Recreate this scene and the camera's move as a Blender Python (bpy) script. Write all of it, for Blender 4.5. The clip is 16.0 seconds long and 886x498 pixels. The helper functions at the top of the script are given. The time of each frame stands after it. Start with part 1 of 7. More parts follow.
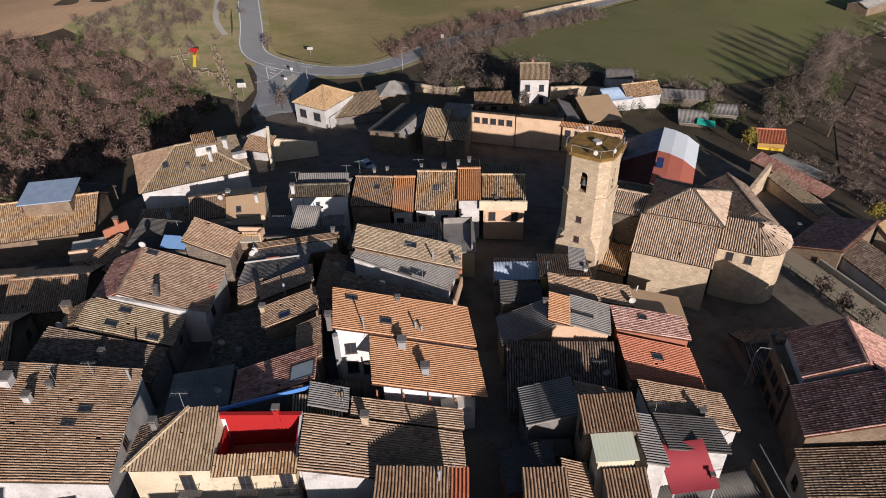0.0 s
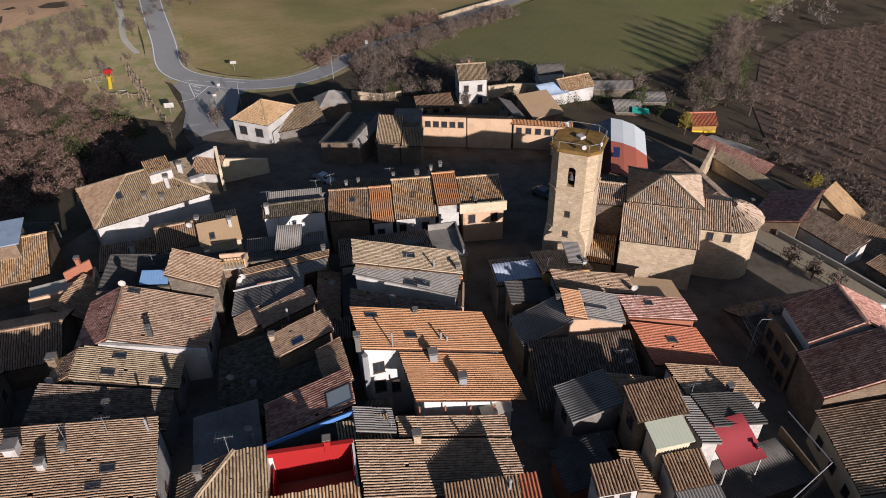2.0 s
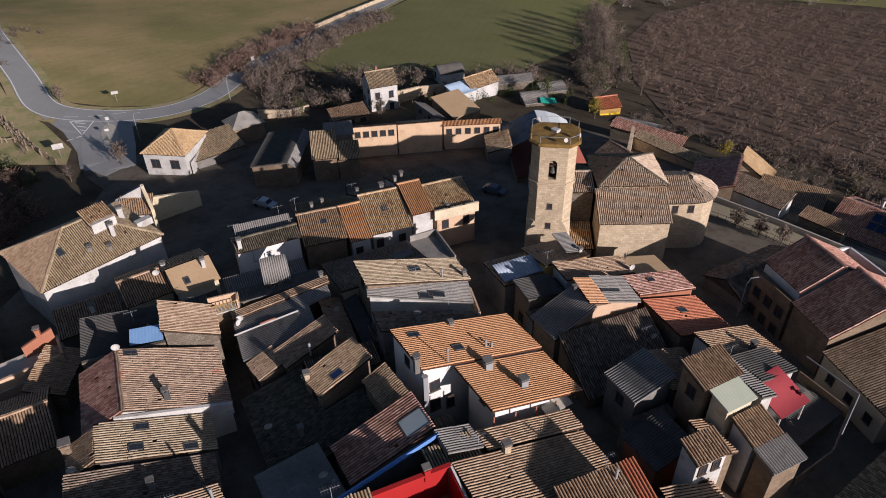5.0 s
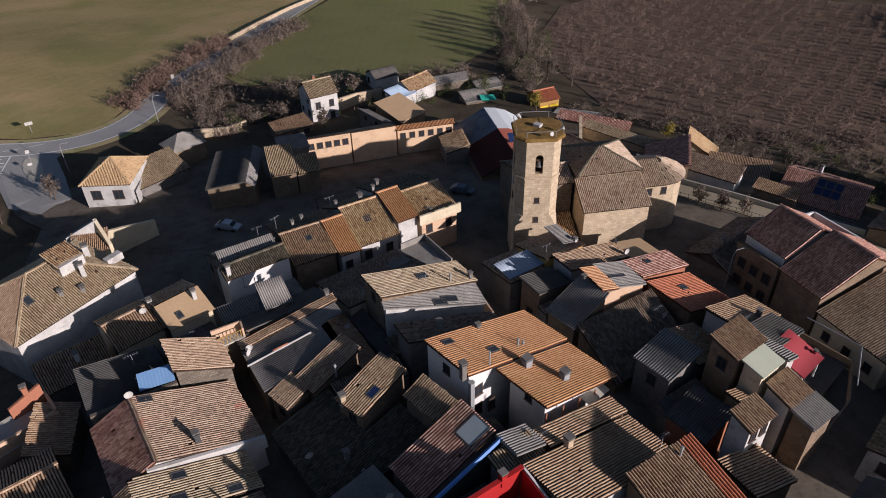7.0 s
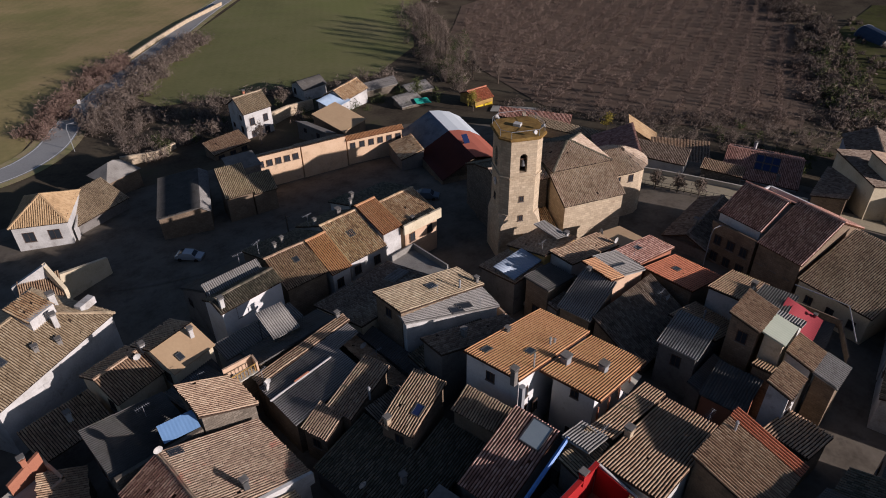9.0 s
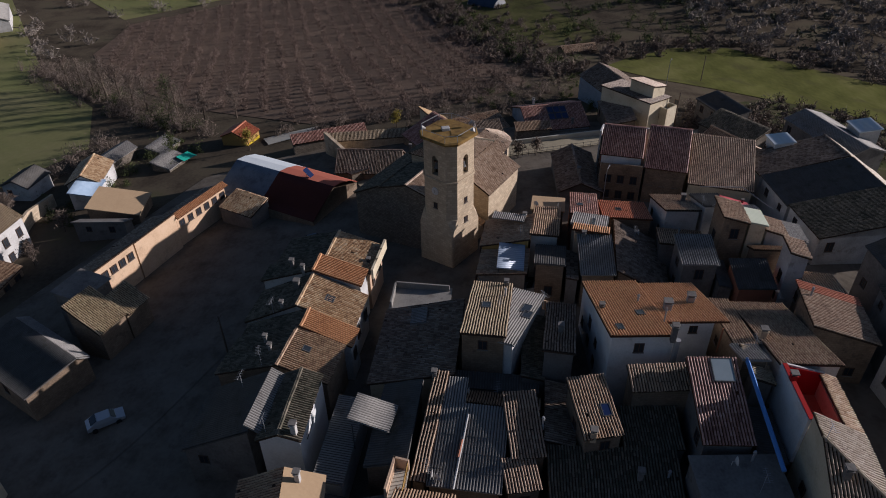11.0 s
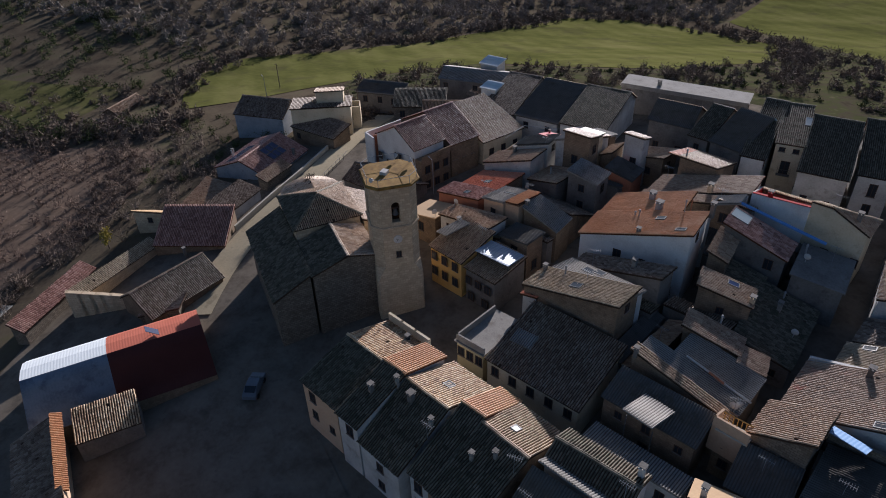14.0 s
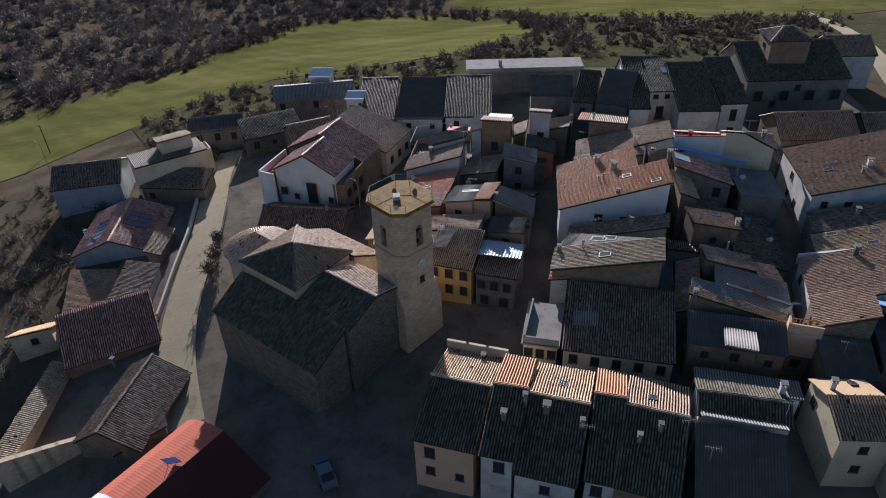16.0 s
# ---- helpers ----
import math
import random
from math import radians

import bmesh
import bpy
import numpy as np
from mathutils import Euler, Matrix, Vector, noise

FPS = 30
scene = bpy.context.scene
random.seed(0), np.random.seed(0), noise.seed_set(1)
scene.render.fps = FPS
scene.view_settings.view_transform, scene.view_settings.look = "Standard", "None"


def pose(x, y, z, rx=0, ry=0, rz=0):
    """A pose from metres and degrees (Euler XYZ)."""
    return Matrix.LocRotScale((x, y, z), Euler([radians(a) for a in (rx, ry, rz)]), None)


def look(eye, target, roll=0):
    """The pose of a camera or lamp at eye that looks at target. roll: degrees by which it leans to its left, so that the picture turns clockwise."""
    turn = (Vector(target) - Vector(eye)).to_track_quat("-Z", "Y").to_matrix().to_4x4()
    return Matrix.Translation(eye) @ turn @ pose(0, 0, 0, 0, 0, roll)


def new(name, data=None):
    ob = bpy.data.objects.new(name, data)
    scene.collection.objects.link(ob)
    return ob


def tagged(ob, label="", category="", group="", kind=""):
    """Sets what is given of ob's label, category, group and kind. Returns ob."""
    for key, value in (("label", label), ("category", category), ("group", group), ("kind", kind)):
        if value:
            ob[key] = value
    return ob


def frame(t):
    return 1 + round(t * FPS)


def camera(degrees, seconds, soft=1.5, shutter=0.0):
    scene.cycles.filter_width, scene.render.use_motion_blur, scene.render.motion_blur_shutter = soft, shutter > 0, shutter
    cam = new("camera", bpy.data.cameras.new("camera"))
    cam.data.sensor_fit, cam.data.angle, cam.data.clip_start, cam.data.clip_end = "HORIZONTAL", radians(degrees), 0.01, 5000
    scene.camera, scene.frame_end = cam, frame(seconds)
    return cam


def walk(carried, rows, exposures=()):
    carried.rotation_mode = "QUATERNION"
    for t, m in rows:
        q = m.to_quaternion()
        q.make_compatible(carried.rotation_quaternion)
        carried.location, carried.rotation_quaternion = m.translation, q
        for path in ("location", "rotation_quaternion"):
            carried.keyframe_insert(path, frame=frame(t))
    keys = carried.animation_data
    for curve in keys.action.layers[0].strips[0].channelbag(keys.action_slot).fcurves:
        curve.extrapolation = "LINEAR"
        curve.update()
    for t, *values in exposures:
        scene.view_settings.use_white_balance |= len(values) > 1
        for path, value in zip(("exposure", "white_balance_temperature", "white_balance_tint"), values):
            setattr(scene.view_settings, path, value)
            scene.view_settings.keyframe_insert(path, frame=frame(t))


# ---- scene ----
cam = camera(65.7, 16.0, soft=1.0)
PATH = [
    (0, (-0.054, 0.818, 59.929), (-0.084, 2.434, 58.751), -1.7),
    (0.5, (-2.689, 1.149, 59.897), (-2.653, 2.767, 58.722), -1.7),
    (1, (-5.511, 1.572, 59.890), (-5.405, 3.187, 58.715), -1.6),
    (1.5, (-8.335, 2.113, 59.956), (-8.158, 3.721, 58.780), -1.6),
    (2, (-11.150, 2.770, 60.102), (-10.903, 4.367, 58.924), -1.5),
    (2.5, (-13.936, 3.529, 60.225), (-13.619, 5.113, 59.046), -1.5),
    (3, (-16.700, 4.411, 60.363), (-16.314, 5.978, 59.181), -1.4),
    (3.5, (-19.335, 5.258, 60.430), (-18.886, 6.808, 59.248), -1.5),
    (4, (-22.064, 6.276, 60.426), (-21.548, 7.807, 59.246), -1.4),
    (6.5, (-34.210, 13.215, 60.672), (-33.390, 14.604, 59.490), -1.4),
    (7, (-36.705, 14.898, 60.546), (-35.823, 16.251, 59.365), -1.5),
    (7.5, (-39.057, 16.696, 60.624), (-38.117, 18.009, 59.444), -1.3),
    (8, (-41.152, 18.733, 60.665), (-40.158, 20.003, 59.483), -1.1),
    (8.5, (-43.016, 20.808, 60.746), (-41.968, 22.035, 59.564), -1.0),
    (8.7, (-43.761, 21.638, 60.779), (-42.693, 22.847, 59.597), -1.0),
    (8.9, (-44.900, 22.872, 60.747), (-43.801, 24.054, 59.565), -1.0),
    (9.1, (-46.765, 25.049, 60.692), (-45.617, 26.184, 59.511), -1.0),
    (9.35, (-49.897, 29.219, 60.592), (-48.663, 30.263, 59.413), -1.0),
    (9.7, (-54.108, 36.248, 60.435), (-52.756, 37.136, 59.259), -1.0),
    (10.1, (-57.862, 44.963, 60.252), (-56.396, 45.653, 59.080), -1.1),
    (10.5, (-60.384, 54.069, 60.070), (-58.834, 54.547, 58.901), -1.1),
    (10.8, (-61.409, 60.391, 59.947), (-59.818, 60.719, 58.779), -1.1),
    (11, (-61.762, 64.535, 59.918), (-60.154, 64.762, 58.750), -1.1),
    (11.5, (-61.682, 75.656, 59.973), (-60.057, 75.614, 58.809), -1.1),
    (12, (-59.686, 86.559, 60.060), (-58.088, 86.253, 58.898), -1.1),
    (12.5, (-56.072, 96.869, 60.093), (-54.539, 96.313, 58.934), -1.2),
    (13, (-50.674, 106.431, 60.011), (-49.244, 105.644, 58.855), -1.4),
    (13.5, (-44.019, 114.667, 59.937), (-42.720, 113.670, 58.788), -1.6),
    (14, (-35.793, 122.167, 59.820), (-34.672, 120.975, 58.670), -1.8),
    (14.5, (-26.962, 127.987, 59.799), (-26.036, 126.643, 58.644), -1.8),
    (15, (-18.093, 131.789, 59.601), (-17.358, 130.335, 58.440), -1.6),
    (15.5, (-10.394, 134.145, 59.460), (-9.826, 132.619, 58.299), -1.9),
    (16, (-3.616, 135.258, 59.467), (-3.194, 133.685, 58.306), -2.1),
]
walk(cam, [(t, look(eye, target, roll)) for t, eye, target, roll in PATH], [(0, 0.35, 5950, 18), (4, 0.32, 5900, 19), (7, 0.24, 5850, 20), (8.7, 0.19, 5850, 20), (11, 0.05, 5600, 18), (12.5, 0.2, 5550, 17), (13.5, 0.57, 5520, 17), (15, 0.8, 5480, 16), (16, 0.86, 5380, 16)])
# ---- world, sun ----
SUN_AZ, SUN_EL = math.atan2(0.33, -0.94), radians(15.8)
world = bpy.data.worlds.new("world")
scene.world = world
world.use_nodes = True
wn = world.node_tree.nodes
sky = wn.new("ShaderNodeTexSky")
sky.sky_type, sky.sun_disc = "NISHITA", False
sky.sun_elevation, sky.sun_rotation, sky.ozone_density = SUN_EL, SUN_AZ, 1.8
world.node_tree.links.new(sky.outputs[0], wn["Background"].inputs[0])
wn["Background"].inputs[1].default_value = 0.049
sun = new("sun", bpy.data.lights.new("sun", "SUN"))
sun.data.energy, sun.data.angle, sun.data.color = 5.0, radians(0.55), (1.0, 0.885, 0.75)
to_sun = Vector((math.sin(SUN_AZ) * math.cos(SUN_EL), math.cos(SUN_AZ) * math.cos(SUN_EL), math.sin(SUN_EL)))
sun.matrix_world = look(to_sun * 300, (0, 0, 0))

# ---- materials ----
MATS = {}


def material(name, colours, rough=0.9, island=0.0, scale=1.5, fine=12.0, bump=0.3, metal=0.0, objvar=0.0, stretch=(1, 1, 1), contrast=0.5, patch=None, lines=None, spec=0.25, blocks=None):
    """Noise at two scales over a ramp of colours; island: how much each tile or piece differs;
    patch: (colour, scale, threshold) of stains; lines: (angle, spacing, strength) of tractor or sowing lines."""
    m = bpy.data.materials.new(name)
    m.use_nodes = True
    nt = m.node_tree
    n, lk = nt.nodes, nt.links
    bsdf = n["Principled BSDF"]
    tex = n.new("ShaderNodeTexCoord")
    mp = n.new("ShaderNodeMapping")
    mp.inputs["Scale"].default_value = stretch
    geo = n.new("ShaderNodeNewGeometry")
    lk.new(geo.outputs["Position"], mp.inputs[0])
    big, small = n.new("ShaderNodeTexNoise"), n.new("ShaderNodeTexNoise")
    big.inputs["Scale"].default_value, big.inputs["Detail"].default_value = 1.0 / scale, 5
    small.inputs["Scale"].default_value, small.inputs["Detail"].default_value = fine, 4
    lk.new(mp.outputs[0], big.inputs["Vector"])
    lk.new(mp.outputs[0], small.inputs["Vector"])
    mix = n.new("ShaderNodeMath")
    mix.operation = "MULTIPLY_ADD"
    mix.inputs[1].default_value, mix.inputs[2].default_value = contrast, 0.5 - contrast * 0.5
    lk.new(big.outputs["Fac"], mix.inputs[0])
    add = n.new("ShaderNodeMath")
    add.operation = "MULTIPLY_ADD"
    add.inputs[1].default_value = 0.45
    sub = n.new("ShaderNodeMath")
    sub.operation = "SUBTRACT"
    sub.inputs[1].default_value = 0.225
    lk.new(small.outputs["Fac"], add.inputs[0])
    lk.new(mix.outputs[0], add.inputs[2])
    lk.new(add.outputs[0], sub.inputs[0])
    last = sub.outputs[0]
    if island:
        ia = n.new("ShaderNodeMath")
        ia.operation = "MULTIPLY_ADD"
        ia.inputs[1].default_value = island
        lk.new(geo.outputs["Random Per Island"], ia.inputs[0])
        lk.new(last, ia.inputs[2])
        ib = n.new("ShaderNodeMath")
        ib.operation = "SUBTRACT"
        ib.inputs[1].default_value = island * 0.5
        lk.new(ia.outputs[0], ib.inputs[0])
        last = ib.outputs[0]
    if objvar:
        oi = n.new("ShaderNodeObjectInfo")
        oa = n.new("ShaderNodeMath")
        oa.operation = "MULTIPLY_ADD"
        oa.inputs[1].default_value = objvar
        lk.new(oi.outputs["Random"], oa.inputs[0])
        lk.new(last, oa.inputs[2])
        ob = n.new("ShaderNodeMath")
        ob.operation = "SUBTRACT"
        ob.inputs[1].default_value = objvar * 0.5
        lk.new(oa.outputs[0], ob.inputs[0])
        last = ob.outputs[0]
    ramp = n.new("ShaderNodeValToRGB")
    el = ramp.color_ramp.elements
    while len(el) < len(colours):
        el.new(0.5)
    for i, c in enumerate(colours):
        el[i].position = 0.15 + 0.7 * i / max(1, len(colours) - 1)
        el[i].color = (*c, 1)
    lk.new(last, ramp.inputs[0])
    col = ramp.outputs[0]
    if patch:
        pn, pr, pm = n.new("ShaderNodeTexNoise"), n.new("ShaderNodeMapRange"), n.new("ShaderNodeMixRGB")
        pn.inputs["Scale"].default_value, pn.inputs["Detail"].default_value = 1.0 / patch[1], 6
        pn.inputs["Roughness"].default_value = 0.65
        lk.new(geo.outputs["Position"], pn.inputs["Vector"])
        pr.inputs["From Min"].default_value, pr.inputs["From Max"].default_value = patch[2], patch[2] + 0.12
        pr.inputs["To Max"].default_value = 0.6
        lk.new(pn.outputs["Fac"], pr.inputs["Value"])
        pm.inputs[2].default_value = (*patch[0], 1)
        lk.new(pr.outputs[0], pm.inputs[0])
        lk.new(col, pm.inputs[1])
        col = pm.outputs[0]
    if lines:
        lm, wv, wm = n.new("ShaderNodeMapping"), n.new("ShaderNodeTexWave"), n.new("ShaderNodeMixRGB")
        lm.inputs["Rotation"].default_value = (0, 0, radians(lines[0]))
        lm.inputs["Scale"].default_value = (0.314 / lines[1],) * 3
        lk.new(geo.outputs["Position"], lm.inputs[0])
        wv.inputs["Scale"].default_value, wv.inputs["Distortion"].default_value = 1.0, 1.2
        wv.inputs["Detail"].default_value = 3
        lk.new(lm.outputs[0], wv.inputs[0])
        wm.blend_type = "MULTIPLY"
        wm.inputs[0].default_value = lines[2]
        lk.new(col, wm.inputs[1])
        lk.new(wv.outputs["Fac"], wm.inputs[2])
        col = wm.outputs[0]
    if blocks:
        # masonry courses on upright walls: u runs along the wall, z up
        cr, dt, sx, cb = n.new("ShaderNodeVectorMath"), n.new("ShaderNodeVectorMath"), n.new("ShaderNodeSeparateXYZ"), n.new("ShaderNodeCombineXYZ")
        cr.operation, dt.operation = "CROSS_PRODUCT", "DOT_PRODUCT"
        lk.new(geo.outputs["True Normal"], cr.inputs[0])
        cr.inputs[1].default_value = (0, 0, 1)
        lk.new(cr.outputs[0], dt.inputs[0])
        lk.new(geo.outputs["Position"], dt.inputs[1])
        lk.new(geo.outputs["Position"], sx.inputs[0])
        lk.new(dt.outputs["Value"], cb.inputs[0])
        lk.new(sx.outputs[2], cb.inputs[1])
        bk, bm_ = n.new("ShaderNodeTexBrick"), n.new("ShaderNodeMixRGB")
        lk.new(cb.outputs[0], bk.inputs["Vector"])
        bk.inputs["Scale"].default_value = 1.0
        bk.inputs["Brick Width"].default_value, bk.inputs["Row Height"].default_value = blocks[0], blocks[1]
        bk.inputs["Mortar Size"].default_value = blocks[2]
        bk.inputs["Color1"].default_value, bk.inputs["Color2"].default_value, bk.inputs["Mortar"].default_value = (1.15, 1.12, 1.1, 1), (0.62, 0.6, 0.58, 1), (0.55, 0.5, 0.45, 1)
        bm_.blend_type = "MULTIPLY"
        bm_.inputs[0].default_value = blocks[3]
        lk.new(col, bm_.inputs[1])
        lk.new(bk.outputs["Color"], bm_.inputs[2])
        col = bm_.outputs[0]
    lk.new(col, bsdf.inputs["Base Color"])
    bsdf.inputs["Roughness"].default_value, bsdf.inputs["Metallic"].default_value = rough, metal
    bsdf.inputs["Specular IOR Level"].default_value = spec
    if bump:
        b = n.new("ShaderNodeBump")
        b.inputs["Strength"].default_value, b.inputs["Distance"].default_value = bump, 0.05
        lk.new(small.outputs["Fac"], b.inputs["Height"])
        lk.new(b.outputs[0], bsdf.inputs["Normal"])
    MATS[name] = m
    return m


material("tile_old", [(0.164, 0.0986, 0.0599), (0.303, 0.19, 0.113), (0.4, 0.273, 0.169), (0.491, 0.365, 0.239)], island=0.36, scale=2.5, spec=0.4, rough=0.5, patch=((0.09, 0.07, 0.05), 1.3, 0.6))
material("tile_grey", [(0.172, 0.124, 0.0754), (0.306, 0.226, 0.137), (0.399, 0.307, 0.194), (0.485, 0.399, 0.274)], island=0.36, scale=2.5, spec=0.4, rough=0.5, patch=((0.1, 0.085, 0.05), 1.3, 0.58))
material("tile_orange", [(0.33, 0.15, 0.068), (0.48, 0.238, 0.108), (0.55, 0.29, 0.14), (0.59, 0.37, 0.21)], island=0.25, scale=3, spec=0.3, rough=0.5)
material("tile_red", [(0.33, 0.11, 0.055), (0.46, 0.155, 0.08), (0.54, 0.2, 0.105), (0.56, 0.28, 0.17)], island=0.25, scale=3, spec=0.3, rough=0.5)
material("tile_burgundy", [(0.18, 0.08, 0.058), (0.32, 0.155, 0.112), (0.45, 0.245, 0.185), (0.56, 0.36, 0.285)], island=0.5, scale=3, spec=0.5, rough=0.5)
# dark brown tiles; on shaded roofs the dark colour also stands for shade
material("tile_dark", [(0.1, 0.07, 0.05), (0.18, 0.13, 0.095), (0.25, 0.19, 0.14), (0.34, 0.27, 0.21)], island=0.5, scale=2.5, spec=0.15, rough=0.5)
material("tile_mixed", [(0.22, 0.128, 0.072), (0.43, 0.268, 0.14), (0.55, 0.385, 0.22), (0.64, 0.51, 0.34)], island=0.5, scale=3, spec=0.35, rough=0.5, patch=((0.16, 0.11, 0.075), 1.5, 0.62))
material("tile_patched", [(0.153, 0.099, 0.063), (0.279, 0.18, 0.117), (0.378, 0.261, 0.171), (0.468, 0.36, 0.252)], island=0.36, scale=2.5, spec=0.4, rough=0.5, patch=((0.5, 0.12, 0.07), 3.0, 0.59))
material("tile_pale", [(0.258, 0.179, 0.12), (0.423, 0.308, 0.216), (0.534, 0.414, 0.304), (0.626, 0.515, 0.405)], island=0.4, scale=2.5, spec=0.2, rough=0.5, patch=((0.14, 0.11, 0.08), 1.3, 0.6))
# moss-tinted tiles, darkened so back and shaded slopes carry shade in their colour
material("tile_moss_shade", [(0.0574, 0.0525, 0.0394), (0.102, 0.0902, 0.0656), (0.156, 0.135, 0.0984), (0.213, 0.176, 0.131)], island=0.5, scale=1.8, spec=0.08, rough=0.55, patch=((0.065, 0.07, 0.045), 1.0, 0.52))
material("tile_ochre", [(0.24, 0.155, 0.08), (0.46, 0.31, 0.165), (0.56, 0.42, 0.25)], island=0.25, scale=3)
# slab under the tiles, near black: shadow between tile columns put in its colour
material("channel_shade", [(0.034, 0.024, 0.018), (0.084, 0.057, 0.041)], scale=1.0, spec=0.03)
material("channel_warm_shade", [(0.055, 0.024, 0.015), (0.12, 0.055, 0.032)], scale=1.0, spec=0.03)
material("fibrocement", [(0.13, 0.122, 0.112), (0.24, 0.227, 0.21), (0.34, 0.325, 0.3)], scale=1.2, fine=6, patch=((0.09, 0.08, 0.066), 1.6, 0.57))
# darker colour for corrugation troughs, painting in the shade between the waves
material("fibro_trough_shade", [(0.05, 0.046, 0.04), (0.11, 0.1, 0.09)], scale=1.0)
# darker fibre sheets; the low albedo also deepens the shade on shaded roofs
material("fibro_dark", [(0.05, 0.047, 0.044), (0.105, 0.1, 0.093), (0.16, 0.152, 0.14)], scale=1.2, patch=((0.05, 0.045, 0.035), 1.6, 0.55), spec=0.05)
material("metal_blue", [(0.2, 0.27, 0.36), (0.27, 0.35, 0.45), (0.33, 0.41, 0.5)], rough=0.85, bump=0.05, scale=1.2, spec=0.05, contrast=0.9)
material("metal_white", [(0.5, 0.54, 0.56), (0.66, 0.7, 0.71)], rough=0.85, bump=0.05, scale=2, spec=0.05)
material("metal_red", [(0.36, 0.105, 0.07), (0.44, 0.15, 0.1)], rough=0.85, bump=0.05, scale=3, spec=0.05)
# metal_blue made darker, so the barn's west slope looks shaded
material("metal_blue_shade", [(0.085, 0.11, 0.15), (0.15, 0.185, 0.235), (0.19, 0.225, 0.275)], rough=0.75, bump=0.05, scale=2.2, fine=5, contrast=0.9, spec=0.05, patch=((0.07, 0.085, 0.12), 1.5, 0.54))
material("sheet_navy", [(0.03, 0.042, 0.07), (0.06, 0.08, 0.12)], rough=0.8, bump=0.1, scale=3, spec=0.05)
material("sheet_pale", [(0.24, 0.29, 0.36), (0.33, 0.38, 0.45)], rough=0.4, bump=0.05, scale=2, spec=0.4, patch=((0.3, 0.33, 0.38), 1.6, 0.58))
# darkened copy of the red roof metal for the barn's shaded west slope
material("metal_red_shade", [(0.06, 0.024, 0.022), (0.095, 0.036, 0.032)], rough=0.85, bump=0.05, scale=2, spec=0.03)
material("sheet_red", [(0.19, 0.028, 0.035), (0.26, 0.042, 0.05)], rough=0.7, bump=0.05, scale=2, spec=0.1)
material("sheet_green", [(0.4, 0.44, 0.34), (0.55, 0.57, 0.44)], rough=0.6, bump=0.05, scale=2)
material("paint_red", [(0.3, 0.018, 0.018), (0.38, 0.026, 0.024)], rough=0.75, bump=0.05, scale=2, spec=0.05)
material("paint_blue", [(0.08, 0.2, 0.5), (0.12, 0.28, 0.6)], rough=0.45, bump=0.03, scale=1)
material("sheet_blue", [(0.13, 0.25, 0.45), (0.2, 0.34, 0.56)], rough=0.5, bump=0.03, scale=1)
material("plaster_blue", [(0.15, 0.165, 0.19), (0.24, 0.26, 0.29), (0.3, 0.32, 0.345)], scale=2.0, fine=4, contrast=0.8, patch=((0.13, 0.13, 0.14), 1.4, 0.57))
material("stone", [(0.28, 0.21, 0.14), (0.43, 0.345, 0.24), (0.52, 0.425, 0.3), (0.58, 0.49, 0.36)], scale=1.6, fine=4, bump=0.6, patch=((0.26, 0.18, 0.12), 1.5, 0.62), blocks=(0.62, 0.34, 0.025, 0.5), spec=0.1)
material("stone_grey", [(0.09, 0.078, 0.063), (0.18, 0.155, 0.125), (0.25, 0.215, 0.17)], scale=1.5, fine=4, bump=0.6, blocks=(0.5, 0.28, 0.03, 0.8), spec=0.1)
material("plaster_white", [(0.28, 0.265, 0.245), (0.46, 0.445, 0.42), (0.6, 0.59, 0.565)], scale=2.2, fine=5, contrast=0.9, patch=((0.22, 0.19, 0.16), 1.8, 0.57))
material("plaster_bright", [(0.42, 0.41, 0.395), (0.6, 0.59, 0.57), (0.7, 0.7, 0.69)], scale=2.2, fine=5, contrast=0.8, patch=((0.32, 0.29, 0.255), 2.0, 0.6))
material("plaster_dirty", [(0.14, 0.125, 0.11), (0.24, 0.225, 0.2), (0.32, 0.3, 0.27)], scale=2.2, fine=5, contrast=0.8, patch=((0.12, 0.1, 0.085), 1.8, 0.56))
material("plaster_cream", [(0.36, 0.3, 0.2), (0.55, 0.47, 0.33), (0.64, 0.57, 0.43)], scale=2.5, fine=5, contrast=0.8, patch=((0.3, 0.24, 0.17), 1.5, 0.58))
material("plaster_yellow", [(0.5, 0.3, 0.09), (0.62, 0.4, 0.14)], scale=2.5, fine=5)
material("plaster_pale_yellow", [(0.4, 0.31, 0.16), (0.52, 0.42, 0.23), (0.6, 0.5, 0.3)], scale=2.5, fine=5, contrast=0.8, patch=((0.32, 0.26, 0.17), 1.5, 0.58))
material("plaster_tan", [(0.12, 0.09, 0.062), (0.21, 0.155, 0.105), (0.29, 0.22, 0.155)], scale=2.0, fine=4, contrast=0.8, patch=((0.1, 0.08, 0.065), 1.2, 0.56), blocks=(0.5, 0.27, 0.03, 0.45))
material("plaster_ochre", [(0.42, 0.285, 0.175), (0.56, 0.395, 0.255), (0.62, 0.455, 0.31)], scale=2.0, fine=4, contrast=0.8, patch=((0.3, 0.22, 0.15), 1.4, 0.58))
material("plaster_pink", [(0.38, 0.25, 0.16), (0.52, 0.36, 0.24), (0.58, 0.42, 0.29)], scale=2.0, fine=4)
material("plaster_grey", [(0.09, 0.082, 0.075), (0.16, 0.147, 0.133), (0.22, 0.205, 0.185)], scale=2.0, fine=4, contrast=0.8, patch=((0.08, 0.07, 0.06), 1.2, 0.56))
material("brick_red", [(0.26, 0.1, 0.06), (0.4, 0.17, 0.1)], scale=1.0, fine=8)
material("roof_flat_tan", [(0.34, 0.23, 0.13), (0.48, 0.34, 0.2)], scale=2.5, fine=3)
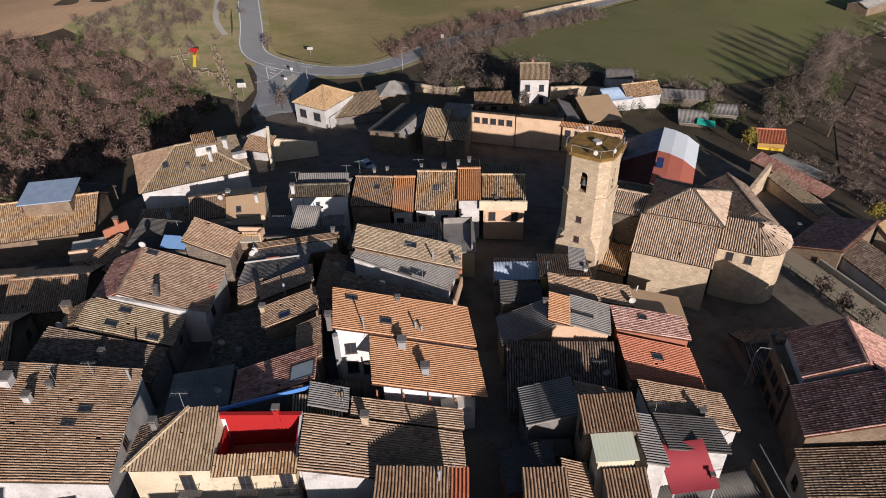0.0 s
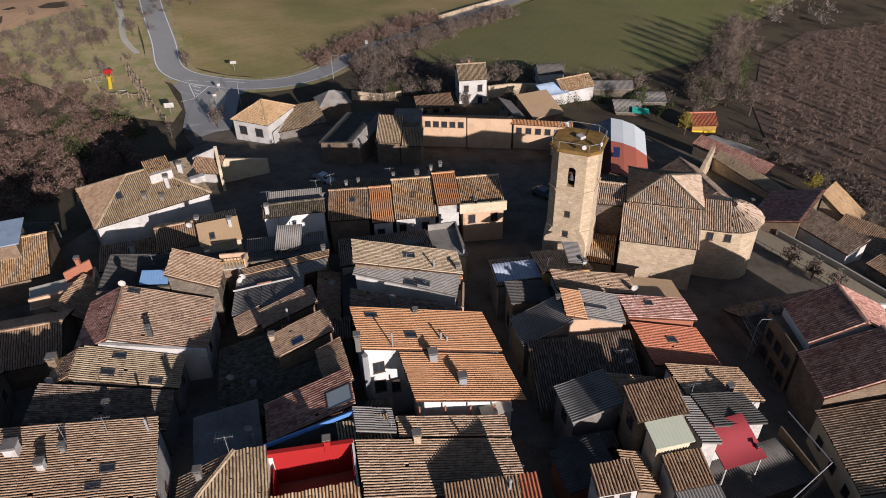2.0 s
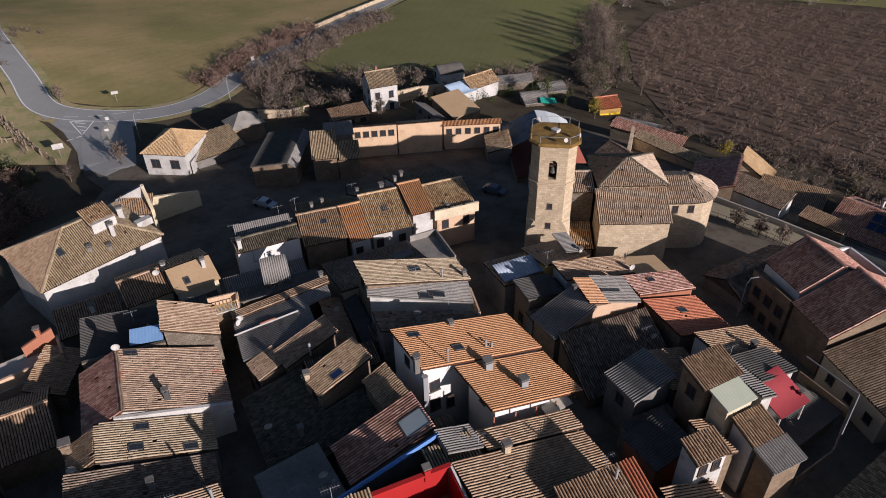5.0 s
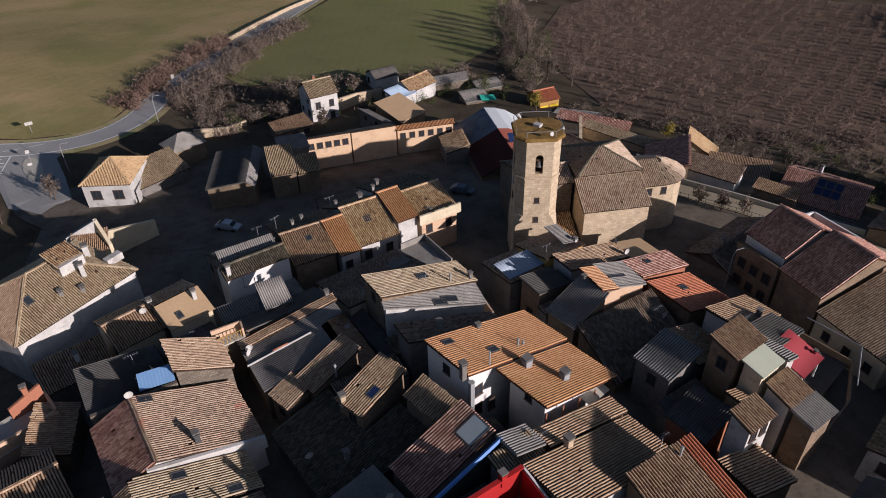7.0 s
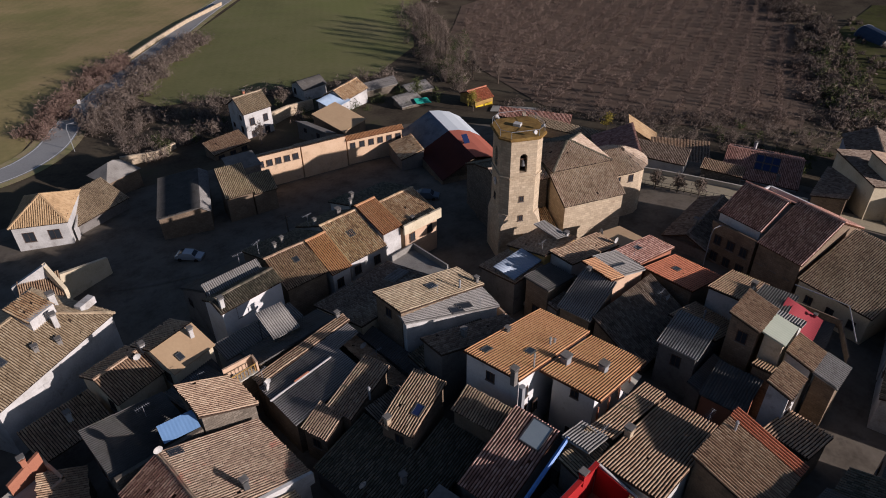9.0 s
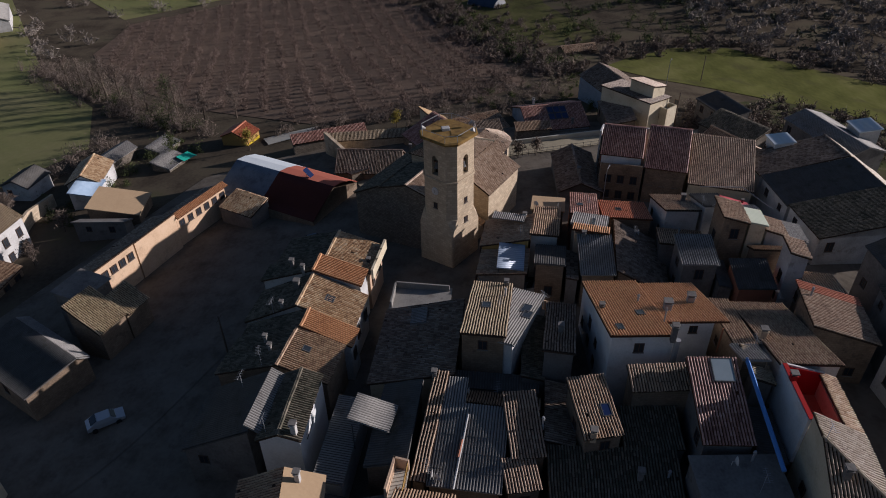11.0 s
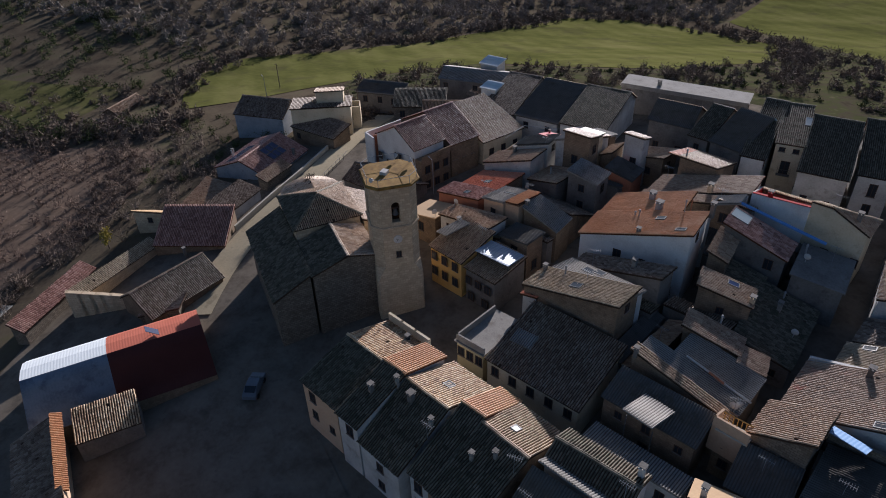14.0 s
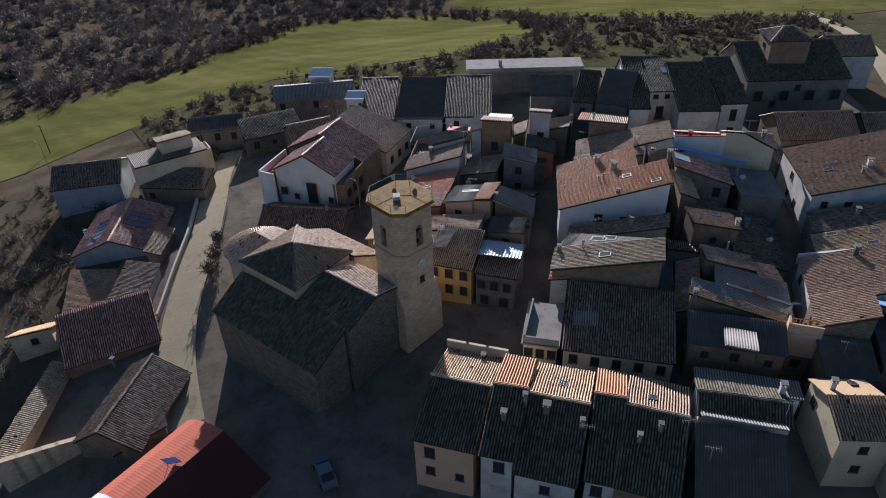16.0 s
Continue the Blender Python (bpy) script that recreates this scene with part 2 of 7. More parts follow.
material("concrete", [(0.34, 0.32, 0.27), (0.5, 0.47, 0.4)], scale=5, fine=3, spec=0.05, contrast=0.8)
material("asphalt", [(0.21, 0.21, 0.205), (0.29, 0.29, 0.28), (0.35, 0.35, 0.335)], scale=6, fine=3, bump=0.1, spec=0.03)
material("road_paint", [(0.6, 0.6, 0.58), (0.8, 0.8, 0.78)], scale=2, bump=0.0)
material("earth", [(0.0415, 0.0332, 0.0249), (0.0754, 0.0604, 0.0438), (0.106, 0.0868, 0.0604), (0.0868, 0.083, 0.0453)], scale=9, fine=1.5, bump=0.3, contrast=1.1, spec=0.0)
material("street", [(0.085, 0.072, 0.058), (0.15, 0.128, 0.102), (0.19, 0.165, 0.135)], scale=3, fine=2, spec=0.0, contrast=1.1, patch=((0.085, 0.075, 0.062), 2.2, 0.55))
material("street_tan", [(0.24, 0.2, 0.135), (0.34, 0.29, 0.2), (0.42, 0.36, 0.26)], scale=4, fine=3, spec=0.0, patch=((0.2, 0.165, 0.11), 2.0, 0.57))
material("field_green", [(0.13, 0.132, 0.056), (0.185, 0.178, 0.076), (0.225, 0.2, 0.1)], scale=26, fine=0.9, bump=0.4, contrast=1.1, lines=(35, 3.0, 0.03), spec=0.03, patch=((0.17, 0.185, 0.065), 30.0, 0.5))
material("field_bright", [(0.066, 0.0682, 0.0231), (0.11, 0.112, 0.0352), (0.154, 0.145, 0.055)], scale=16, fine=0.9, bump=0.2, contrast=1.6, lines=(-55, 7.0, 0.1), spec=0.0, stretch=(0.45, 1.0, 1.0), patch=((0.075, 0.068, 0.034), 12.0, 0.53))
material("field_stubble", [(0.2, 0.175, 0.075), (0.3, 0.24, 0.11), (0.4, 0.29, 0.15)], scale=24, fine=0.8, bump=0.4, contrast=1.2, lines=(50, 3.2, 0.035), spec=0.03, patch=((0.2, 0.195, 0.072), 34.0, 0.5))
material("field_brown", [(0.4, 0.26, 0.155), (0.52, 0.35, 0.21)], scale=25, fine=0.8, bump=0.4, lines=(20, 3.0, 0.05), spec=0.03)
material("field_plough", [(0.0851, 0.059, 0.0454), (0.136, 0.0967, 0.0703), (0.181, 0.136, 0.0995)], scale=10, fine=1.2, bump=0.8, spec=0.03)
material("meadow", [(0.05, 0.046, 0.024), (0.085, 0.085, 0.034), (0.12, 0.11, 0.05)], scale=9, fine=1.0, bump=0.3, contrast=1.3, spec=0.0, patch=((0.07, 0.058, 0.04), 7.0, 0.52))
material("grass_dry", [(0.22, 0.175, 0.095), (0.36, 0.29, 0.165), (0.27, 0.255, 0.115), (0.4, 0.33, 0.2)], scale=4, fine=2, contrast=1.2, spec=0.03, patch=((0.19, 0.19, 0.075), 4.0, 0.52))
material("garden", [(0.038, 0.032, 0.023), (0.068, 0.058, 0.04), (0.062, 0.066, 0.03), (0.12, 0.1, 0.07)], scale=3.5, fine=1.2, bump=0.8, contrast=1.3, spec=0.0, patch=((0.045, 0.055, 0.022), 6.0, 0.52))
material("twig", [(0.07, 0.054, 0.044), (0.15, 0.117, 0.094), (0.24, 0.195, 0.16)], island=0.5, scale=5, bump=0.0, objvar=0.15, spec=0.03)
# twigs of distant woods, lightened and greyed to paint in the haze
material("twig_haze", [(0.13, 0.11, 0.094), (0.22, 0.188, 0.16), (0.31, 0.27, 0.23)], island=0.4, scale=14, bump=0.0, objvar=0.15, spec=0.0, contrast=1.2)
material("twig_red", [(0.095, 0.06, 0.048), (0.19, 0.128, 0.1), (0.285, 0.205, 0.168)], island=0.5, scale=6, bump=0.0, objvar=0.1, spec=0.0, contrast=0.9)
# distant evergreen leaves, paler than the near ones for haze
material("leaf_haze", [(0.06, 0.062, 0.042), (0.1, 0.1, 0.066), (0.14, 0.135, 0.09)], island=0.4, scale=6, bump=0.0, objvar=0.2, spec=0.0)
material("orchard_twig", [(0.09, 0.064, 0.052), (0.17, 0.124, 0.1), (0.25, 0.188, 0.155)], island=0.4, scale=6, bump=0.0, spec=0.0)
material("leaf", [(0.03, 0.042, 0.018), (0.07, 0.085, 0.034), (0.11, 0.115, 0.048)], island=0.5, scale=3, bump=0.0, objvar=0.2, spec=0.03)
material("leaf_yellow", [(0.2, 0.16, 0.03), (0.34, 0.27, 0.05)], island=0.5, scale=2, bump=0.0)
material("log_wood", [(0.14, 0.105, 0.075), (0.24, 0.185, 0.135), (0.33, 0.265, 0.2)], scale=1, fine=8, spec=0.05)
material("bark", [(0.06, 0.045, 0.035), (0.13, 0.1, 0.075)], scale=1, fine=8)
material("wood_dark", [(0.05, 0.03, 0.02), (0.1, 0.06, 0.04)], scale=0.6, fine=9)
material("wood_door", [(0.3, 0.17, 0.05), (0.42, 0.26, 0.08)], scale=0.8, fine=9)
material("metal_dark", [(0.05, 0.05, 0.05), (0.1, 0.1, 0.1)], rough=0.5, scale=1)
material("metal_light", [(0.22, 0.225, 0.23), (0.34, 0.345, 0.35)], rough=0.75, metal=0.1, scale=1, bump=0.0, spec=0.1)
material("rust_deck", [(0.13, 0.075, 0.022), (0.23, 0.135, 0.035), (0.3, 0.2, 0.065)], scale=0.9, fine=5, contrast=1.0, patch=((0.09, 0.05, 0.02), 0.8, 0.52))
material("glass", [(0.02, 0.025, 0.03), (0.035, 0.04, 0.05)], rough=0.12, scale=1, bump=0.0)
material("glass_pale", [(0.22, 0.27, 0.29), (0.32, 0.37, 0.39)], rough=0.2, scale=1, bump=0.0)
material("solar", [(0.012, 0.02, 0.06), (0.02, 0.035, 0.1)], rough=0.12, scale=1, bump=0.0)
material("cloth_white", [(0.7, 0.7, 0.7), (0.8, 0.8, 0.8)], scale=1)
material("tarp_green", [(0.02, 0.3, 0.22), (0.03, 0.4, 0.3)], scale=1)
material("paint_yellow", [(0.6, 0.42, 0.02), (0.7, 0.5, 0.03)], scale=1)
material("car_blue", [(0.09, 0.105, 0.125), (0.13, 0.15, 0.175)], rough=0.3, scale=1, bump=0.0)
material("car_silver", [(0.4, 0.41, 0.43), (0.5, 0.51, 0.52)], rough=0.25, metal=0.3, scale=1, bump=0.0)
material("rubber", [(0.015, 0.015, 0.015), (0.03, 0.03, 0.03)], scale=1)

# ---- terrain ----
HILLS = [(28.81, -3.6, -0.1, 94.2), (6.82, 92.8, 64.1, 49.0), (12.1, -91.6, 225.8, 46.4), (21.65, 274.6, -18.0, 89.8),
         (-17.21, 187.5, -124.1, 210.5), (6.85, 58.5, 174.8, 65.7), (19.97, -266.4, 150.3, 238.2)]


def ground_z(x, y):
    return -23.83 + sum(h * math.exp(-((x - cx) ** 2 + (y - cy) ** 2) / (2 * s * s)) for h, cx, cy, s in HILLS)


def mesh(name, verts, faces, smooth=False):
    me = bpy.data.meshes.new(name)
    me.from_pydata([tuple(v) for v in verts], [], [tuple(f) for f in faces])
    if smooth:
        me.polygons.foreach_set("use_smooth", [True] * len(me.polygons))
    me.update()
    return me


def fast_mesh(name, v, quads):
    """A mesh from numpy arrays: vertices (n, 3) and quads (m, 4)."""
    me = bpy.data.meshes.new(name)
    me.vertices.add(len(v))
    me.vertices.foreach_set("co", np.asarray(v, dtype=np.float32).ravel())
    me.loops.add(quads.size)
    me.loops.foreach_set("vertex_index", quads.astype(np.int32).ravel())
    me.polygons.add(len(quads))
    me.polygons.foreach_set("loop_start", np.arange(0, quads.size, 4, dtype=np.int32))
    me.update(calc_edges=True)
    return me


def from_bm(name, bm):
    me = bpy.data.meshes.new(name)
    bm.to_mesh(me)
    bm.free()
    return me


def part(name, me, mat, parent, label="", kind="", m=None):
    """Links a mesh as one object under a thing or a part; world-placed meshes hang at the parent's inverse."""
    ob = new(name, me)
    if mat and not me.materials:
        me.materials.append(MATS[mat])
    if parent:
        ob.parent = parent
        top = Vector((0, 0, 0))
        p = parent
        while p:
            top += p.location
            p = p.parent
        ob.matrix_basis = Matrix.Translation(-top) @ (m or Matrix.Identity(4))
    elif m:
        ob.matrix_basis = m
    return tagged(ob, label, kind=kind)


def thing(name, at, label, category, group="", kind=""):
    ob = new(name)
    ob.empty_display_size = 0.5
    ob.location = at
    return tagged(ob, label, category, group, kind)


def box(x0, y0, z0, x1, y1, z1, bevel=0.0):
    bm = bmesh.new()
    bmesh.ops.create_cube(bm, size=1)
    bmesh.ops.scale(bm, vec=(x1 - x0, y1 - y0, z1 - z0), verts=bm.verts)
    bmesh.ops.translate(bm, vec=((x0 + x1) / 2, (y0 + y1) / 2, (z0 + z1) / 2), verts=bm.verts)
    if bevel:
        bmesh.ops.bevel(bm, geom=bm.edges[:], offset=bevel, segments=1, affect="EDGES")
    return bm


def join_boxes(name, boxes, bevel=0.0):
    bm = bmesh.new()
    for b in boxes:
        one = box(*b, bevel)
        tmp = from_bm("tmp", one)
        bm.from_mesh(tmp)
        bpy.data.meshes.remove(tmp)
    return from_bm(name, bm)


def tube(points, r0, r1=None, sides=6):
    """A tapered tube along points: vertices and quads."""
    r1 = r0 if r1 is None else r1
    v, f = [], []
    n = len(points)
    for i, p in enumerate(points):
        p = Vector(p)
        d = (Vector(points[min(i + 1, n - 1)]) - Vector(points[max(i - 1, 0)])).normalized()
        s = d.orthogonal().normalized()
        t = d.cross(s)
        r = r0 + (r1 - r0) * i / max(1, n - 1)
        for k in range(sides):
            a = 2 * math.pi * k / sides
            v.append(p + s * (r * math.cos(a)) + t * (r * math.sin(a)))
    for i in range(n - 1):
        for k in range(sides):
            k2 = (k + 1) % sides
            f.append((i * sides + k, i * sides + k2, (i + 1) * sides + k2, (i + 1) * sides + k))
    f.append(tuple(range(sides - 1, -1, -1)))
    f.append(tuple((n - 1) * sides + k for k in range(sides)))
    return v, f


# ---- ground ----
def spread(n, near, far):
    out = []
    for i in range(-n, n + 1):
        s = i / n
        out.append(near * s + (far - near) * s ** 5)
    return out


gx, gy = spread(90, 300, 3000), [v + 80 for v in spread(90, 300, 3000)]
gv = [(x, y, ground_z(x, y) + 0.12 * noise.noise(Vector((x * 0.04, y * 0.04, 0))) * min(1, max(0, (math.hypot(x - 5, y - 70) - 75) / 30)) - 0.1) for y in gy for x in gx]
row = len(gx)
gq = np.array([(j * row + i, j * row + i + 1, (j + 1) * row + i + 1, (j + 1) * row + i) for j in range(len(gy) - 1) for i in range(row - 1)])
ground = part("ground", fast_mesh("ground", gv, gq), "earth", None)
tagged(ground, "dry scrubby brown earth of the hillside", "ground", kind="structure")


def drape(name, outline, lift, mat, label, category, cell=7.0):
    """A sheet with this outline, cut into cells and laid on the hill."""
    bm = bmesh.new()
    bm.faces.new([bm.verts.new((x, y, 0)) for x, y in outline])
    xs, ys = [p[0] for p in outline], [p[1] for p in outline]
    for axis, lo, hi in ((0, min(xs), max(xs)), (1, min(ys), max(ys))):
        k = math.floor(lo / cell) + 1
        while k * cell < hi:
            co = (k * cell, 0, 0) if axis == 0 else (0, k * cell, 0)
            no = (1, 0, 0) if axis == 0 else (0, 1, 0)
            bmesh.ops.bisect_plane(bm, geom=bm.verts[:] + bm.edges[:] + bm.faces[:], plane_co=co, plane_no=no)
            k += 1
    bmesh.ops.recalc_face_normals(bm, faces=bm.faces[:])
    for v in bm.verts:
        v.co.z = ground_z(v.co.x, v.co.y) + (lift * 0.15 if v.is_boundary else lift)
    for f in bm.faces:
        if f.normal.z < 0:
            f.normal_flip()
    ob = part(name, from_bm(name, bm), mat, None)
    return tagged(ob, label, category, kind="structure")


def ribbon(name, line, width, lift, mat, label, category, off=0.0, steps=10):
    """A strip along a smooth line on the hill."""
    pts = []
    n = len(line)
    for i in range(n - 1):
        p0, p1, p2, p3 = (Vector(line[max(0, min(n - 1, k))]) for k in (i - 1, i, i + 1, i + 2))
        for k in range(steps):
            t = k / steps
            pts.append(0.5 * (2 * p1 + (p2 - p0) * t + (2 * p0 - 5 * p1 + 4 * p2 - p3) * t * t + (3 * p1 - p0 - 3 * p2 + p3) * t ** 3))
    pts.append(Vector(line[-1]))
    v, f = [], []
    for i, p in enumerate(pts):
        d = (pts[min(i + 1, len(pts) - 1)] - pts[max(i - 1, 0)]).normalized()
        nrm = Vector((-d.y, d.x))
        for s in (-1, 0, 1):
            q = p + nrm * (off + s * width / 2)
            v.append((q.x, q.y, ground_z(q.x, q.y) + lift))
        if i:
            b = 3 * i
            f += [(b - 3, b - 2, b + 1, b), (b - 2, b - 1, b + 2, b + 1)]
    me = mesh(name, v, [g[::-1] for g in f])
    return tagged(part(name, me, mat, None), label, category, kind="structure")


drape("village_ground", [(-70, 70), (-60, 45), (-50, 10), (-45, -25), (10, -25), (45, -10), (60, 20), (72, 40), (64, 70), (58, 105), (45, 125), (20, 132), (-5, 140), (-36, 145), (-48, 110)], 0.0, "street",
      "worn concrete and earth lanes between the houses", "street", 5)
drape("field_north", [(-48, 179), (-38, 173), (-24, 170), (-8, 192), (35, 237), (140, 330), (60, 520), (-120, 520), (-64, 230), (-55, 200)], 0.05, "field_stubble", "olive and tan stubble field beside the road", "field", 9)
drape("field_northeast", [(30, 172), (62, 160), (92, 178), (125, 215), (240, 310), (180, 360), (50, 240), (10, 200), (12, 180)], 0.05, "field_green", "short green winter cereal field", "field", 9)
drape("field_northwest", [(-75, 215), (-110, 185), (-190, 170), (-420, 260), (-300, 520), (-100, 420)], 0.05, "field_brown", "bare brown ploughed field", "field", 12)
drape("orchard_ground", [(72, 112), (75, 90), (90, 72), (102, 66), (130, 73), (165, 85), (217, 111), (262, 142), (232, 190), (190, 222), (150, 214), (116, 186), (100, 162), (88, 146)], 0.05, "field_plough", "ploughed brown earth of the orchard", "field", 9)
drape("field_south", [(129, 45), (145, 36), (161, 21), (165, 3), (150, -22), (137, -54), (136, -89), (130, -140), (108, -152), (80, -150), (37, -128), (22, -92), (22, -74), (36, -41), (62, -35), (90, -34), (103, -12), (108, 8), (116, 32)], 0.05, "field_bright", "bright green sprouting cereal field", "field", 9)
drape("field_far_south", [(34, -140), (8, -118), (-30, -108), (-80, -130), (-160, -200), (-60, -300), (80, -260), (72, -172)], 0.05, "field_bright", "green field beyond the scrub", "field", 14)
drape("field_far_east", [(196, 228), (240, 194), (274, 152), (330, 160), (420, 180), (380, 330), (250, 290)], 0.05, "field_green", "far green field past the orchard", "field", 14)
drape("meadow_east", [(215, 62), (168, 40), (158, 60), (176, 84), (215, 98), (260, 100), (270, 70)], 0.06, "meadow", "grassy olive grove slope", "field", 12)
drape("play_ground", [(-86, 232), (-80, 220), (-108, 190), (-95, 180), (-78, 168), (-66, 157), (-56, 150), (-47, 146), (-46, 153), (-51, 167), (-58, 181), (-63, 200), (-67, 222), (-75, 250), (-84, 262)], 0.07, "grass_dry", "dry grass playground beside the road", "park", 6)

MAIN = [(-90, 330), (-72, 260), (-63, 222), (-56, 195), (-51, 176), (-40, 168), (-27, 166), (-16, 172), (-5, 187), (15, 210), (39, 235), (90, 285), (180, 350)]
ribbon("verge", MAIN, 10.0, 0.09, "grass_dry", "dry grass verge along the road", "verge")
ribbon("road", MAIN, 6.5, 0.16, "asphalt", "grey asphalt country road with white edge lines", "road")
ribbon("edge_line", MAIN, 0.22, 0.19, "road_paint", "white painted road edge line", "road line", 2.9)
ribbon("edge_line", MAIN, 0.22, 0.19, "road_paint", "white painted road edge line", "road line", -2.9)
drape("junction", [(-53, 174), (-47.5, 162), (-45, 151), (-44.5, 143), (-40, 136), (-34.5, 140), (-34, 150), (-34, 160), (-30, 164), (-30, 168), (-44, 171)], 0.15, "asphalt", "grey asphalt of the junction", "road", 4)
for a, b, wd in (((-46.2, 166.8), (-41.5, 165.5), 0.25), ((-41.5, 165.5), (-43.9, 158.9), 0.25), ((-43.9, 158.9), (-46.2, 166.8), 0.25), ((-45.2, 165.9), (-43.2, 164.6), 0.3), ((-44.8, 163.8), (-43.0, 162.6), 0.3), ((-44.4, 161.8), (-43.4, 161.0), 0.3),
                 ((-46.8, 157.0), (-45.6, 157.6), 0.3), ((-45.0, 157.9), (-43.9, 158.4), 0.3), ((-47.4, 169.6), (-44.4, 168.8), 0.18), ((-42.6, 168.4), (-39.6, 168.1), 0.18), ((-37.8, 168.1), (-34.8, 168.2), 0.18)):
    ribbon("road_marking", [a, b], wd, 0.2, "road_paint", "white painted road marking at the junction", "road line", steps=3)
ribbon("footpath", [(-78, 240), (-70, 214), (-66, 196), (-61, 186)], 1.6, 0.12, "concrete", "pale gravel footpath beside the road", "path")
ribbon("road", [(-40, 142), (-39, 138), (-34, 128), (-22, 112), (0, 103), (20, 96)], 8.0, 0.06, "street", "dark asphalt street entering the village", "road")
ribbon("street_south", [(38.5, 93), (41.5, 89), (44.8, 84), (48.4, 77), (51.8, 67.8), (54.4, 60), (58.6, 50), (63, 40), (66, 30)], 4.6, 0.14, "street_tan", "pale concrete street behind the church", "street")
drape("gardens_south", [(56, 20), (86, 28), (108, 6), (92, -30), (62, -32), (36, -38), (20, -70), (-30, -62), (-60, -30), (-40, -12), (10, -14), (40, -4)], 0.08, "garden", "weedy vegetable plots and rough grass below the houses", "garden", 5)
drape("scrub_south", [(-60, -30), (-30, -63), (20, -71), (21, -95), (36, -131), (34, -141), (8, -120), (-32, -110), (-82, -132), (-130, -100), (-160, 10), (-160, 90), (-90, 85), (-70, 60), (-58, 20)], 0.06, "garden", "rough grass and scrub south-west of the village", "scrubland", 9)
ribbon("street_west", [(-66, -130), (-68, -90), (-63, -41), (-60, -18), (-58, 4), (-56, 24)], 5.0, 0.15, "street_tan", "pale concrete lane leaving the village", "street")
ribbon("track", [(62, 119), (65, 114.5), (68, 109)], 4.5, 0.1, "concrete", "pale gravel track beside the garage", "track")
# ---- roofs and houses ----
rng = np.random.default_rng(7)


def tile_mesh(O, U, V, w, span, step=0.262, length=0.42, r=0.088, rough=1.0):
    """Barrel tiles in columns up a slope: O the eave's first corner, U along the eave, V up the slope, span(u) the column's ends."""
    O, U, V = np.array(O, float), np.array(U, float), np.array(V, float)
    N = np.cross(U, V)
    us, vs = [], []
    n = max(2, int(w / step))
    for i in range(n):
        u = (i + 0.5) * w / n
        lo, hi = span(u)
        k = max(0, int((hi - lo) / length + 0.35))
        if k:
            us += [u] * k
            vs += list(lo + (np.arange(k)) * (hi - lo) / k)
    us, vs = np.array(us), np.array(vs)
    if len(us):
        kept = rng.uniform(size=len(us)) > 0.002 * rough
        us, vs = us[kept], vs[kept]
    m = len(us)
    if not m:
        return None
    us = us + rng.normal(0, 0.006 * rough, m)
    vs = vs + rng.normal(0, 0.03 * rough, m)
    us = us + 0.018 * rough * np.sin(vs * 1.3 + us * 0.7)
    lift = np.abs(rng.normal(0, 0.009 * rough, m)) + 0.02
    # the old slopes sag and swell a little
    lift = lift + 0.035 * max(0.0, rough - 0.5) * (1 + np.sin(us * 1.1 + O[0]) * np.sin(vs * 0.9 + O[1]))
    yaw = rng.normal(0, 0.014 * rough, m)
    prof = np.array([(-1.0, -0.1), (-0.72, 0.85), (0.0, 1.32), (0.72, 0.85), (1.0, -0.1)])
    P = np.zeros((m, 2, 5, 3))
    for e, (along, rad, up) in enumerate(((-0.03, 1.03, 0.012), (length + 0.03, 0.96, 0.0))):
        for k, (pu, pn) in enumerate(prof):
            du = us + pu * r * rad + yaw * along
            P[:, e, k] = O + du[:, None] * U + (vs + along)[:, None] * V + (lift + up + pn * r * rad)[:, None] * N
    base = (np.arange(m) * 10)[:, None, None]
    q = np.array([[k, k + 1, 5 + k + 1, 5 + k] for k in range(4)])[None] + base
    return fast_mesh("roof_tiles", P.reshape(-1, 3), q.reshape(-1, 4))


def sheet_mesh(O, U, V, w, L, pitch=0.2, amp=0.035):
    """A corrugated sheet roof, its waves running up the slope."""
    O, U, V = np.array(O, float), np.array(U, float), np.array(V, float)
    N = np.cross(U, V)
    n = max(2, round(w / pitch)) * 6
    us = np.linspace(0, w, n + 1)
    hs = amp * np.cos(np.arange(n + 1) * np.pi / 3) + amp + 0.015
    rows = max(1, int(L / 1.5))
    verts, quads = [], []
    i = np.arange(n)
    for j in range(rows):
        v0, v1 = j * L / rows, (j + 1) * L / rows
        for v, up in ((v0, 0.05), (v1, 0.0)):
            verts.append(O + us[:, None] * U + v * V + (hs + up)[:, None] * N)
    for k in range(2 * rows - 1):
        b = k * (n + 1)
        quads.append(np.stack([b + i, b + i + 1, b + n + 1 + i + 1, b + n + 1 + i], 1))
    me = fast_mesh("roof_sheet", np.concatenate(verts), np.concatenate(quads))
    # trough faces take the second, darker material as painted shade
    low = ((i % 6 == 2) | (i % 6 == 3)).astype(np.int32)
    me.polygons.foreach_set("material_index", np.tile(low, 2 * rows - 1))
    return me


SHEETS = {"metal_blue_shade", "sheet_blue", "sheet_pale", "fibrocement", "fibro_dark", "metal_blue", "metal_white", "metal_red", "metal_red_shade", "sheet_red", "sheet_green"}
WARM = {"tile_orange", "tile_red", "tile_burgundy"}


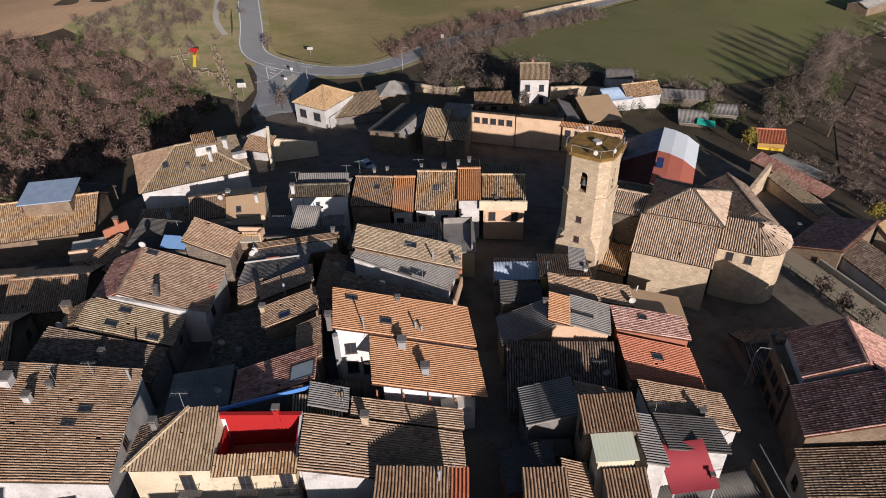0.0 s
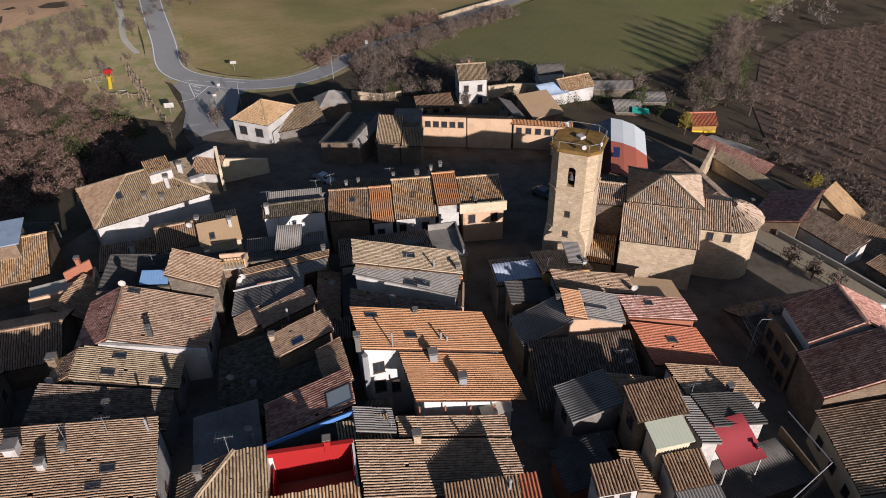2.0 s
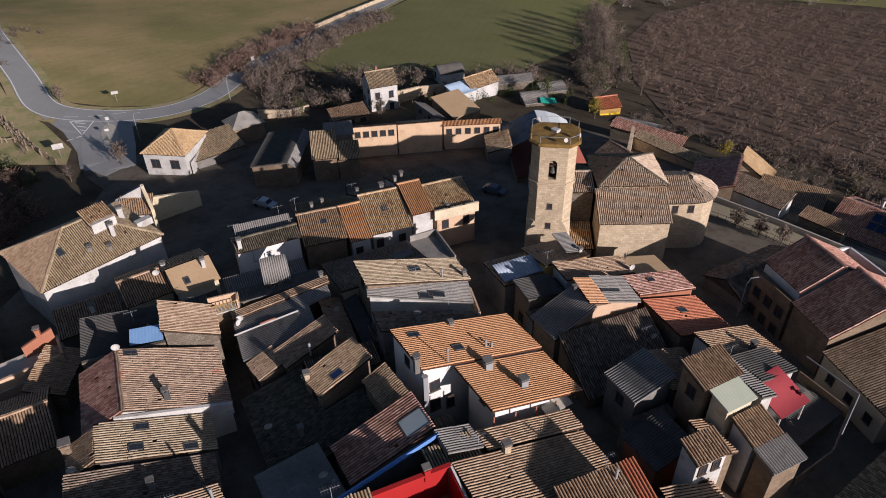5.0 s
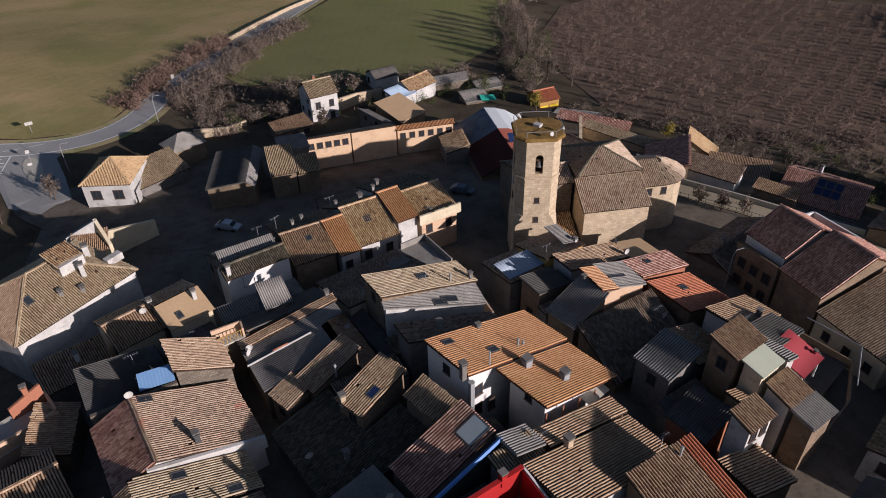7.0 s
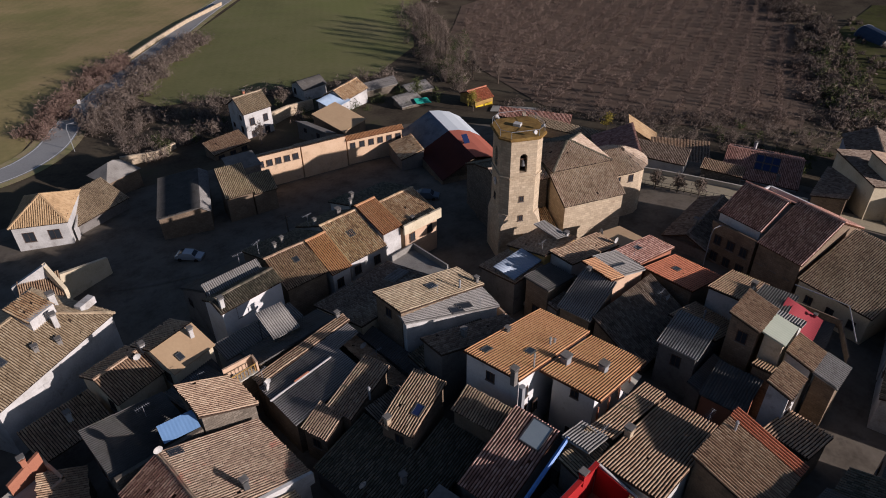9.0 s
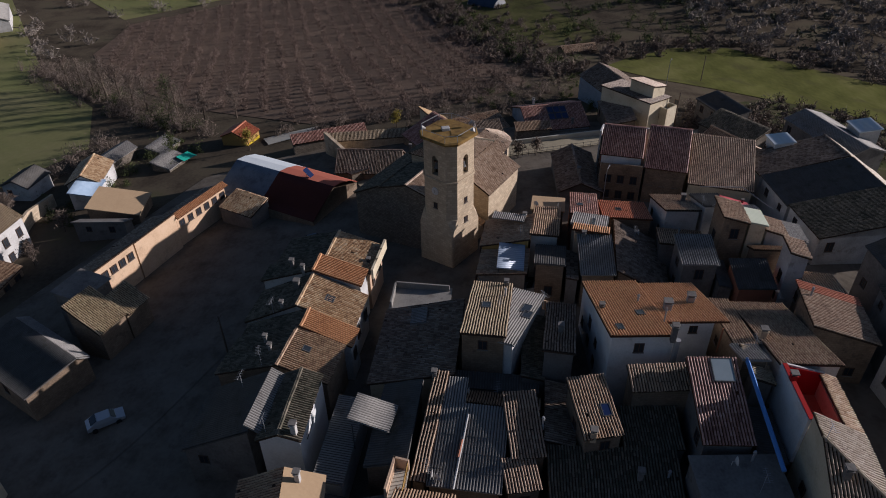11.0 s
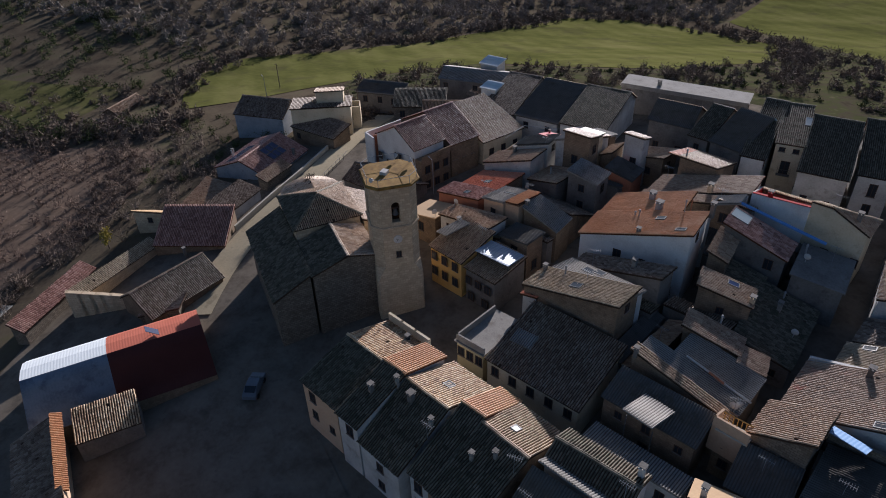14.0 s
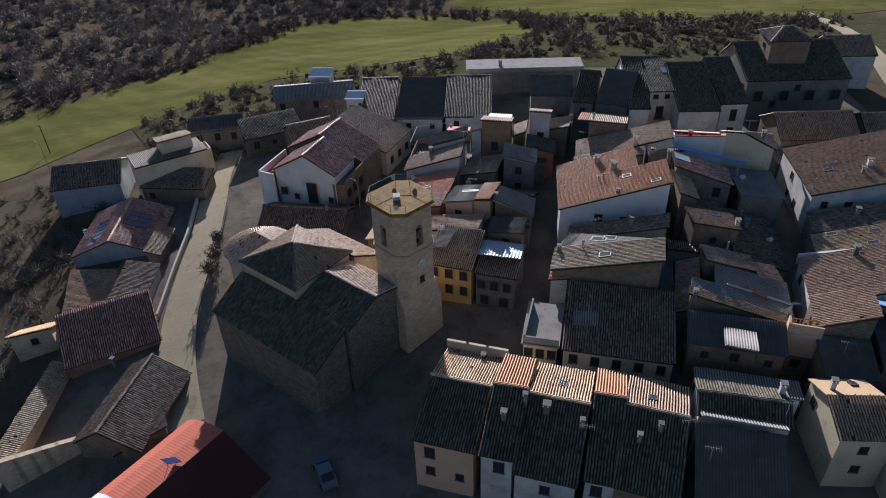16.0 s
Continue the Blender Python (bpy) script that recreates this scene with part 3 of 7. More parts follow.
def slab(corners, thick):
    """A plate of that thickness under a polygon."""
    c = [Vector(p) for p in corners]
    n = (c[1] - c[0]).cross(c[-1] - c[0]).normalized()
    k = len(c)
    v = c + [p - n * thick for p in c]
    f = [tuple(range(k)), tuple(range(2 * k - 1, k - 1, -1))]
    f += [(i, k + i, k + (i + 1) % k, (i + 1) % k) for i in range(k)]
    return mesh("roof_slope", v, f)


def slope(parent, O, U, V, w, L, tile, kind="rect", thick=0.14, name="roof_slope"):
    """One roof slope: plate and covering. kind: rect, or (left, right): how far the two top corners lean in."""
    O, U, V = Vector(O), Vector(U), Vector(V)
    li, ri = (0, 0) if kind == "rect" else kind
    cs = [O, O + U * w, O + U * (w - ri) + V * L, O + U * li + V * L]
    if li + ri >= w - 0.05:
        cs = [O, O + U * w, O + U * li + V * L]
    base = part(name, slab(cs, thick), tile if tile not in SHEETS and not tile.startswith("tile") else ("channel_warm_shade" if tile in WARM else ("channel_shade" if tile.startswith("tile") else tile)), parent)
    if tile in SHEETS:
        me = sheet_mesh(O, U, V, w, L, 0.27 if "fibro" in tile else (0.42 if tile == "sheet_pale" else 0.33), 0.05 if "fibro" in tile else (0.04 if tile == "sheet_pale" else 0.006))
        me.materials.append(MATS[tile])
        me.materials.append(MATS["fibro_trough_shade" if "fibro" in tile else tile])
        part("roof_sheet", me, None, base)
    elif tile.startswith("tile"):
        def span(u):
            hi = L
            if li and u < li:
                hi = min(hi, L * u / li)
            if ri and u > w - ri:
                hi = min(hi, L * (w - u) / ri)
            return 0.0, hi
        me = tile_mesh(O, U, V, w, span, rough=0.6 if tile in WARM else 1.0)
        if me:
            part("roof_tiles", me, tile, base, kind="stuff")
    return base


def ridge_caps(parent, p, q, tile):
    """A row of cap tiles along a ridge or hip."""
    p, q = Vector(p), Vector(q)
    L = (q - p).length
    if L < 0.6 or not tile.startswith("tile"):
        return
    d = (q - p).normalized()
    s = d.cross(Vector((0, 0, 1))).normalized()
    me = tile_mesh(p - s * 0.16, s, d, 0.32, lambda u: (0.0, L), step=0.32, length=0.45, r=0.12)
    if me:
        part("ridge_cap", me, tile, parent, kind="stuff")


def frame_of(a, b):
    a, b = Vector((*a, 0)), Vector((*b, 0))
    u = (b - a).normalized()
    return a, b, u, Vector((-u.y, u.x, 0)), (b - a).length


def wall_mesh(ring):
    """Walls from a ring of (x, y, top, base)."""
    k = len(ring)
    v = [(x, y, t) for x, y, t, b in ring] + [(x, y, b) for x, y, t, b in ring]
    f = [(i, k + i, k + (i + 1) % k, (i + 1) % k) for i in range(k)] + [tuple(range(k))]
    return mesh("wall", v, f)


WIN = {}
WINDOWS = []
WALLS = []


def window(parent, at, out, w=0.85, h=1.15, shutters=None):
    """A window: frame, pane and sill, set in a wall whose outside faces along out."""
    key = (w, h)
    if key not in WIN:
        t = 0.08
        WIN[key] = (join_boxes("window_frame", [(-w / 2 - t, -0.05, -h / 2 - t, w / 2 + t, 0.06, -h / 2), (-w / 2 - t, -0.05, h / 2, w / 2 + t, 0.06, h / 2 + t),
                                                (-w / 2 - t, -0.05, -h / 2, -w / 2, 0.06, h / 2), (w / 2, -0.05, -h / 2, w / 2 + t, 0.06, h / 2), (-0.03, -0.05, -h / 2, 0.03, 0.05, h / 2)]),
                    from_bm("pane", box(-w / 2, -0.04, -h / 2, w / 2, 0.025, h / 2)),
                    from_bm("window_sill", box(-w / 2 - 0.15, -0.05, -h / 2 - 0.16, w / 2 + 0.15, 0.14, -h / 2 - 0.09, 0.01)))
        for me, mt in zip(WIN[key], ("wood_dark", "glass", "plaster_grey")):
            me.materials.append(MATS[mt])
    out = Vector((out[0], out[1], 0)).normalized()
    m = Matrix.Translation(Vector(at)) @ Matrix.Rotation(math.atan2(out.y, out.x) - math.pi / 2, 4, "Z")
    WINDOWS.append(Vector(at))
    fr, pane, sill = WIN[key]
    win = part("window", fr, None, parent, m=m)
    ob = new("pane", pane)
    ob.parent = win
    ob = new("window_sill", sill)
    ob.parent = win
    return win


CHIM = {}


def chimney(parent, x, y, z, h=1.1, w=0.5, mat="plaster_grey", turn=0):
    """A masonry chimney with a capped top."""
    key = (h, w, mat)
    if key not in CHIM:
        body = join_boxes("chimney", [(-w / 2, -w / 2, -0.6, w / 2, w / 2, h), (-w / 2 - 0.07, -w / 2 - 0.07, h, w / 2 + 0.07, w / 2 + 0.07, h + 0.08)], 0.02)
        cap = join_boxes("chimney_cap", [(-w / 2 + 0.02, -w / 2 + 0.02, h + 0.08, -w / 2 + 0.12, w / 2 - 0.02, h + 0.3), (w / 2 - 0.12, -w / 2 + 0.02, h + 0.08, w / 2 - 0.02, w / 2 - 0.02, h + 0.3),
                                         (-w / 2 - 0.1, -w / 2 - 0.1, h + 0.3, w / 2 + 0.1, w / 2 + 0.1, h + 0.37)], 0.015)
        body.materials.append(MATS[mat])
        cap.materials.append(MATS["plaster_grey"])
        CHIM[key] = (body, cap)
    m = Matrix.Translation((x, y, z)) @ Matrix.Rotation(radians(turn), 4, "Z")
    c = part("chimney", CHIM[key][0], None, parent, m=m)
    ob = new("chimney_cap", CHIM[key][1])
    ob.parent = c
    return c


def pipe(parent, x, y, z, h=1.2, r=0.11):
    """A metal flue with a cowl."""
    if "pipe" not in CHIM:
        v, f = tube([(0, 0, -0.5), (0, 0, 1.0)], 0.11, sides=8)
        v2, f2 = tube([(0, 0, 1.0), (0, 0, 1.06), (0, 0, 1.2), (0, 0, 1.24)], 0.17, 0.1, sides=8)
        n = len(v)
        CHIM["pipe"] = mesh("flue", v + v2, f + [tuple(n + i for i in g) for g in f2])
        CHIM["pipe"].materials.append(MATS["metal_light"])
    return part("flue", CHIM["pipe"], None, parent, m=Matrix.Translation((x, y, z)) @ Matrix.Diagonal((r / 0.11, r / 0.11, h / 1.2, 1)))


def antenna(parent, x, y, z, h=2.4, turn=0):
    """A mast with a comb aerial."""
    if "ant" not in CHIM:
        v, f = tube([(0, 0, -0.4), (0, 0, 2.4)], 0.022, sides=4)
        for k in range(7):
            a, b = tube([(-0.7 + 0.22 * k, -0.35 + 0.02 * k, 2.25), (-0.7 + 0.22 * k, 0.35 - 0.02 * k, 2.25)], 0.012, sides=3)
            f += [tuple(len(v) + i for i in g) for g in b]
            v += a
        a, b = tube([(-0.75, 0, 2.25), (0.7, 0, 2.25)], 0.016, sides=4)
        f += [tuple(len(v) + i for i in g) for g in b]
        v += a
        CHIM["ant"] = mesh("aerial", v, f)
        CHIM["ant"].materials.append(MATS["metal_light"])
    return part("aerial", CHIM["ant"], None, parent, m=Matrix.Translation((x, y, z)) @ Matrix.Rotation(radians(turn), 4, "Z") @ Matrix.Diagonal((1, 1, h / 2.4, 1)))


def dish(parent, x, y, z, turn=0):
    """A satellite dish on a short arm."""
    if "dish" not in CHIM:
        v, f = [(0, 0, 0)], []
        for j in (1, 2, 3):
            for k in range(12):
                a = 2 * math.pi * k / 12
                v.append((0.14 * j * math.cos(a), -0.02 * j * j, 0.14 * j * math.sin(a)))
        f += [(0, 1 + k, 1 + (k + 1) % 12) for k in range(12)]
        f += [(1 + 12 * j + k, 13 + 12 * j + k, 13 + 12 * j + (k + 1) % 12, 1 + 12 * j + (k + 1) % 12) for j in range(2) for k in range(12)]
        a, b = tube([(0, 0.03, 0), (0, 0.2, -0.1), (0, 0.2, -0.7)], 0.03, sides=5)
        f += [tuple(len(v) + i for i in g) for g in b]
        v += a
        CHIM["dish"] = mesh("satellite_dish", v, f)
        CHIM["dish"].materials.append(MATS["plaster_white"])
    return part("satellite_dish", CHIM["dish"], None, parent, m=Matrix.Translation((x, y, z + 0.6)) @ Matrix.Rotation(radians(turn), 4, "Z"))


class House:
    """A house on the hill; roof heights are asked of it for what stands on the roof."""

    def __init__(self, name, cx, cy, base, label, category="house"):
        self.ob = thing(name, (cx, cy, base), label, category)
        self.base, self.planes = base, []

    def height(self, x, y):
        return min(O.z + (Vector((x, y, 0)) - Vector((O.x, O.y, 0))).dot(nn) * s for O, nn, s in self.planes)

    def chimney(self, x, y, h=1.0, w=0.5, mat="plaster_grey", turn=0):
        chimney(self.ob, x, y, self.height(x, y), h, w, mat, turn)
        return self

    def pipe(self, x, y, h=1.2, r=0.11):
        pipe(self.ob, x, y, self.height(x, y), h, r)
        return self

    def antenna(self, x, y, h=2.4, turn=0):
        antenna(self.ob, x, y, self.height(x, y), h, turn)
        return self

    def dish(self, x, y, turn=0):
        dish(self.ob, x, y, self.height(x, y), turn)
        return self

    def skylight(self, x, y, w=0.8, l=1.1, mat="glass"):
        """A roof window lying in the slope."""
        O, nn, s = min(self.planes, key=lambda p: p[0].z + (Vector((x, y, 0)) - Vector((p[0].x, p[0].y, 0))).dot(p[1]) * p[2])
        V = (nn + Vector((0, 0, s))).normalized()
        U = Vector((nn.y, -nn.x, 0))
        N = U.cross(V)
        m = Matrix((U, V, N)).transposed().to_4x4()
        m.translation = Vector((x, y, self.height(x, y)))
        fr = part("skylight", join_boxes("skylight", [(-w / 2, -l / 2, 0, -w / 2 + 0.09, l / 2, 0.2), (w / 2 - 0.09, -l / 2, 0, w / 2, l / 2, 0.2), (-w / 2, -l / 2, 0, w / 2, -l / 2 + 0.09, 0.2), (-w / 2, l / 2 - 0.09, 0, w / 2, l / 2, 0.2)]), "metal_dark", self.ob, m=m)
        ob = new("pane", from_bm("pane", box(-w / 2 + 0.08, -l / 2 + 0.08, 0.1, w / 2 - 0.08, l / 2 - 0.08, 0.17)))
        ob.data.materials.append(MATS[mat])
        ob.parent = fr
        return self

    def windows(self, spots):
        """Windows at (x, y, z, outward x, outward y)."""
        for x, y, z, ox, oy, *size in spots:
            window(self.ob, (x, y, z), (ox, oy), *size)
        return self

    def row(self, p, q, z, n, w=0.85, h=1.15, shift=0.0):
        """n windows spread along a wall from p to q, whose outside lies to the right of that way."""
        p, q = Vector(p), Vector(q)
        d = (q - p).normalized()
        o = (d.y, -d.x)
        for k in range(n):
            c = p + (q - p) * ((k + 0.5) / n)
            window(self.ob, (c.x + o[0] * shift, c.y + o[1] * shift, z), o, w, h)
        return self


def base_of(pts):
    return min(ground_z(p.x, p.y) for p in pts) - 0.6


def shed(label, a, b, d, zlo, zhi, tile="tile_old", wall="plaster_tan", inset=0.25, name="house", base=None, thick=0.16):
    """A house under one slope: low eave from a to b, rising to the left of that way over d."""
    a, b, u, n, w = frame_of(a, b)
    c = (a + b) / 2 + n * d / 2
    ring = [a + u * inset + n * inset, b - u * inset + n * inset, b - u * inset + n * (d - inset), a + u * inset + n * (d - inset)]
    bz = base_of(ring) if base is None else base
    s = (zhi - zlo) / d
    h = House(name, c.x, c.y, bz, label)
    O = Vector((a.x, a.y, zlo))
    h.planes.append((O, n, s))
    V = (n + Vector((0, 0, s))).normalized()
    tops = [zlo + s * (inset if i < 2 else d - inset) - thick - 0.03 for i in range(4)]
    part("wall", wall_mesh([(p.x, p.y, t, bz) for p, t in zip(ring, tops)]), wall, h.ob)
    WALLS.append((h, name, ring, tops))
    slope(h.ob, O, u, V, w, math.hypot(d, zhi - zlo), tile, thick=thick)
    return h


def gable(label, a, b, d, ze, zr, tile="tile_old", wall="plaster_tan", frac=0.5, ze2=None, tile2=None, inset=0.25, name="house", base=None):
    """A house with a ridge along a to b: the first eave is a-b, the second lies d to the left."""
    a, b, u, n, w = frame_of(a, b)
    ze2 = ze if ze2 is None else ze2
    d1, d2 = d * frac, d * (1 - frac)
    s1, s2 = (zr - ze) / d1, (zr - ze2) / d2
    c = (a + b) / 2 + n * d / 2
    ends = [a + u * inset, b - u * inset]
    ring = [ends[0] + n * inset, ends[1] + n * inset, ends[1] + n * d1, ends[1] + n * (d - inset), ends[0] + n * (d - inset), ends[0] + n * d1]
    bz = base_of(ring) if base is None else base
    h = House(name, c.x, c.y, bz, label)
    O1 = Vector((a.x, a.y, ze))
    p2 = b + n * d
    O2 = Vector((p2.x, p2.y, ze2))
    h.planes += [(O1, n, s1), (O2, -n, s2)]
    tops = [ze + s1 * inset - 0.2, ze + s1 * inset - 0.2, zr - 0.2, ze2 + s2 * inset - 0.2, ze2 + s2 * inset - 0.2, zr - 0.2]
    part("wall", wall_mesh([(p.x, p.y, t, bz) for p, t in zip(ring, tops)]), wall, h.ob)
    WALLS.append((h, name, ring, tops))
    slope(h.ob, O1, u, (n + Vector((0, 0, s1))).normalized(), w, math.hypot(d1, zr - ze), tile)
    slope(h.ob, O2, -u, (-n + Vector((0, 0, s2))).normalized(), w, math.hypot(d2, zr - ze2), tile2 or tile)
    r0, r1 = a + n * d1, b + n * d1
    ridge_caps(h.ob, (r0.x, r0.y, zr), (r1.x, r1.y, zr), tile)
    return h


def hip(label, a, b, d, ze, zr, tile="tile_old", wall="plaster_tan", inset=0.3, name="house", base=None, lean=None, end_tile=None, back_tile=None):
    """A house with a hipped roof over the rectangle a-b by d."""
    a, b, u, n, w = frame_of(a, b)
    lean = min(d / 2, w / 2) if lean is None else lean
    c = (a + b) / 2 + n * d / 2
    ring = [a + u * inset + n * inset, b - u * inset + n * inset, b - u * inset + n * (d - inset), a + u * inset + n * (d - inset)]
    bz = base_of(ring) if base is None else base
    h = House(name, c.x, c.y, bz, label)
    s, s2 = (zr - ze) / (d / 2), (zr - ze) / lean
    part("wall", wall_mesh([(p.x, p.y, ze - 0.1, bz) for p in ring]), wall, h.ob)
    WALLS.append((h, name, ring, [ze - 0.1] * 4))
    cs = [a, b, b + n * d, a + n * d]
    z = Vector((0, 0, 1))
    for i, (p, uu, nn, ww, run, sl, ln) in enumerate(((cs[0], u, n, w, d / 2, s, lean), (cs[1], n, -u, d, lean, s2, d / 2), (cs[2], -u, -n, w, d / 2, s, lean), (cs[3], -n, u, d, lean, s2, d / 2))):
        O = Vector((p.x, p.y, ze))
        h.planes.append((O, nn, sl))
        slope(h.ob, O, uu, (nn + z * sl).normalized(), ww, math.hypot(run, zr - ze), (tile, tile, back_tile or tile, end_tile or tile)[i], (ln, ln))
    r0, r1 = a + n * d / 2 + u * lean, b + n * d / 2 - u * lean
    top0, top1 = Vector((r0.x, r0.y, zr)), Vector((r1.x, r1.y, zr))
    cap = back_tile or tile
    ridge_caps(h.ob, top0, top1, cap)
    for p, t in ((cs[0], top0), (cs[1], top1), (cs[2], top1), (cs[3], top0)):
        ridge_caps(h.ob, (p.x, p.y, ze), t, cap)
    return h


# ---- helpers for loose parts of houses ----
def post(parent, x, y, z0, z1, r=0.07, mat="metal_dark", name="post"):
    v, f = tube([(x, y, z0), (x, y, z1)], r, sides=6)
    return part(name, mesh(name, v, f), mat, parent)


def bar(parent, p, q, r=0.05, mat="metal_light", name="rail"):
    v, f = tube([p, q], r, sides=6)
    return part(name, mesh(name, v, f), mat, parent)


def plate(parent, a, b, d, zlo, zhi, mat, name="canopy", thick=0.08):
    """A lone roof sheet rising to the left of a-b over d."""
    a, b, u, n, w = frame_of(a, b)
    s = (zhi - zlo) / d
    return slope(parent, (a.x, a.y, zlo), u, (n + Vector((0, 0, s))).normalized(), w, math.hypot(d, zhi - zlo), mat, thick=thick, name=name)


def wall_run(parent, pts, top, base, thick, mat, name="parapet"):
    """Upright walls along a line of plan points; top: one height or one a point."""
    for i in range(len(pts) - 1):
        p, q = Vector((*pts[i], 0)), Vector((*pts[i + 1], 0))
        d = (q - p).normalized()
        n = Vector((-d.y, d.x, 0)) * thick / 2
        t0, t1 = (top[i], top[i + 1]) if isinstance(top, (list, tuple)) else (top, top)
        e = d * (thick / 2)
        ring = [p - e - n, q + e - n, q + e + n, p - e + n]
        tt = [t0, t1, t1, t0]
        v = [(c.x, c.y, t) for c, t in zip(ring, tt)] + [(c.x, c.y, base) for c in ring]
        f = [(0, 1, 2, 3), (7, 6, 5, 4)] + [(k, 4 + k, 4 + (k + 1) % 4, (k + 1) % 4) for k in range(4)]
        part(name, mesh(name, v, f), mat, parent)


def balcony(parent, x, y, z, out, w=1.5):
    """A small balcony: slab and iron railing."""
    o = Vector((out[0], out[1], 0)).normalized()
    m = Matrix.Translation((x, y, z)) @ Matrix.Rotation(math.atan2(o.y, o.x) - math.pi / 2, 4, "Z")
    b = part("balcony", from_bm("balcony", box(-w / 2, -0.05, -0.14, w / 2, 0.65, 0, 0.02)), "plaster_grey", parent, m=m)
    rails = [(-w / 2, 0.6, 0.9, w / 2, 0.64, 0.95), (-w / 2, 0, 0.9, -w / 2 + 0.04, 0.62, 0.95), (w / 2 - 0.04, 0, 0.9, w / 2, 0.62, 0.95)]
    k = int(w / 0.16)
    rails += [(-w / 2 + i * w / k - 0.012, 0.61, 0, -w / 2 + i * w / k + 0.012, 0.63, 0.9) for i in range(k + 1)]
    ob = new("railing", join_boxes("railing", rails))
    ob.data.materials.append(MATS["metal_dark"])
    ob.parent = b


# ---- houses: west block ----
h = shed("house with long orange tile roof and white side wall", (2.1, 51.3), (1.3, 57.5), 14.0, 10.7, 15.3, "tile_orange", "plaster_bright")
h.chimney(-6.0, 55.9, 0.35, 0.4).skylight(-10.6, 54.6, 0.7, 1.3).skylight(-7.0, 52.2, 0.8, 1.2).pipe(-4.0, 52.0, 1.0).pipe(-3.4, 51.9, 0.7).chimney(-12.1, 49.9, 1.2, 0.5, "plaster_grey").pipe(-8.9, 50.2, 1.8, 0.08)
post(h.ob, -11.6, 49.3, 7.0, 14.6, 0.32, "metal_light", "flue")
h.windows([(-10.4, 49.95, 12.2, 0.1, -1, 1.0, 1.2), (-10.4, 49.95, 9.6, 0.1, -1, 1.0, 1.4), (-8.9, 49.7, 9.6, 0.1, -1, 0.7, 1.4)])
h.row((1.4, 51.6), (1.0, 57.2), 8.6, 2, shift=-0.03)
h = shed("lower orange tiled wing above a porch with red posts", (2.9, 44.9), (2.1, 51.2), 10.6, 10.3, 13.9, "tile_orange", "plaster_bright", inset=1.0)
h.chimney(-2.9, 46.4, 0.85, 0.7, "metal_light").chimney(-5.2, 49.2, 0.95, 0.75, "metal_light")
for k in range(5):
    post(h.ob, -7.3 + 2.4 * k, 43.9 + 0.32 * k, 9.4, 12.7 - 0.8 * k, 0.09, "brick_red")
plate(h.ob, (-1.4, 44.1), (1.6, 44.5), 1.6, 9.6, 9.9, "concrete")
h = shed("house with weathered tan tile roof and raised skylight", (0.8, 65.2), (0.9, 69.9), 12.6, 10.0, 13.4, "tile_grey", "plaster_tan")
h.skylight(-5.2, 67.9, 1.0, 1.4).pipe(-2.5, 66.0, 1.2).antenna(-5.6, 66.4, 1.4).chimney(0.3, 66.0, 0.6, 0.4)
h = shed("house wing under grey corrugated fibre cement", (-0.6, 61.5), (0.4, 65.1), 11.8, 9.8, 12.5, "fibrocement", "plaster_white")
h.skylight(-4.3, 63.6, 1.0, 1.9).skylight(-5.6, 63.5, 1.0, 1.6).antenna(-3.6, 61.8, 2.2, 30)
h = shed("narrow house with a lit orange gallery and red tile strip", (0.9, 66.0), (1.0, 70.0), 2.4, 8.6, 9.2, "tile_red", "plaster_white")
h = shed("narrow white annex with terrace", (-0.2, 61.3), (0.7, 65.6), 3.0, 7.4, 7.8, "concrete", "plaster_white")
wall_run(h.ob, [(-3.0, 61.2), (0.0, 61.2), (0.9, 65.4)], 8.6, 7.2, 0.2, "plaster_pink")
h = shed("wide house under grey corrugated sheets", (-25.95, 71.5), (-26.1, 64.9), 8.3, 8.4, 10.05, "fibrocement", "plaster_tan")
bar(h.ob, (-26.2, 69.1, 8.62), (-19.0, 68.5, 10.02), 0.11, "plaster_white", "ridge_board")
bar(h.ob, (-23.3, 69.0, 9.25), (-21.6, 68.8, 9.6), 0.14, "brick_red", "ridge_board")
plate(h.ob, (-17.75, 71.5), (-17.8, 68.9), 2.8, 10.06, 10.62, "fibrocement", "roof_slope", 0.1)
h.antenna(-25.4, 71.4, 2.2, 20).dish(-25.2, 71.2).dish(-25.6, 70.6, 40)
h = shed("old tile roof strip beside the sheets", (-25.8, 73.0), (-25.9, 71.55), 11.3, 8.7, 10.86, "tile_old", "plaster_tan")
h.chimney(-15.2, 72.2, 0.5, 0.4)
h = shed("small roof terrace with tan parapet and slatted gallery", (-28.0, 73.1), (-25.0, 73.1), 1.6, 9.0, 9.05, "concrete", "plaster_tan")
wall_run(h.ob, [(-27.9, 74.6), (-24.7, 74.4), (-24.9, 73.2)], 10.3, 6.0, 0.2, "plaster_pink")
for k in range(7):
    bar(h.ob, (-27.6 + 0.4 * k, 73.2, 9.1), (-27.6 + 0.4 * k, 73.2, 10.0), 0.05, "wood_door", "slat")
bar(h.ob, (-27.8, 73.2, 10.05), (-25.0, 73.2, 10.05), 0.07, "wood_door", "rail")
h = shed("house with mottled brown and red tile roof", (-22.95, 64.3), (-22.3, 61.1), 6.3, 9.15, 10.95, "tile_patched", "plaster_tan")
h.pipe(-19.5, 61.6, 1.2)
shed("low wing with patchy red tiles", (-25.9, 64.5), (-25.1, 61.4), 3.1, 8.3, 9.1, "tile_patched", "plaster_tan")
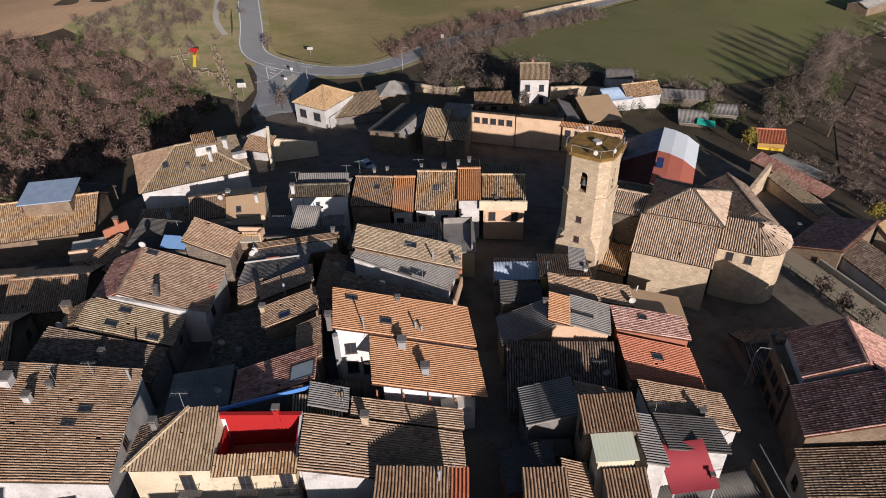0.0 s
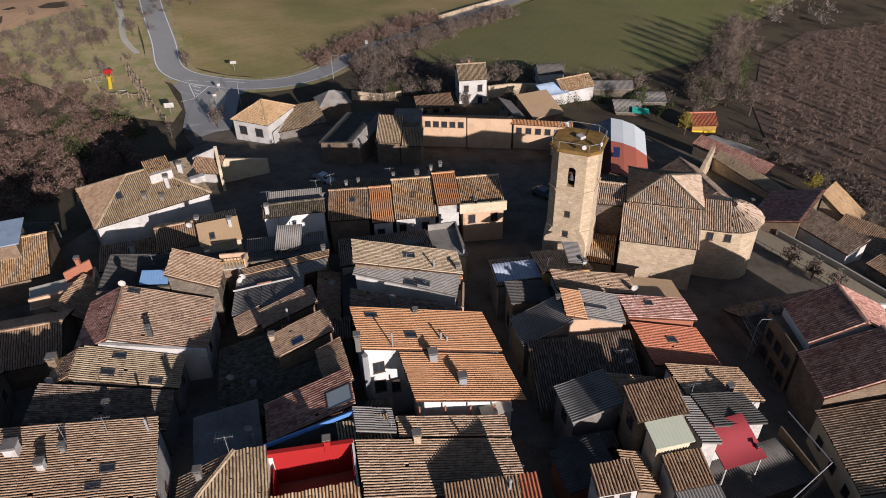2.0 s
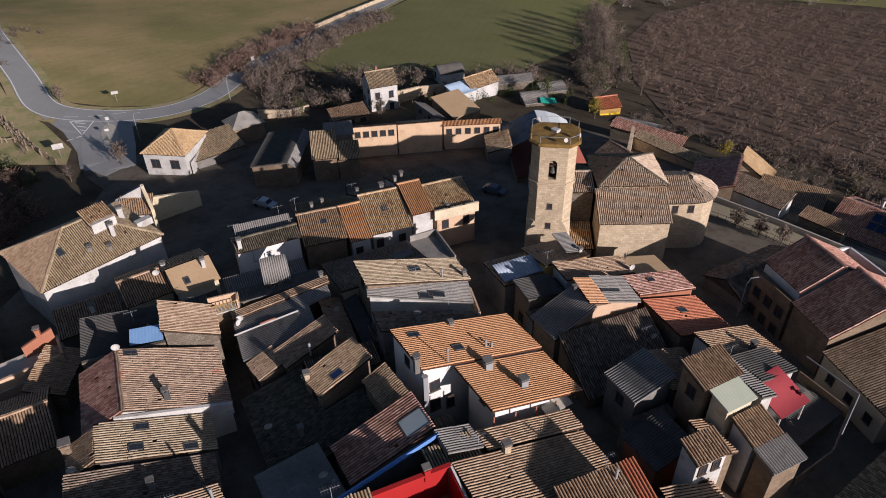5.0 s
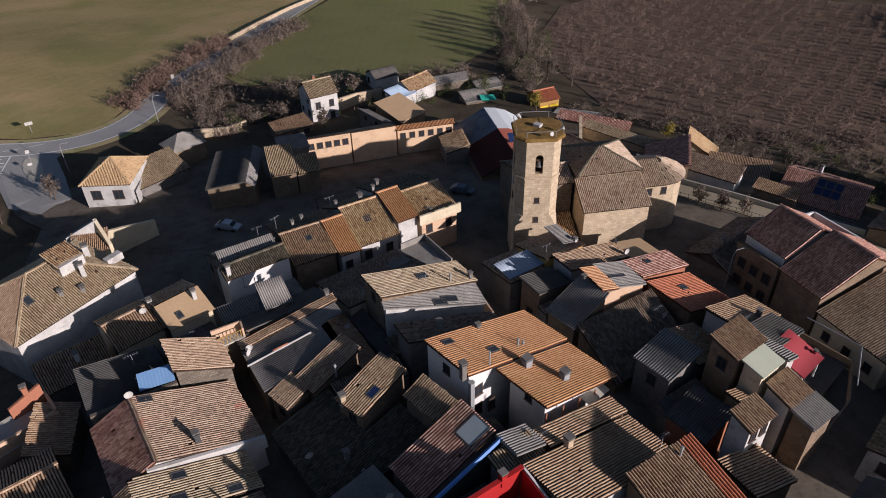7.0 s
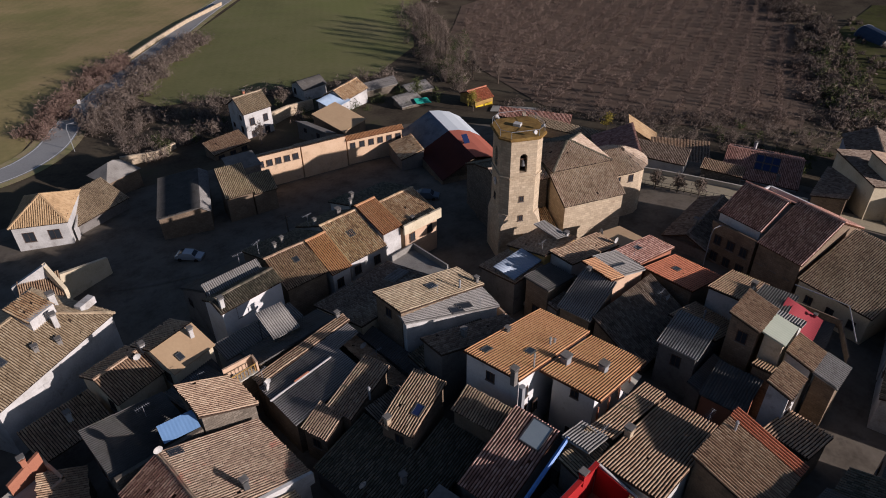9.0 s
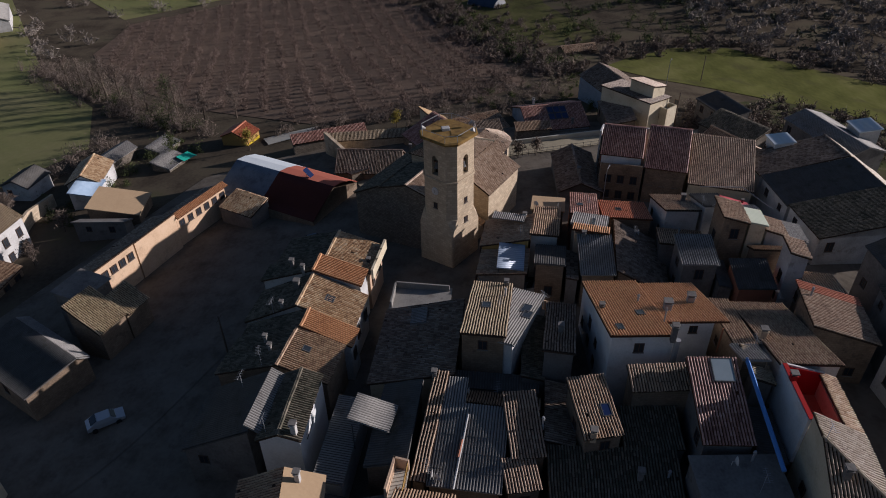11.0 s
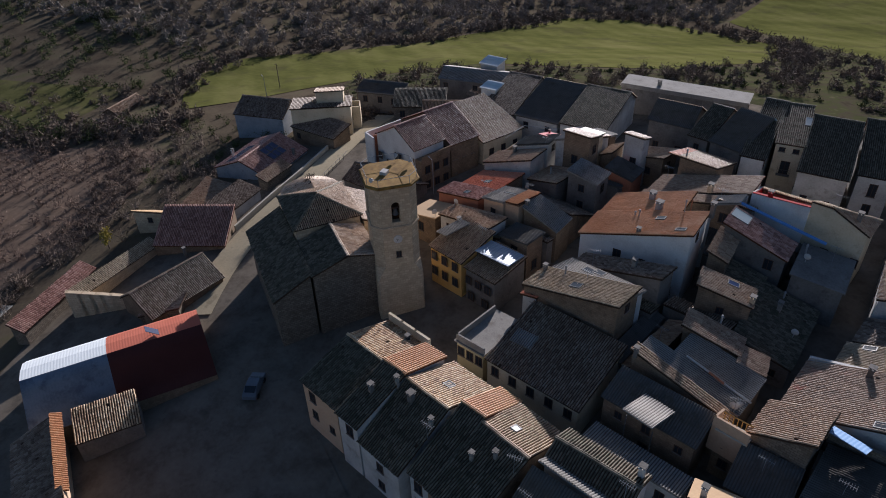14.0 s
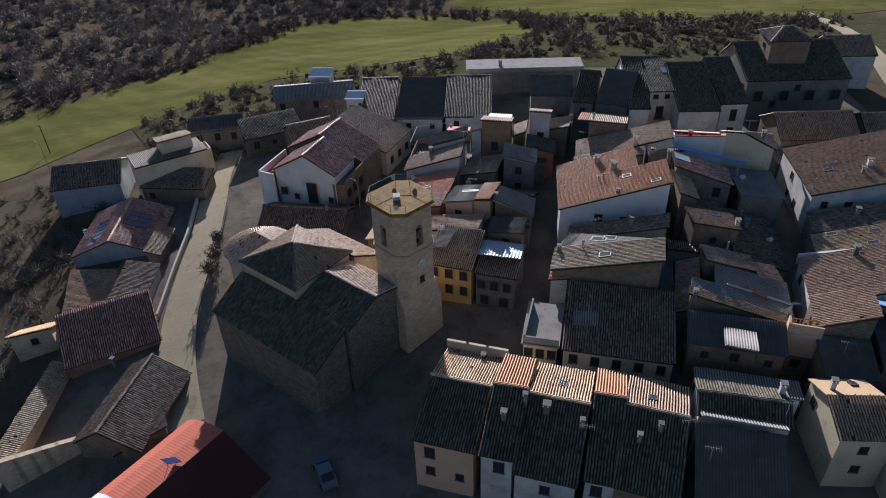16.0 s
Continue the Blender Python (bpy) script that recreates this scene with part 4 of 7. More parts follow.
shed("low house with old brown tiles and a roof window", (-21.4, 58.0), (-20.4, 54.4), 6.2, 10.75, 12.15, "tile_old", "plaster_tan").skylight(-18.2, 56.0, 0.9, 1.3, "solar").chimney(-20.9, 57.2, 0.7, 0.5, "stone")
shed("narrow strip of old brown tiles", (-16.4, 53.6), (-15.4, 47.6), 2.6, 12.0, 13.0, "tile_old", "plaster_tan")
h = shed("house with dark tile roof in shade", (-27.3, 60.7), (-26.4, 49.0), 6.6, 7.2, 8.8, "tile_moss_shade", "plaster_grey")
h.chimney(-22.9, 53.0, 1.0, 0.45, "plaster_dirty").pipe(-22.5, 50.5, 1.0).dish(-25.6, 55.6)
h = shed("house with red tile roof and glazed hatch", (-21.2, 48.0), (-20.8, 43.4), 8.0, 11.4, 14.0, "tile_burgundy", "plaster_grey")
h.skylight(-14.2, 45.5, 2.0, 2.4, "glass_pale")
bar(h.ob, (-12.9, 43.2, 14.1), (-23.5, 42.0, 11.8), 0.2, "paint_blue", "gutter_pipe")
shed("low shaded terrace house with blue floor", (-28.0, 48.5), (-27.0, 41.0), 6.0, 10.4, 10.9, "plaster_grey", "plaster_grey").antenna(-25.0, 44.0, 2.6).dish(-22.6, 45.6).pipe(-22.0, 44.0, 1.3)
shed("small roof of brown tiles beside the pipe", (-14.6, 40.6), (-10.0, 40.9), 2.2, 12.6, 13.4, "tile_grey", "plaster_grey")
shed("small roof of corrugated sheets", (-9.6, 41.3), (-9.8, 43.9), 3.4, 12.9, 14.2, "fibrocement", "plaster_tan").antenna(-10.0, 41.6, 1.2)
shed("house with crooked old tiles in shade", (0.6, 41.3), (0.5, 43.7), 10.0, 10.1, 12.6, "tile_old", "plaster_tan")
h = shed("long house with weathered brown tile roof", (0.8, 35.4), (0.4, 41.2), 13.6, 9.9, 14.0, "tile_old", "plaster_white")
h.chimney(-8.0, 40.3, 1.0, 0.6, "stone").antenna(-0.3, 36.6, 2.0)
h = shed("house with brown tiles and red verge tiles", (-6.9, 28.4), (-0.9, 28.2), 6.8, 11.5, 13.3, "tile_old", "plaster_tan")
plate(h.ob, (-0.85, 28.2), (0.7, 28.15), 6.8, 11.5, 13.32, "tile_red", "roof_verge")
h.pipe(-1.5, 34.0, 1.2)

# yellow house with its terrace
yel = House("house", -20.9, 37.0, ground_z(-21, 36) - 1, "pale yellow house with hipped tiles and red roof terrace")
by = yel.base
part("wall", wall_mesh([(-27.0, 35.4, 13.1, by), (-20.2, 35.4, 13.1, by), (-20.2, 39.7, 15.2, by), (-22.6, 39.7, 15.2, by), (-27.0, 39.7, 13.1, by)]), "plaster_cream", yel.ob)
part("wall", wall_mesh([(-20.2, 35.3, 12.5, by), (-13.4, 35.5, 12.5, by), (-13.4, 36.4, 12.5, by), (-20.2, 36.2, 12.5, by)]), "plaster_cream", yel.ob)
part("wall", wall_mesh([(-20.2, 36.0, 10.6, by), (-13.4, 36.2, 10.6, by), (-13.4, 40.0, 10.6, by), (-20.2, 39.7, 10.6, by)]), "brick_red", yel.ob, "dark red tiled terrace floor")
slope(yel.ob, (-27.3, 35.1, 13.2), (1, 0, 0), Vector((0, 1, 0.48)).normalized(), 7.2, math.hypot(4.7, 2.26), "tile_grey", (4.7, 0.01))
slope(yel.ob, (-27.3, 39.8, 13.2), (0, -1, 0), Vector((1, 0, 0.48)).normalized(), 4.7, math.hypot(4.7, 2.26), "tile_old", (0.01, 4.68))
ridge_caps(yel.ob, (-27.3, 35.1, 13.25), (-22.6, 39.8, 15.5), "tile_grey")
yel.planes.append((Vector((-27.3, 35.1, 13.2)), Vector((0, 1, 0)), 0.48))
slope(yel.ob, (-20.1, 34.8, 12.7), (1, 0.04, 0), Vector((0, 1, 0.4)).normalized(), 7.0, 1.8, "tile_mixed")
wall_run(yel.ob, [(-19.9, 36.4), (-19.9, 39.5)], [12.8, 13.3], 9.8, 0.06, "paint_red", "wall_lining")
wall_run(yel.ob, [(-19.8, 39.66), (-13.6, 39.9)], [14.5, 14.1], 9.8, 0.06, "paint_red", "wall_lining")
wall_run(yel.ob, [(-13.5, 39.8), (-13.4, 36.4)], [14.1, 13.4], 9.8, 0.06, "paint_red", "wall_lining")
wall_run(yel.ob, [(-20.1, 39.86), (-13.4, 40.1)], [14.6, 14.2], 9.0, 0.26, "plaster_bright", "terrace_wall")
wall_run(yel.ob, [(-13.33, 39.8), (-13.22, 36.3)], [14.3, 13.4], 9.0, 0.18, "plaster_white", "terrace_wall")
wall_run(yel.ob, [(-20.0, 39.72), (-13.5, 39.96)], [14.7, 14.3], 14.2, 0.4, "paint_red", "wall_coping")
chimney(yel.ob, -15.4, 39.9, 14.2, 0.7, 0.5, "paint_red")
chimney(yel.ob, -25.4, 38.6, 14.2, 0.9, 0.5, "plaster_grey")
antenna(yel.ob, -23.0, 39.7, 15.2, 2.2)
for k in range(3):
    x, yw = (-22.4, -17.6, -14.2)[k], (35.38, 35.36, 35.46)[k]
    window(yel.ob, (x, yw, 11.2), (0, -1), 0.9, 1.9)
    balcony(yel.ob, x, yw - 0.03, 10.2, (0, -1), 1.9)
for k in range(4):
    window(yel.ob, (-26.6 + 3.5 * k, 39.8, 9.2), (0, 1), 0.8, 1.0)

h = shed("large house with weathered brown tile roof", (-29.1, 35.4), (-30.9, 48.5), 13.6, 11.2, 14.6, "tile_old", "plaster_white")
h.chimney(-41.0, 44.2, 0.9, 1.0, "plaster_white").chimney(-38.5, 42.6, 0.8, 0.6, "plaster_white").chimney(-37.4, 44.4, 0.7, 0.4).antenna(-34.6, 46.6, 2.0).antenna(-37.4, 45.2, 2.4).pipe(-31.4, 46.8, 1.5)
h.skylight(-33.8, 42.6, 0.8, 1.2).skylight(-34.5, 40.8, 0.8, 1.2)
shed("low roof of dark sheets before the large house", (-28.0, 27.4), (-29.0, 35.3), 12.8, 8.6, 10.0, "fibro_dark", "plaster_grey").chimney(-36.0, 32.0, 0.8, 0.5)
h = gable("broad house with brown tiles and a repaired red patch", (-28.2, 59.4), (-28.3, 68.3), 13.2, 8.4, 12.0, "tile_patched", "plaster_white", 0.7, 10.2, "tile_burgundy")
h.skylight(-36.4, 67.4, 0.9, 1.3).chimney(-33.7, 60.6, 1.1, 0.5, "metal_dark")
h.dish(-37.5, 68.0)
wall_run(h.ob, [(-38.2, 59.2), (-28.4, 59.2)], [11.7, 8.9], 7.5, 0.35, "plaster_white", "party_wall")
h = shed("house with pale brown tiles and three roof windows", (-30.4, 54.2), (-30.4, 58.9), 9.6, 8.7, 12.0, "tile_grey", "plaster_grey")
h.skylight(-36.3, 57.9, 0.8, 1.3).skylight(-36.9, 55.5, 0.8, 1.3).skylight(-32.6, 54.9, 0.8, 1.3)
shed("steep side roof of brown tiles", (-42.6, 58.4), (-42.6, 54.4), 2.6, 10.6, 12.0, "tile_old", "plaster_grey").dish(-42.0, 55.0).chimney(-42.4, 57.6, 1.2, 0.8, "plaster_tan")
h = shed("small house with pale tile roof above a rubble wall", (-27.6, 68.6), (-27.4, 73.9), 5.6, 9.7, 12.3, "tile_old", "stone_grey")
h = shed("shaded house with mossy fibre roof and blue panels", (-33.4, 70.0), (-33.4, 77.2), 8.0, 9.2, 10.2, "fibro_dark", "stone_grey")
h.antenna(-36.0, 75.0, 1.6)
plate(h.ob, (-36.5, 69.7), (-33.2, 69.2), 1.7, 10.75, 11.5, "sheet_blue", "roof_sheet", 0.05)
wall_run(h.ob, [(-41.0, 69.4), (-33.3, 69.3)], [10.6, 10.4], 8.0, 0.4, "stone_grey", "rubble_wall")
h = gable("shaded house with brown roof and cream end wall", (-37.0, 80.6), (-31.4, 81.6), 7.0, 7.4, 9.0, "tile_old", "plaster_cream", 0.5)
h.dish(-33.0, 84.0).chimney(-32.0, 84.6, 0.9, 0.5, "plaster_white")
h = gable("low house with bare tan roof deck", (-31.2, 79.4), (-25.9, 80.4), 7.6, 8.4, 9.9, "roof_flat_tan", "plaster_cream", 0.46, tile2="tile_old")
h.chimney(-27.4, 82.4, 1.0, 0.45, "plaster_white").skylight(-29.7, 80.9, 0.7, 0.9)
h = shed("low white house below the tan roof", (-25.6, 79.2), (-15.4, 79.2), 2.9, 6.6, 7.0, "fibrocement", "plaster_bright")
plate(h.ob, (-21.4, 75.6), (-18.2, 75.3), 4.0, 9.3, 10.3, "fibrocement", "canopy")
for x, y in ((-21.2, 75.8), (-18.4, 75.6), (-21.0, 79.2), (-18.2, 79.0)):
    post(h.ob, x, y, 6.0, 9.5, 0.06)
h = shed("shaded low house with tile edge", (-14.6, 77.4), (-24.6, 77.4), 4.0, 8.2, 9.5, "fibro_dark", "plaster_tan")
h = gable("white house with dark tiled gable roof", (-23.3, 83.4), (-14.8, 83.6), 4.4, 9.2, 9.9, "tile_moss_shade", "plaster_bright", 0.5, 8.8, tile2="tile_moss_shade")
h.chimney(-22.6, 84.2, 1.2, 0.5, "plaster_white").antenna(-22.6, 87.0, 2.2)
h.windows([(-16.4, 83.98, 8.6, 0.04, -1, 1.0, 0.9), (-20.2, 83.8, 8.2, 0.04, -1, 2.0, 1.8)])
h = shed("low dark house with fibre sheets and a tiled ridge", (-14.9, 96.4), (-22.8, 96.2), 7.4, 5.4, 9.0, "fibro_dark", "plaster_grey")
plate(h.ob, (-22.6, 87.6), (-15.2, 87.4), 1.5, 8.9, 9.9, "fibrocement", "roof_ridge", 0.1)
h.antenna(-16.0, 92.0, 2.0)
# row houses: back slopes take a darker tile that adds shade by colour
h = gable("row house with brown tile roof", (-14.7, 83.4), (-8.8, 82.9), 13.0, 7.6, 9.3, "tile_old", "plaster_tan", 0.42, 6.4, tile2="tile_moss_shade")
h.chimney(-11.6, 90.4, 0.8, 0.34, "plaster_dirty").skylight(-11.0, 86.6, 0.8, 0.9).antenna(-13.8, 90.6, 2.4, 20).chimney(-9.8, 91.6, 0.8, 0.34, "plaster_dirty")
gable("narrow row house with orange tile roof", (-8.7, 82.3), (-5.6, 82.2), 13.4, 7.2, 9.6, "tile_orange", "plaster_white", 0.42, 6.2, tile2="tile_moss_shade").windows([(-7.5, 82.4, 5.4, 0, -1)])
h = gable("row house with mottled orange roof and a skylight", (-5.5, 82.8), (0.5, 82.5), 13.6, 7.1, 9.6, "tile_mixed", "plaster_white", 0.49, 6.0, tile2="tile_moss_shade")
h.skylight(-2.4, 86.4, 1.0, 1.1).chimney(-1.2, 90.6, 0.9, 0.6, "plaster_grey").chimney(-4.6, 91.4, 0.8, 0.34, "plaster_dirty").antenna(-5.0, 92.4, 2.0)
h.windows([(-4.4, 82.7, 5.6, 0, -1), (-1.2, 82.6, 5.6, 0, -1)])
gable("row house with orange ribbed tile roof", (0.6, 83.3), (4.0, 83.2), 12.8, 8.3, 10.1, "tile_orange", "plaster_white", 0.46, 7.7, tile2="tile_moss_shade").chimney(0.9, 90.4, 0.8, 0.34, "plaster_dirty").chimney(2.6, 92.4, 0.9, 0.45, "plaster_grey")
h = gable("cream row house with mixed tiles and stepped parapet", (4.1, 83.0), (10.4, 82.7), 12.6, 7.5, 9.2, "tile_mixed", "plaster_pink", 0.46, 7.2, tile2="tile_moss_shade")
wall_run(h.ob, [(3.9, 82.7), (6.0, 82.6), (8.2, 82.5), (10.3, 82.4)], 8.5, 7.0, 0.3, "plaster_cream")
h.windows([(5.6, 83.1, 5.6, 0, -1, 0.8, 1.2), (8.8, 83.0, 5.6, 0, -1, 0.8, 1.2)]).chimney(6.2, 83.7, 0.4, 0.4, "metal_dark")
h.row((3.8, 93.6), (9.8, 93.4), 4.4, 2, shift=0.0)
h = shed("small yellow house with terrace at the lane", (2.8, 79.8), (-1.4, 79.7), 7.2, 7.0, 7.1, "plaster_dirty", "plaster_pale_yellow")
wall_run(h.ob, [(-1.2, 79.4), (2.5, 79.5), (2.4, 73.0)], 7.9, 6.9, 0.2, "plaster_dirty")
h.dish(-4.0, 76.0)
h.row((2.6, 79.52), (-1.2, 79.42), 5.6, 3, 0.8, 1.1, shift=0.03)
h = shed("shaded house with old dark tiles", (-1.6, 79.8), (-13.6, 79.6), 9.2, 6.9, 9.3, "tile_dark", "plaster_cream")
h.row((-1.8, 79.55), (-13.4, 79.35), 5.6, 5, 0.8, 1.1, shift=0.03)
plate(h.ob, (-2.6, 76.6), (-5.2, 76.4), 1.8, 8.0, 8.45, "fibrocement", "roof_patch")

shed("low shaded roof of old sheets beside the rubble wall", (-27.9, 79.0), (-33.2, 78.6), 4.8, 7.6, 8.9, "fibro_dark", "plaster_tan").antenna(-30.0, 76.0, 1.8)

# hip-roofed house with its lookout
h = hip("large hip-roofed house with pale walls", (-46.2, 87.4), (-31.3, 94.1), 13.0, 7.9, 11.2, "tile_grey", "plaster_white", end_tile="tile_old")
h.chimney(-37.2, 94.6, 1.6, 0.55, "plaster_white").chimney(-36.0, 98.9, 1.6, 0.7, "plaster_white").skylight(-43.6, 92.6, 0.9, 1.2).chimney(-40.2, 92.6, 0.5, 0.5).chimney(-37.9, 92.6, 0.5, 0.5)
part("lookout_wall", from_bm("lookout_wall", box(-1.6, -1.4, -2.2, 1.6, 1.4, 0)), "plaster_white", h.ob, m=pose(-38.5, 96.7, 11.3, 0, 0, 24))
plate(h.ob, (-39.6, 94.8), (-36.3, 96.2), 3.4, 11.1, 12.0, "tile_mixed", "lookout_roof", 0.12)
h.row((-45.6, 88.2), (-31.8, 94.4), 5.6, 5, 0.9, 1.2, shift=-0.08)
h.row((-45.6, 88.2), (-31.8, 94.4), 2.8, 4, 0.9, 1.2, shift=-0.08)
part("dormer", from_bm("dormer", box(-1.1, -0.5, -0.6, 1.1, 0.5, 0.35, 0.03)), "plaster_white", h.ob, m=pose(-33.4, 96.6, 9.2, 0, 0, 24))

# houses at the western edge
h = gable("wide house with orange-brown tiles below a lookout", (-68.0, 78.5), (-51.5, 82.0), 11.0, 5.0, 7.6, "tile_mixed", "plaster_tan", 0.6)
part("lookout_wall", from_bm("lookout_wall", box(-3.2, -2.6, -2.6, 3.2, 2.6, 0)), "plaster_tan", h.ob, m=pose(-59.0, 86.8, 8.9, 0, 0, 10))
part("lookout_roof", from_bm("lookout_roof", box(-3.7, -3.1, 0, 3.7, 3.1, 0.14, 0.03)), "metal_blue", h.ob, m=pose(-59.0, 86.8, 8.92, 3, 0, 10))
for k in range(4):
    window(h.ob, (-61.3 + 1.5 * k, 83.93 + 0.26 * k, 7.9), (0.17, -1), 1.1, 1.0)
h = shed("small tan house with red wall and terrace", (-51.5, 74.0), (-44.0, 76.0), 4.0, 5.6, 6.2, "concrete", "plaster_tan")
wall_run(h.ob, [(-51.2, 74.4), (-44.2, 76.2), (-44.8, 79.6)], 7.0, 4.0, 0.3, "plaster_pink")
wall_run(h.ob, [(-48.0, 78.4), (-45.0, 79.2)], [7.6, 8.6], 5.0, 0.3, "brick_red", "gable_wall")
chimney(h.ob, -46.2, 79.0, 8.0, 1.0, 0.5, "brick_red")
gable("shaded house with old tiles", (-54.0, 62.0), (-44.5, 63.0), 9.0, 6.6, 8.6, "tile_old", "plaster_tan")
gable("house with brown tiles at the village edge", (-57.0, 52.0), (-48.2, 53.4), 8.0, 7.8, 9.8, "tile_old", "plaster_tan").antenna(-49.5, 56.0, 1.8)
gable("shaded house with dark tiles", (-64.0, 64.0), (-55.0, 65.0), 9.0, 4.8, 7.0, "tile_old", "plaster_grey")
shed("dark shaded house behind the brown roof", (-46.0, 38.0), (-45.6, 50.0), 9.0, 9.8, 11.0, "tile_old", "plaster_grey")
gable("small stone shed with grey roof", (-61.5, 96.0), (-56.5, 95.0), 4.0, 2.6, 3.8, "fibro_dark", "stone_grey")

# ---- east block ----
shed("corner house with grey corrugated roof", (4.5, 57.3), (4.9, 53.1), 5.5, 9.2, 11.4, "fibrocement", "plaster_tan").chimney(9.7, 57.0, 0.5, 0.4)
h = shed("tan house with orange tiles and grey sheets", (16.2, 53.3), (16.9, 57.9), 4.4, 10.2, 11.3, "fibrocement", "plaster_pink")
plate(h.ob, (11.85, 53.6), (12.5, 58.2), 2.3, 11.35, 11.9, "tile_orange", "roof_slope", 0.14)
part("wall", wall_mesh([(9.9, 54.0, 11.2, 3), (12.4, 53.7, 11.0, 3), (12.6, 58.0, 11.0, 3), (10.4, 58.0, 11.2, 3)]), "plaster_pink", h.ob)
h.skylight(13.5, 55.6, 0.5, 2.4)
shed("house with flat brown tile roof and red brick", (25.2, 54.3), (25.3, 58.2), 8.2, 8.2, 9.9, "tile_burgundy", "brick_red").skylight(20.4, 56.9, 0.8, 0.9).antenna(18.0, 56.0, 2.0)
shed("house with bright red tile roof", (25.0, 47.5), (25.0, 54.1), 8.0, 7.3, 9.6, "tile_red", "plaster_tan").skylight(20.8, 51.6, 0.8, 1.2)
h = shed("shaded house with old brown tiles", (5.0, 46.4), (16.2, 46.0), 6.7, 6.4, 9.7, "tile_dark", "plaster_tan")
h.antenna(14.5, 50.0, 1.5).dish(15.2, 49.6)
shed("shaded house with corrugated roof", (5.8, 45.6), (6.2, 41.2), 5.0, 10.7, 11.7, "fibrocement", "plaster_grey")
shed("narrow house with old ridge tiles", (11.0, 33.0), (10.8, 37.2), 2.2, 10.6, 11.6, "tile_old", "plaster_tan")
shed("shaded house with dark tile roof", (16.6, 41.2), (17.0, 47.0), 5.6, 8.4, 9.8, "tile_old", "plaster_grey").pipe(14.4, 44.6, 1.2)
h = shed("slim house with a tiled top and white front", (5.0, 32.0), (8.6, 32.0), 2.4, 13.2, 13.9, "tile_old", "plaster_white")
h.windows([(6.0, 32.2, 12.0, 0, -1, 0.7, 1.0), (7.4, 32.2, 12.0, 0, -1, 0.7, 1.0), (6.6, 32.2, 9.6, 0, -1, 0.9, 1.2)])
shed("tall narrow house with brown tile roof", (10.4, 37.6), (15.2, 37.8), 3.3, 14.0, 14.9, "tile_old", "plaster_tan")
shed("narrow house with pale green sheet roof", (11.1, 35.2), (14.6, 35.4), 2.4, 13.4, 13.95, "sheet_green", "plaster_cream")
shed("narrow annex under grey sheets", (17.2, 35.4), (16.8, 40.6), 2.0, 12.5, 13.2, "fibrocement", "plaster_white")
shed("low house with orange-brown tiles", (11.7, 32.3), (15.3, 32.4), 2.9, 11.6, 12.5, "tile_old", "plaster_white")
shed("low house front under grey sheets", (11.8, 29.8), (15.6, 29.9), 2.5, 10.9, 11.5, "fibrocement", "plaster_tan")
shed("shaded house with dark corrugated roof", (23.7, 38.3), (23.2, 42.1), 6.0, 10.2, 12.0, "fibro_dark", "plaster_white").antenna(17.6, 41.6, 1.2)
shed("house with brown tiles in shade", (26.2, 42.2), (25.8, 46.9), 8.8, 8.2, 11.2, "tile_old", "plaster_white").chimney(22.5, 42.9, 0.8, 0.5)
h = shed("roof terrace house with a red sheet canopy", (16.0, 32.6), (27.0, 34.4), 5.0, 6.3, 6.35, "fibro_dark", "plaster_tan")
wall_run(h.ob, [(16.2, 30.4), (21.8, 31.2), (27.2, 34.0), (26.8, 39.8)], 7.2, 6.0, 0.14, "plaster_tan")
bar(h.ob, (21.8, 31.2, 9.4), (27.3, 33.9, 9.4), 0.06, "metal_light")
bar(h.ob, (27.3, 33.9, 9.4), (26.8, 39.8, 9.4), 0.06, "metal_light")
plate(h.ob, (17.4, 34.3), (21.5, 34.8), 4.0, 10.3, 11.6, "sheet_red", "canopy")
for x, y, z in ((17.7, 34.6, 10.3), (21.1, 35.0, 10.3), (17.3, 37.9, 11.4), (20.8, 38.3, 11.4)):
    post(h.ob, x, y, 7.8, z, 0.09, "plaster_white")
chimney(h.ob, 21.0, 35.6, 10.2, 0.6, 0.25, "sheet_red")
h = gable("burgundy-roofed house with brown front", (32.4, 47.0), (31.3, 40.8), 14.0, 9.0, 12.5, "tile_burgundy", "plaster_tan", 0.53, 9.0)
h.row((32.5, 46.8), (31.5, 41.2), 6.6, 3, 0.7, 0.9, shift=-0.2).row((32.5, 46.8), (31.5, 41.2), 4.0, 3, 0.7, 0.9, shift=-0.2)
h = gable("white house end with burgundy tiles and loggia", (34.4, 53.5), (33.5, 47.1), 11.0, 9.9, 12.5, "tile_burgundy", "plaster_bright", 0.47, 9.2)
WALLS.pop()
h.windows([(38.6, 53.15, 6.4, 0.1, 1, 1.5, 3.2), (43.6, 52.5, 6.0, 0.1, 1, 0.9, 1.0), (35.6, 53.3, 5.6, 0.1, 1, 0.6, 0.8), (41.4, 52.8, 5.4, 0.1, 1, 0.6, 0.7)])
wall_run(h.ob, [(45.0, 52.6), (47.6, 52.0), (46.6, 44.6)], 8.8, 2.0, 0.25, "plaster_bright", "terrace_wall")
wall_run(h.ob, [(45.4, 52.2), (44.8, 46.4)], 8.9, 7.6, 0.12, "brick_red", "terrace_lining")
part("terrace_floor", wall_mesh([(45.0, 45.2, 7.8, 2), (46.5, 45.0, 7.8, 2), (47.4, 51.8, 7.8, 2), (45.2, 52.2, 7.8, 2)]), "brick_red", h.ob)
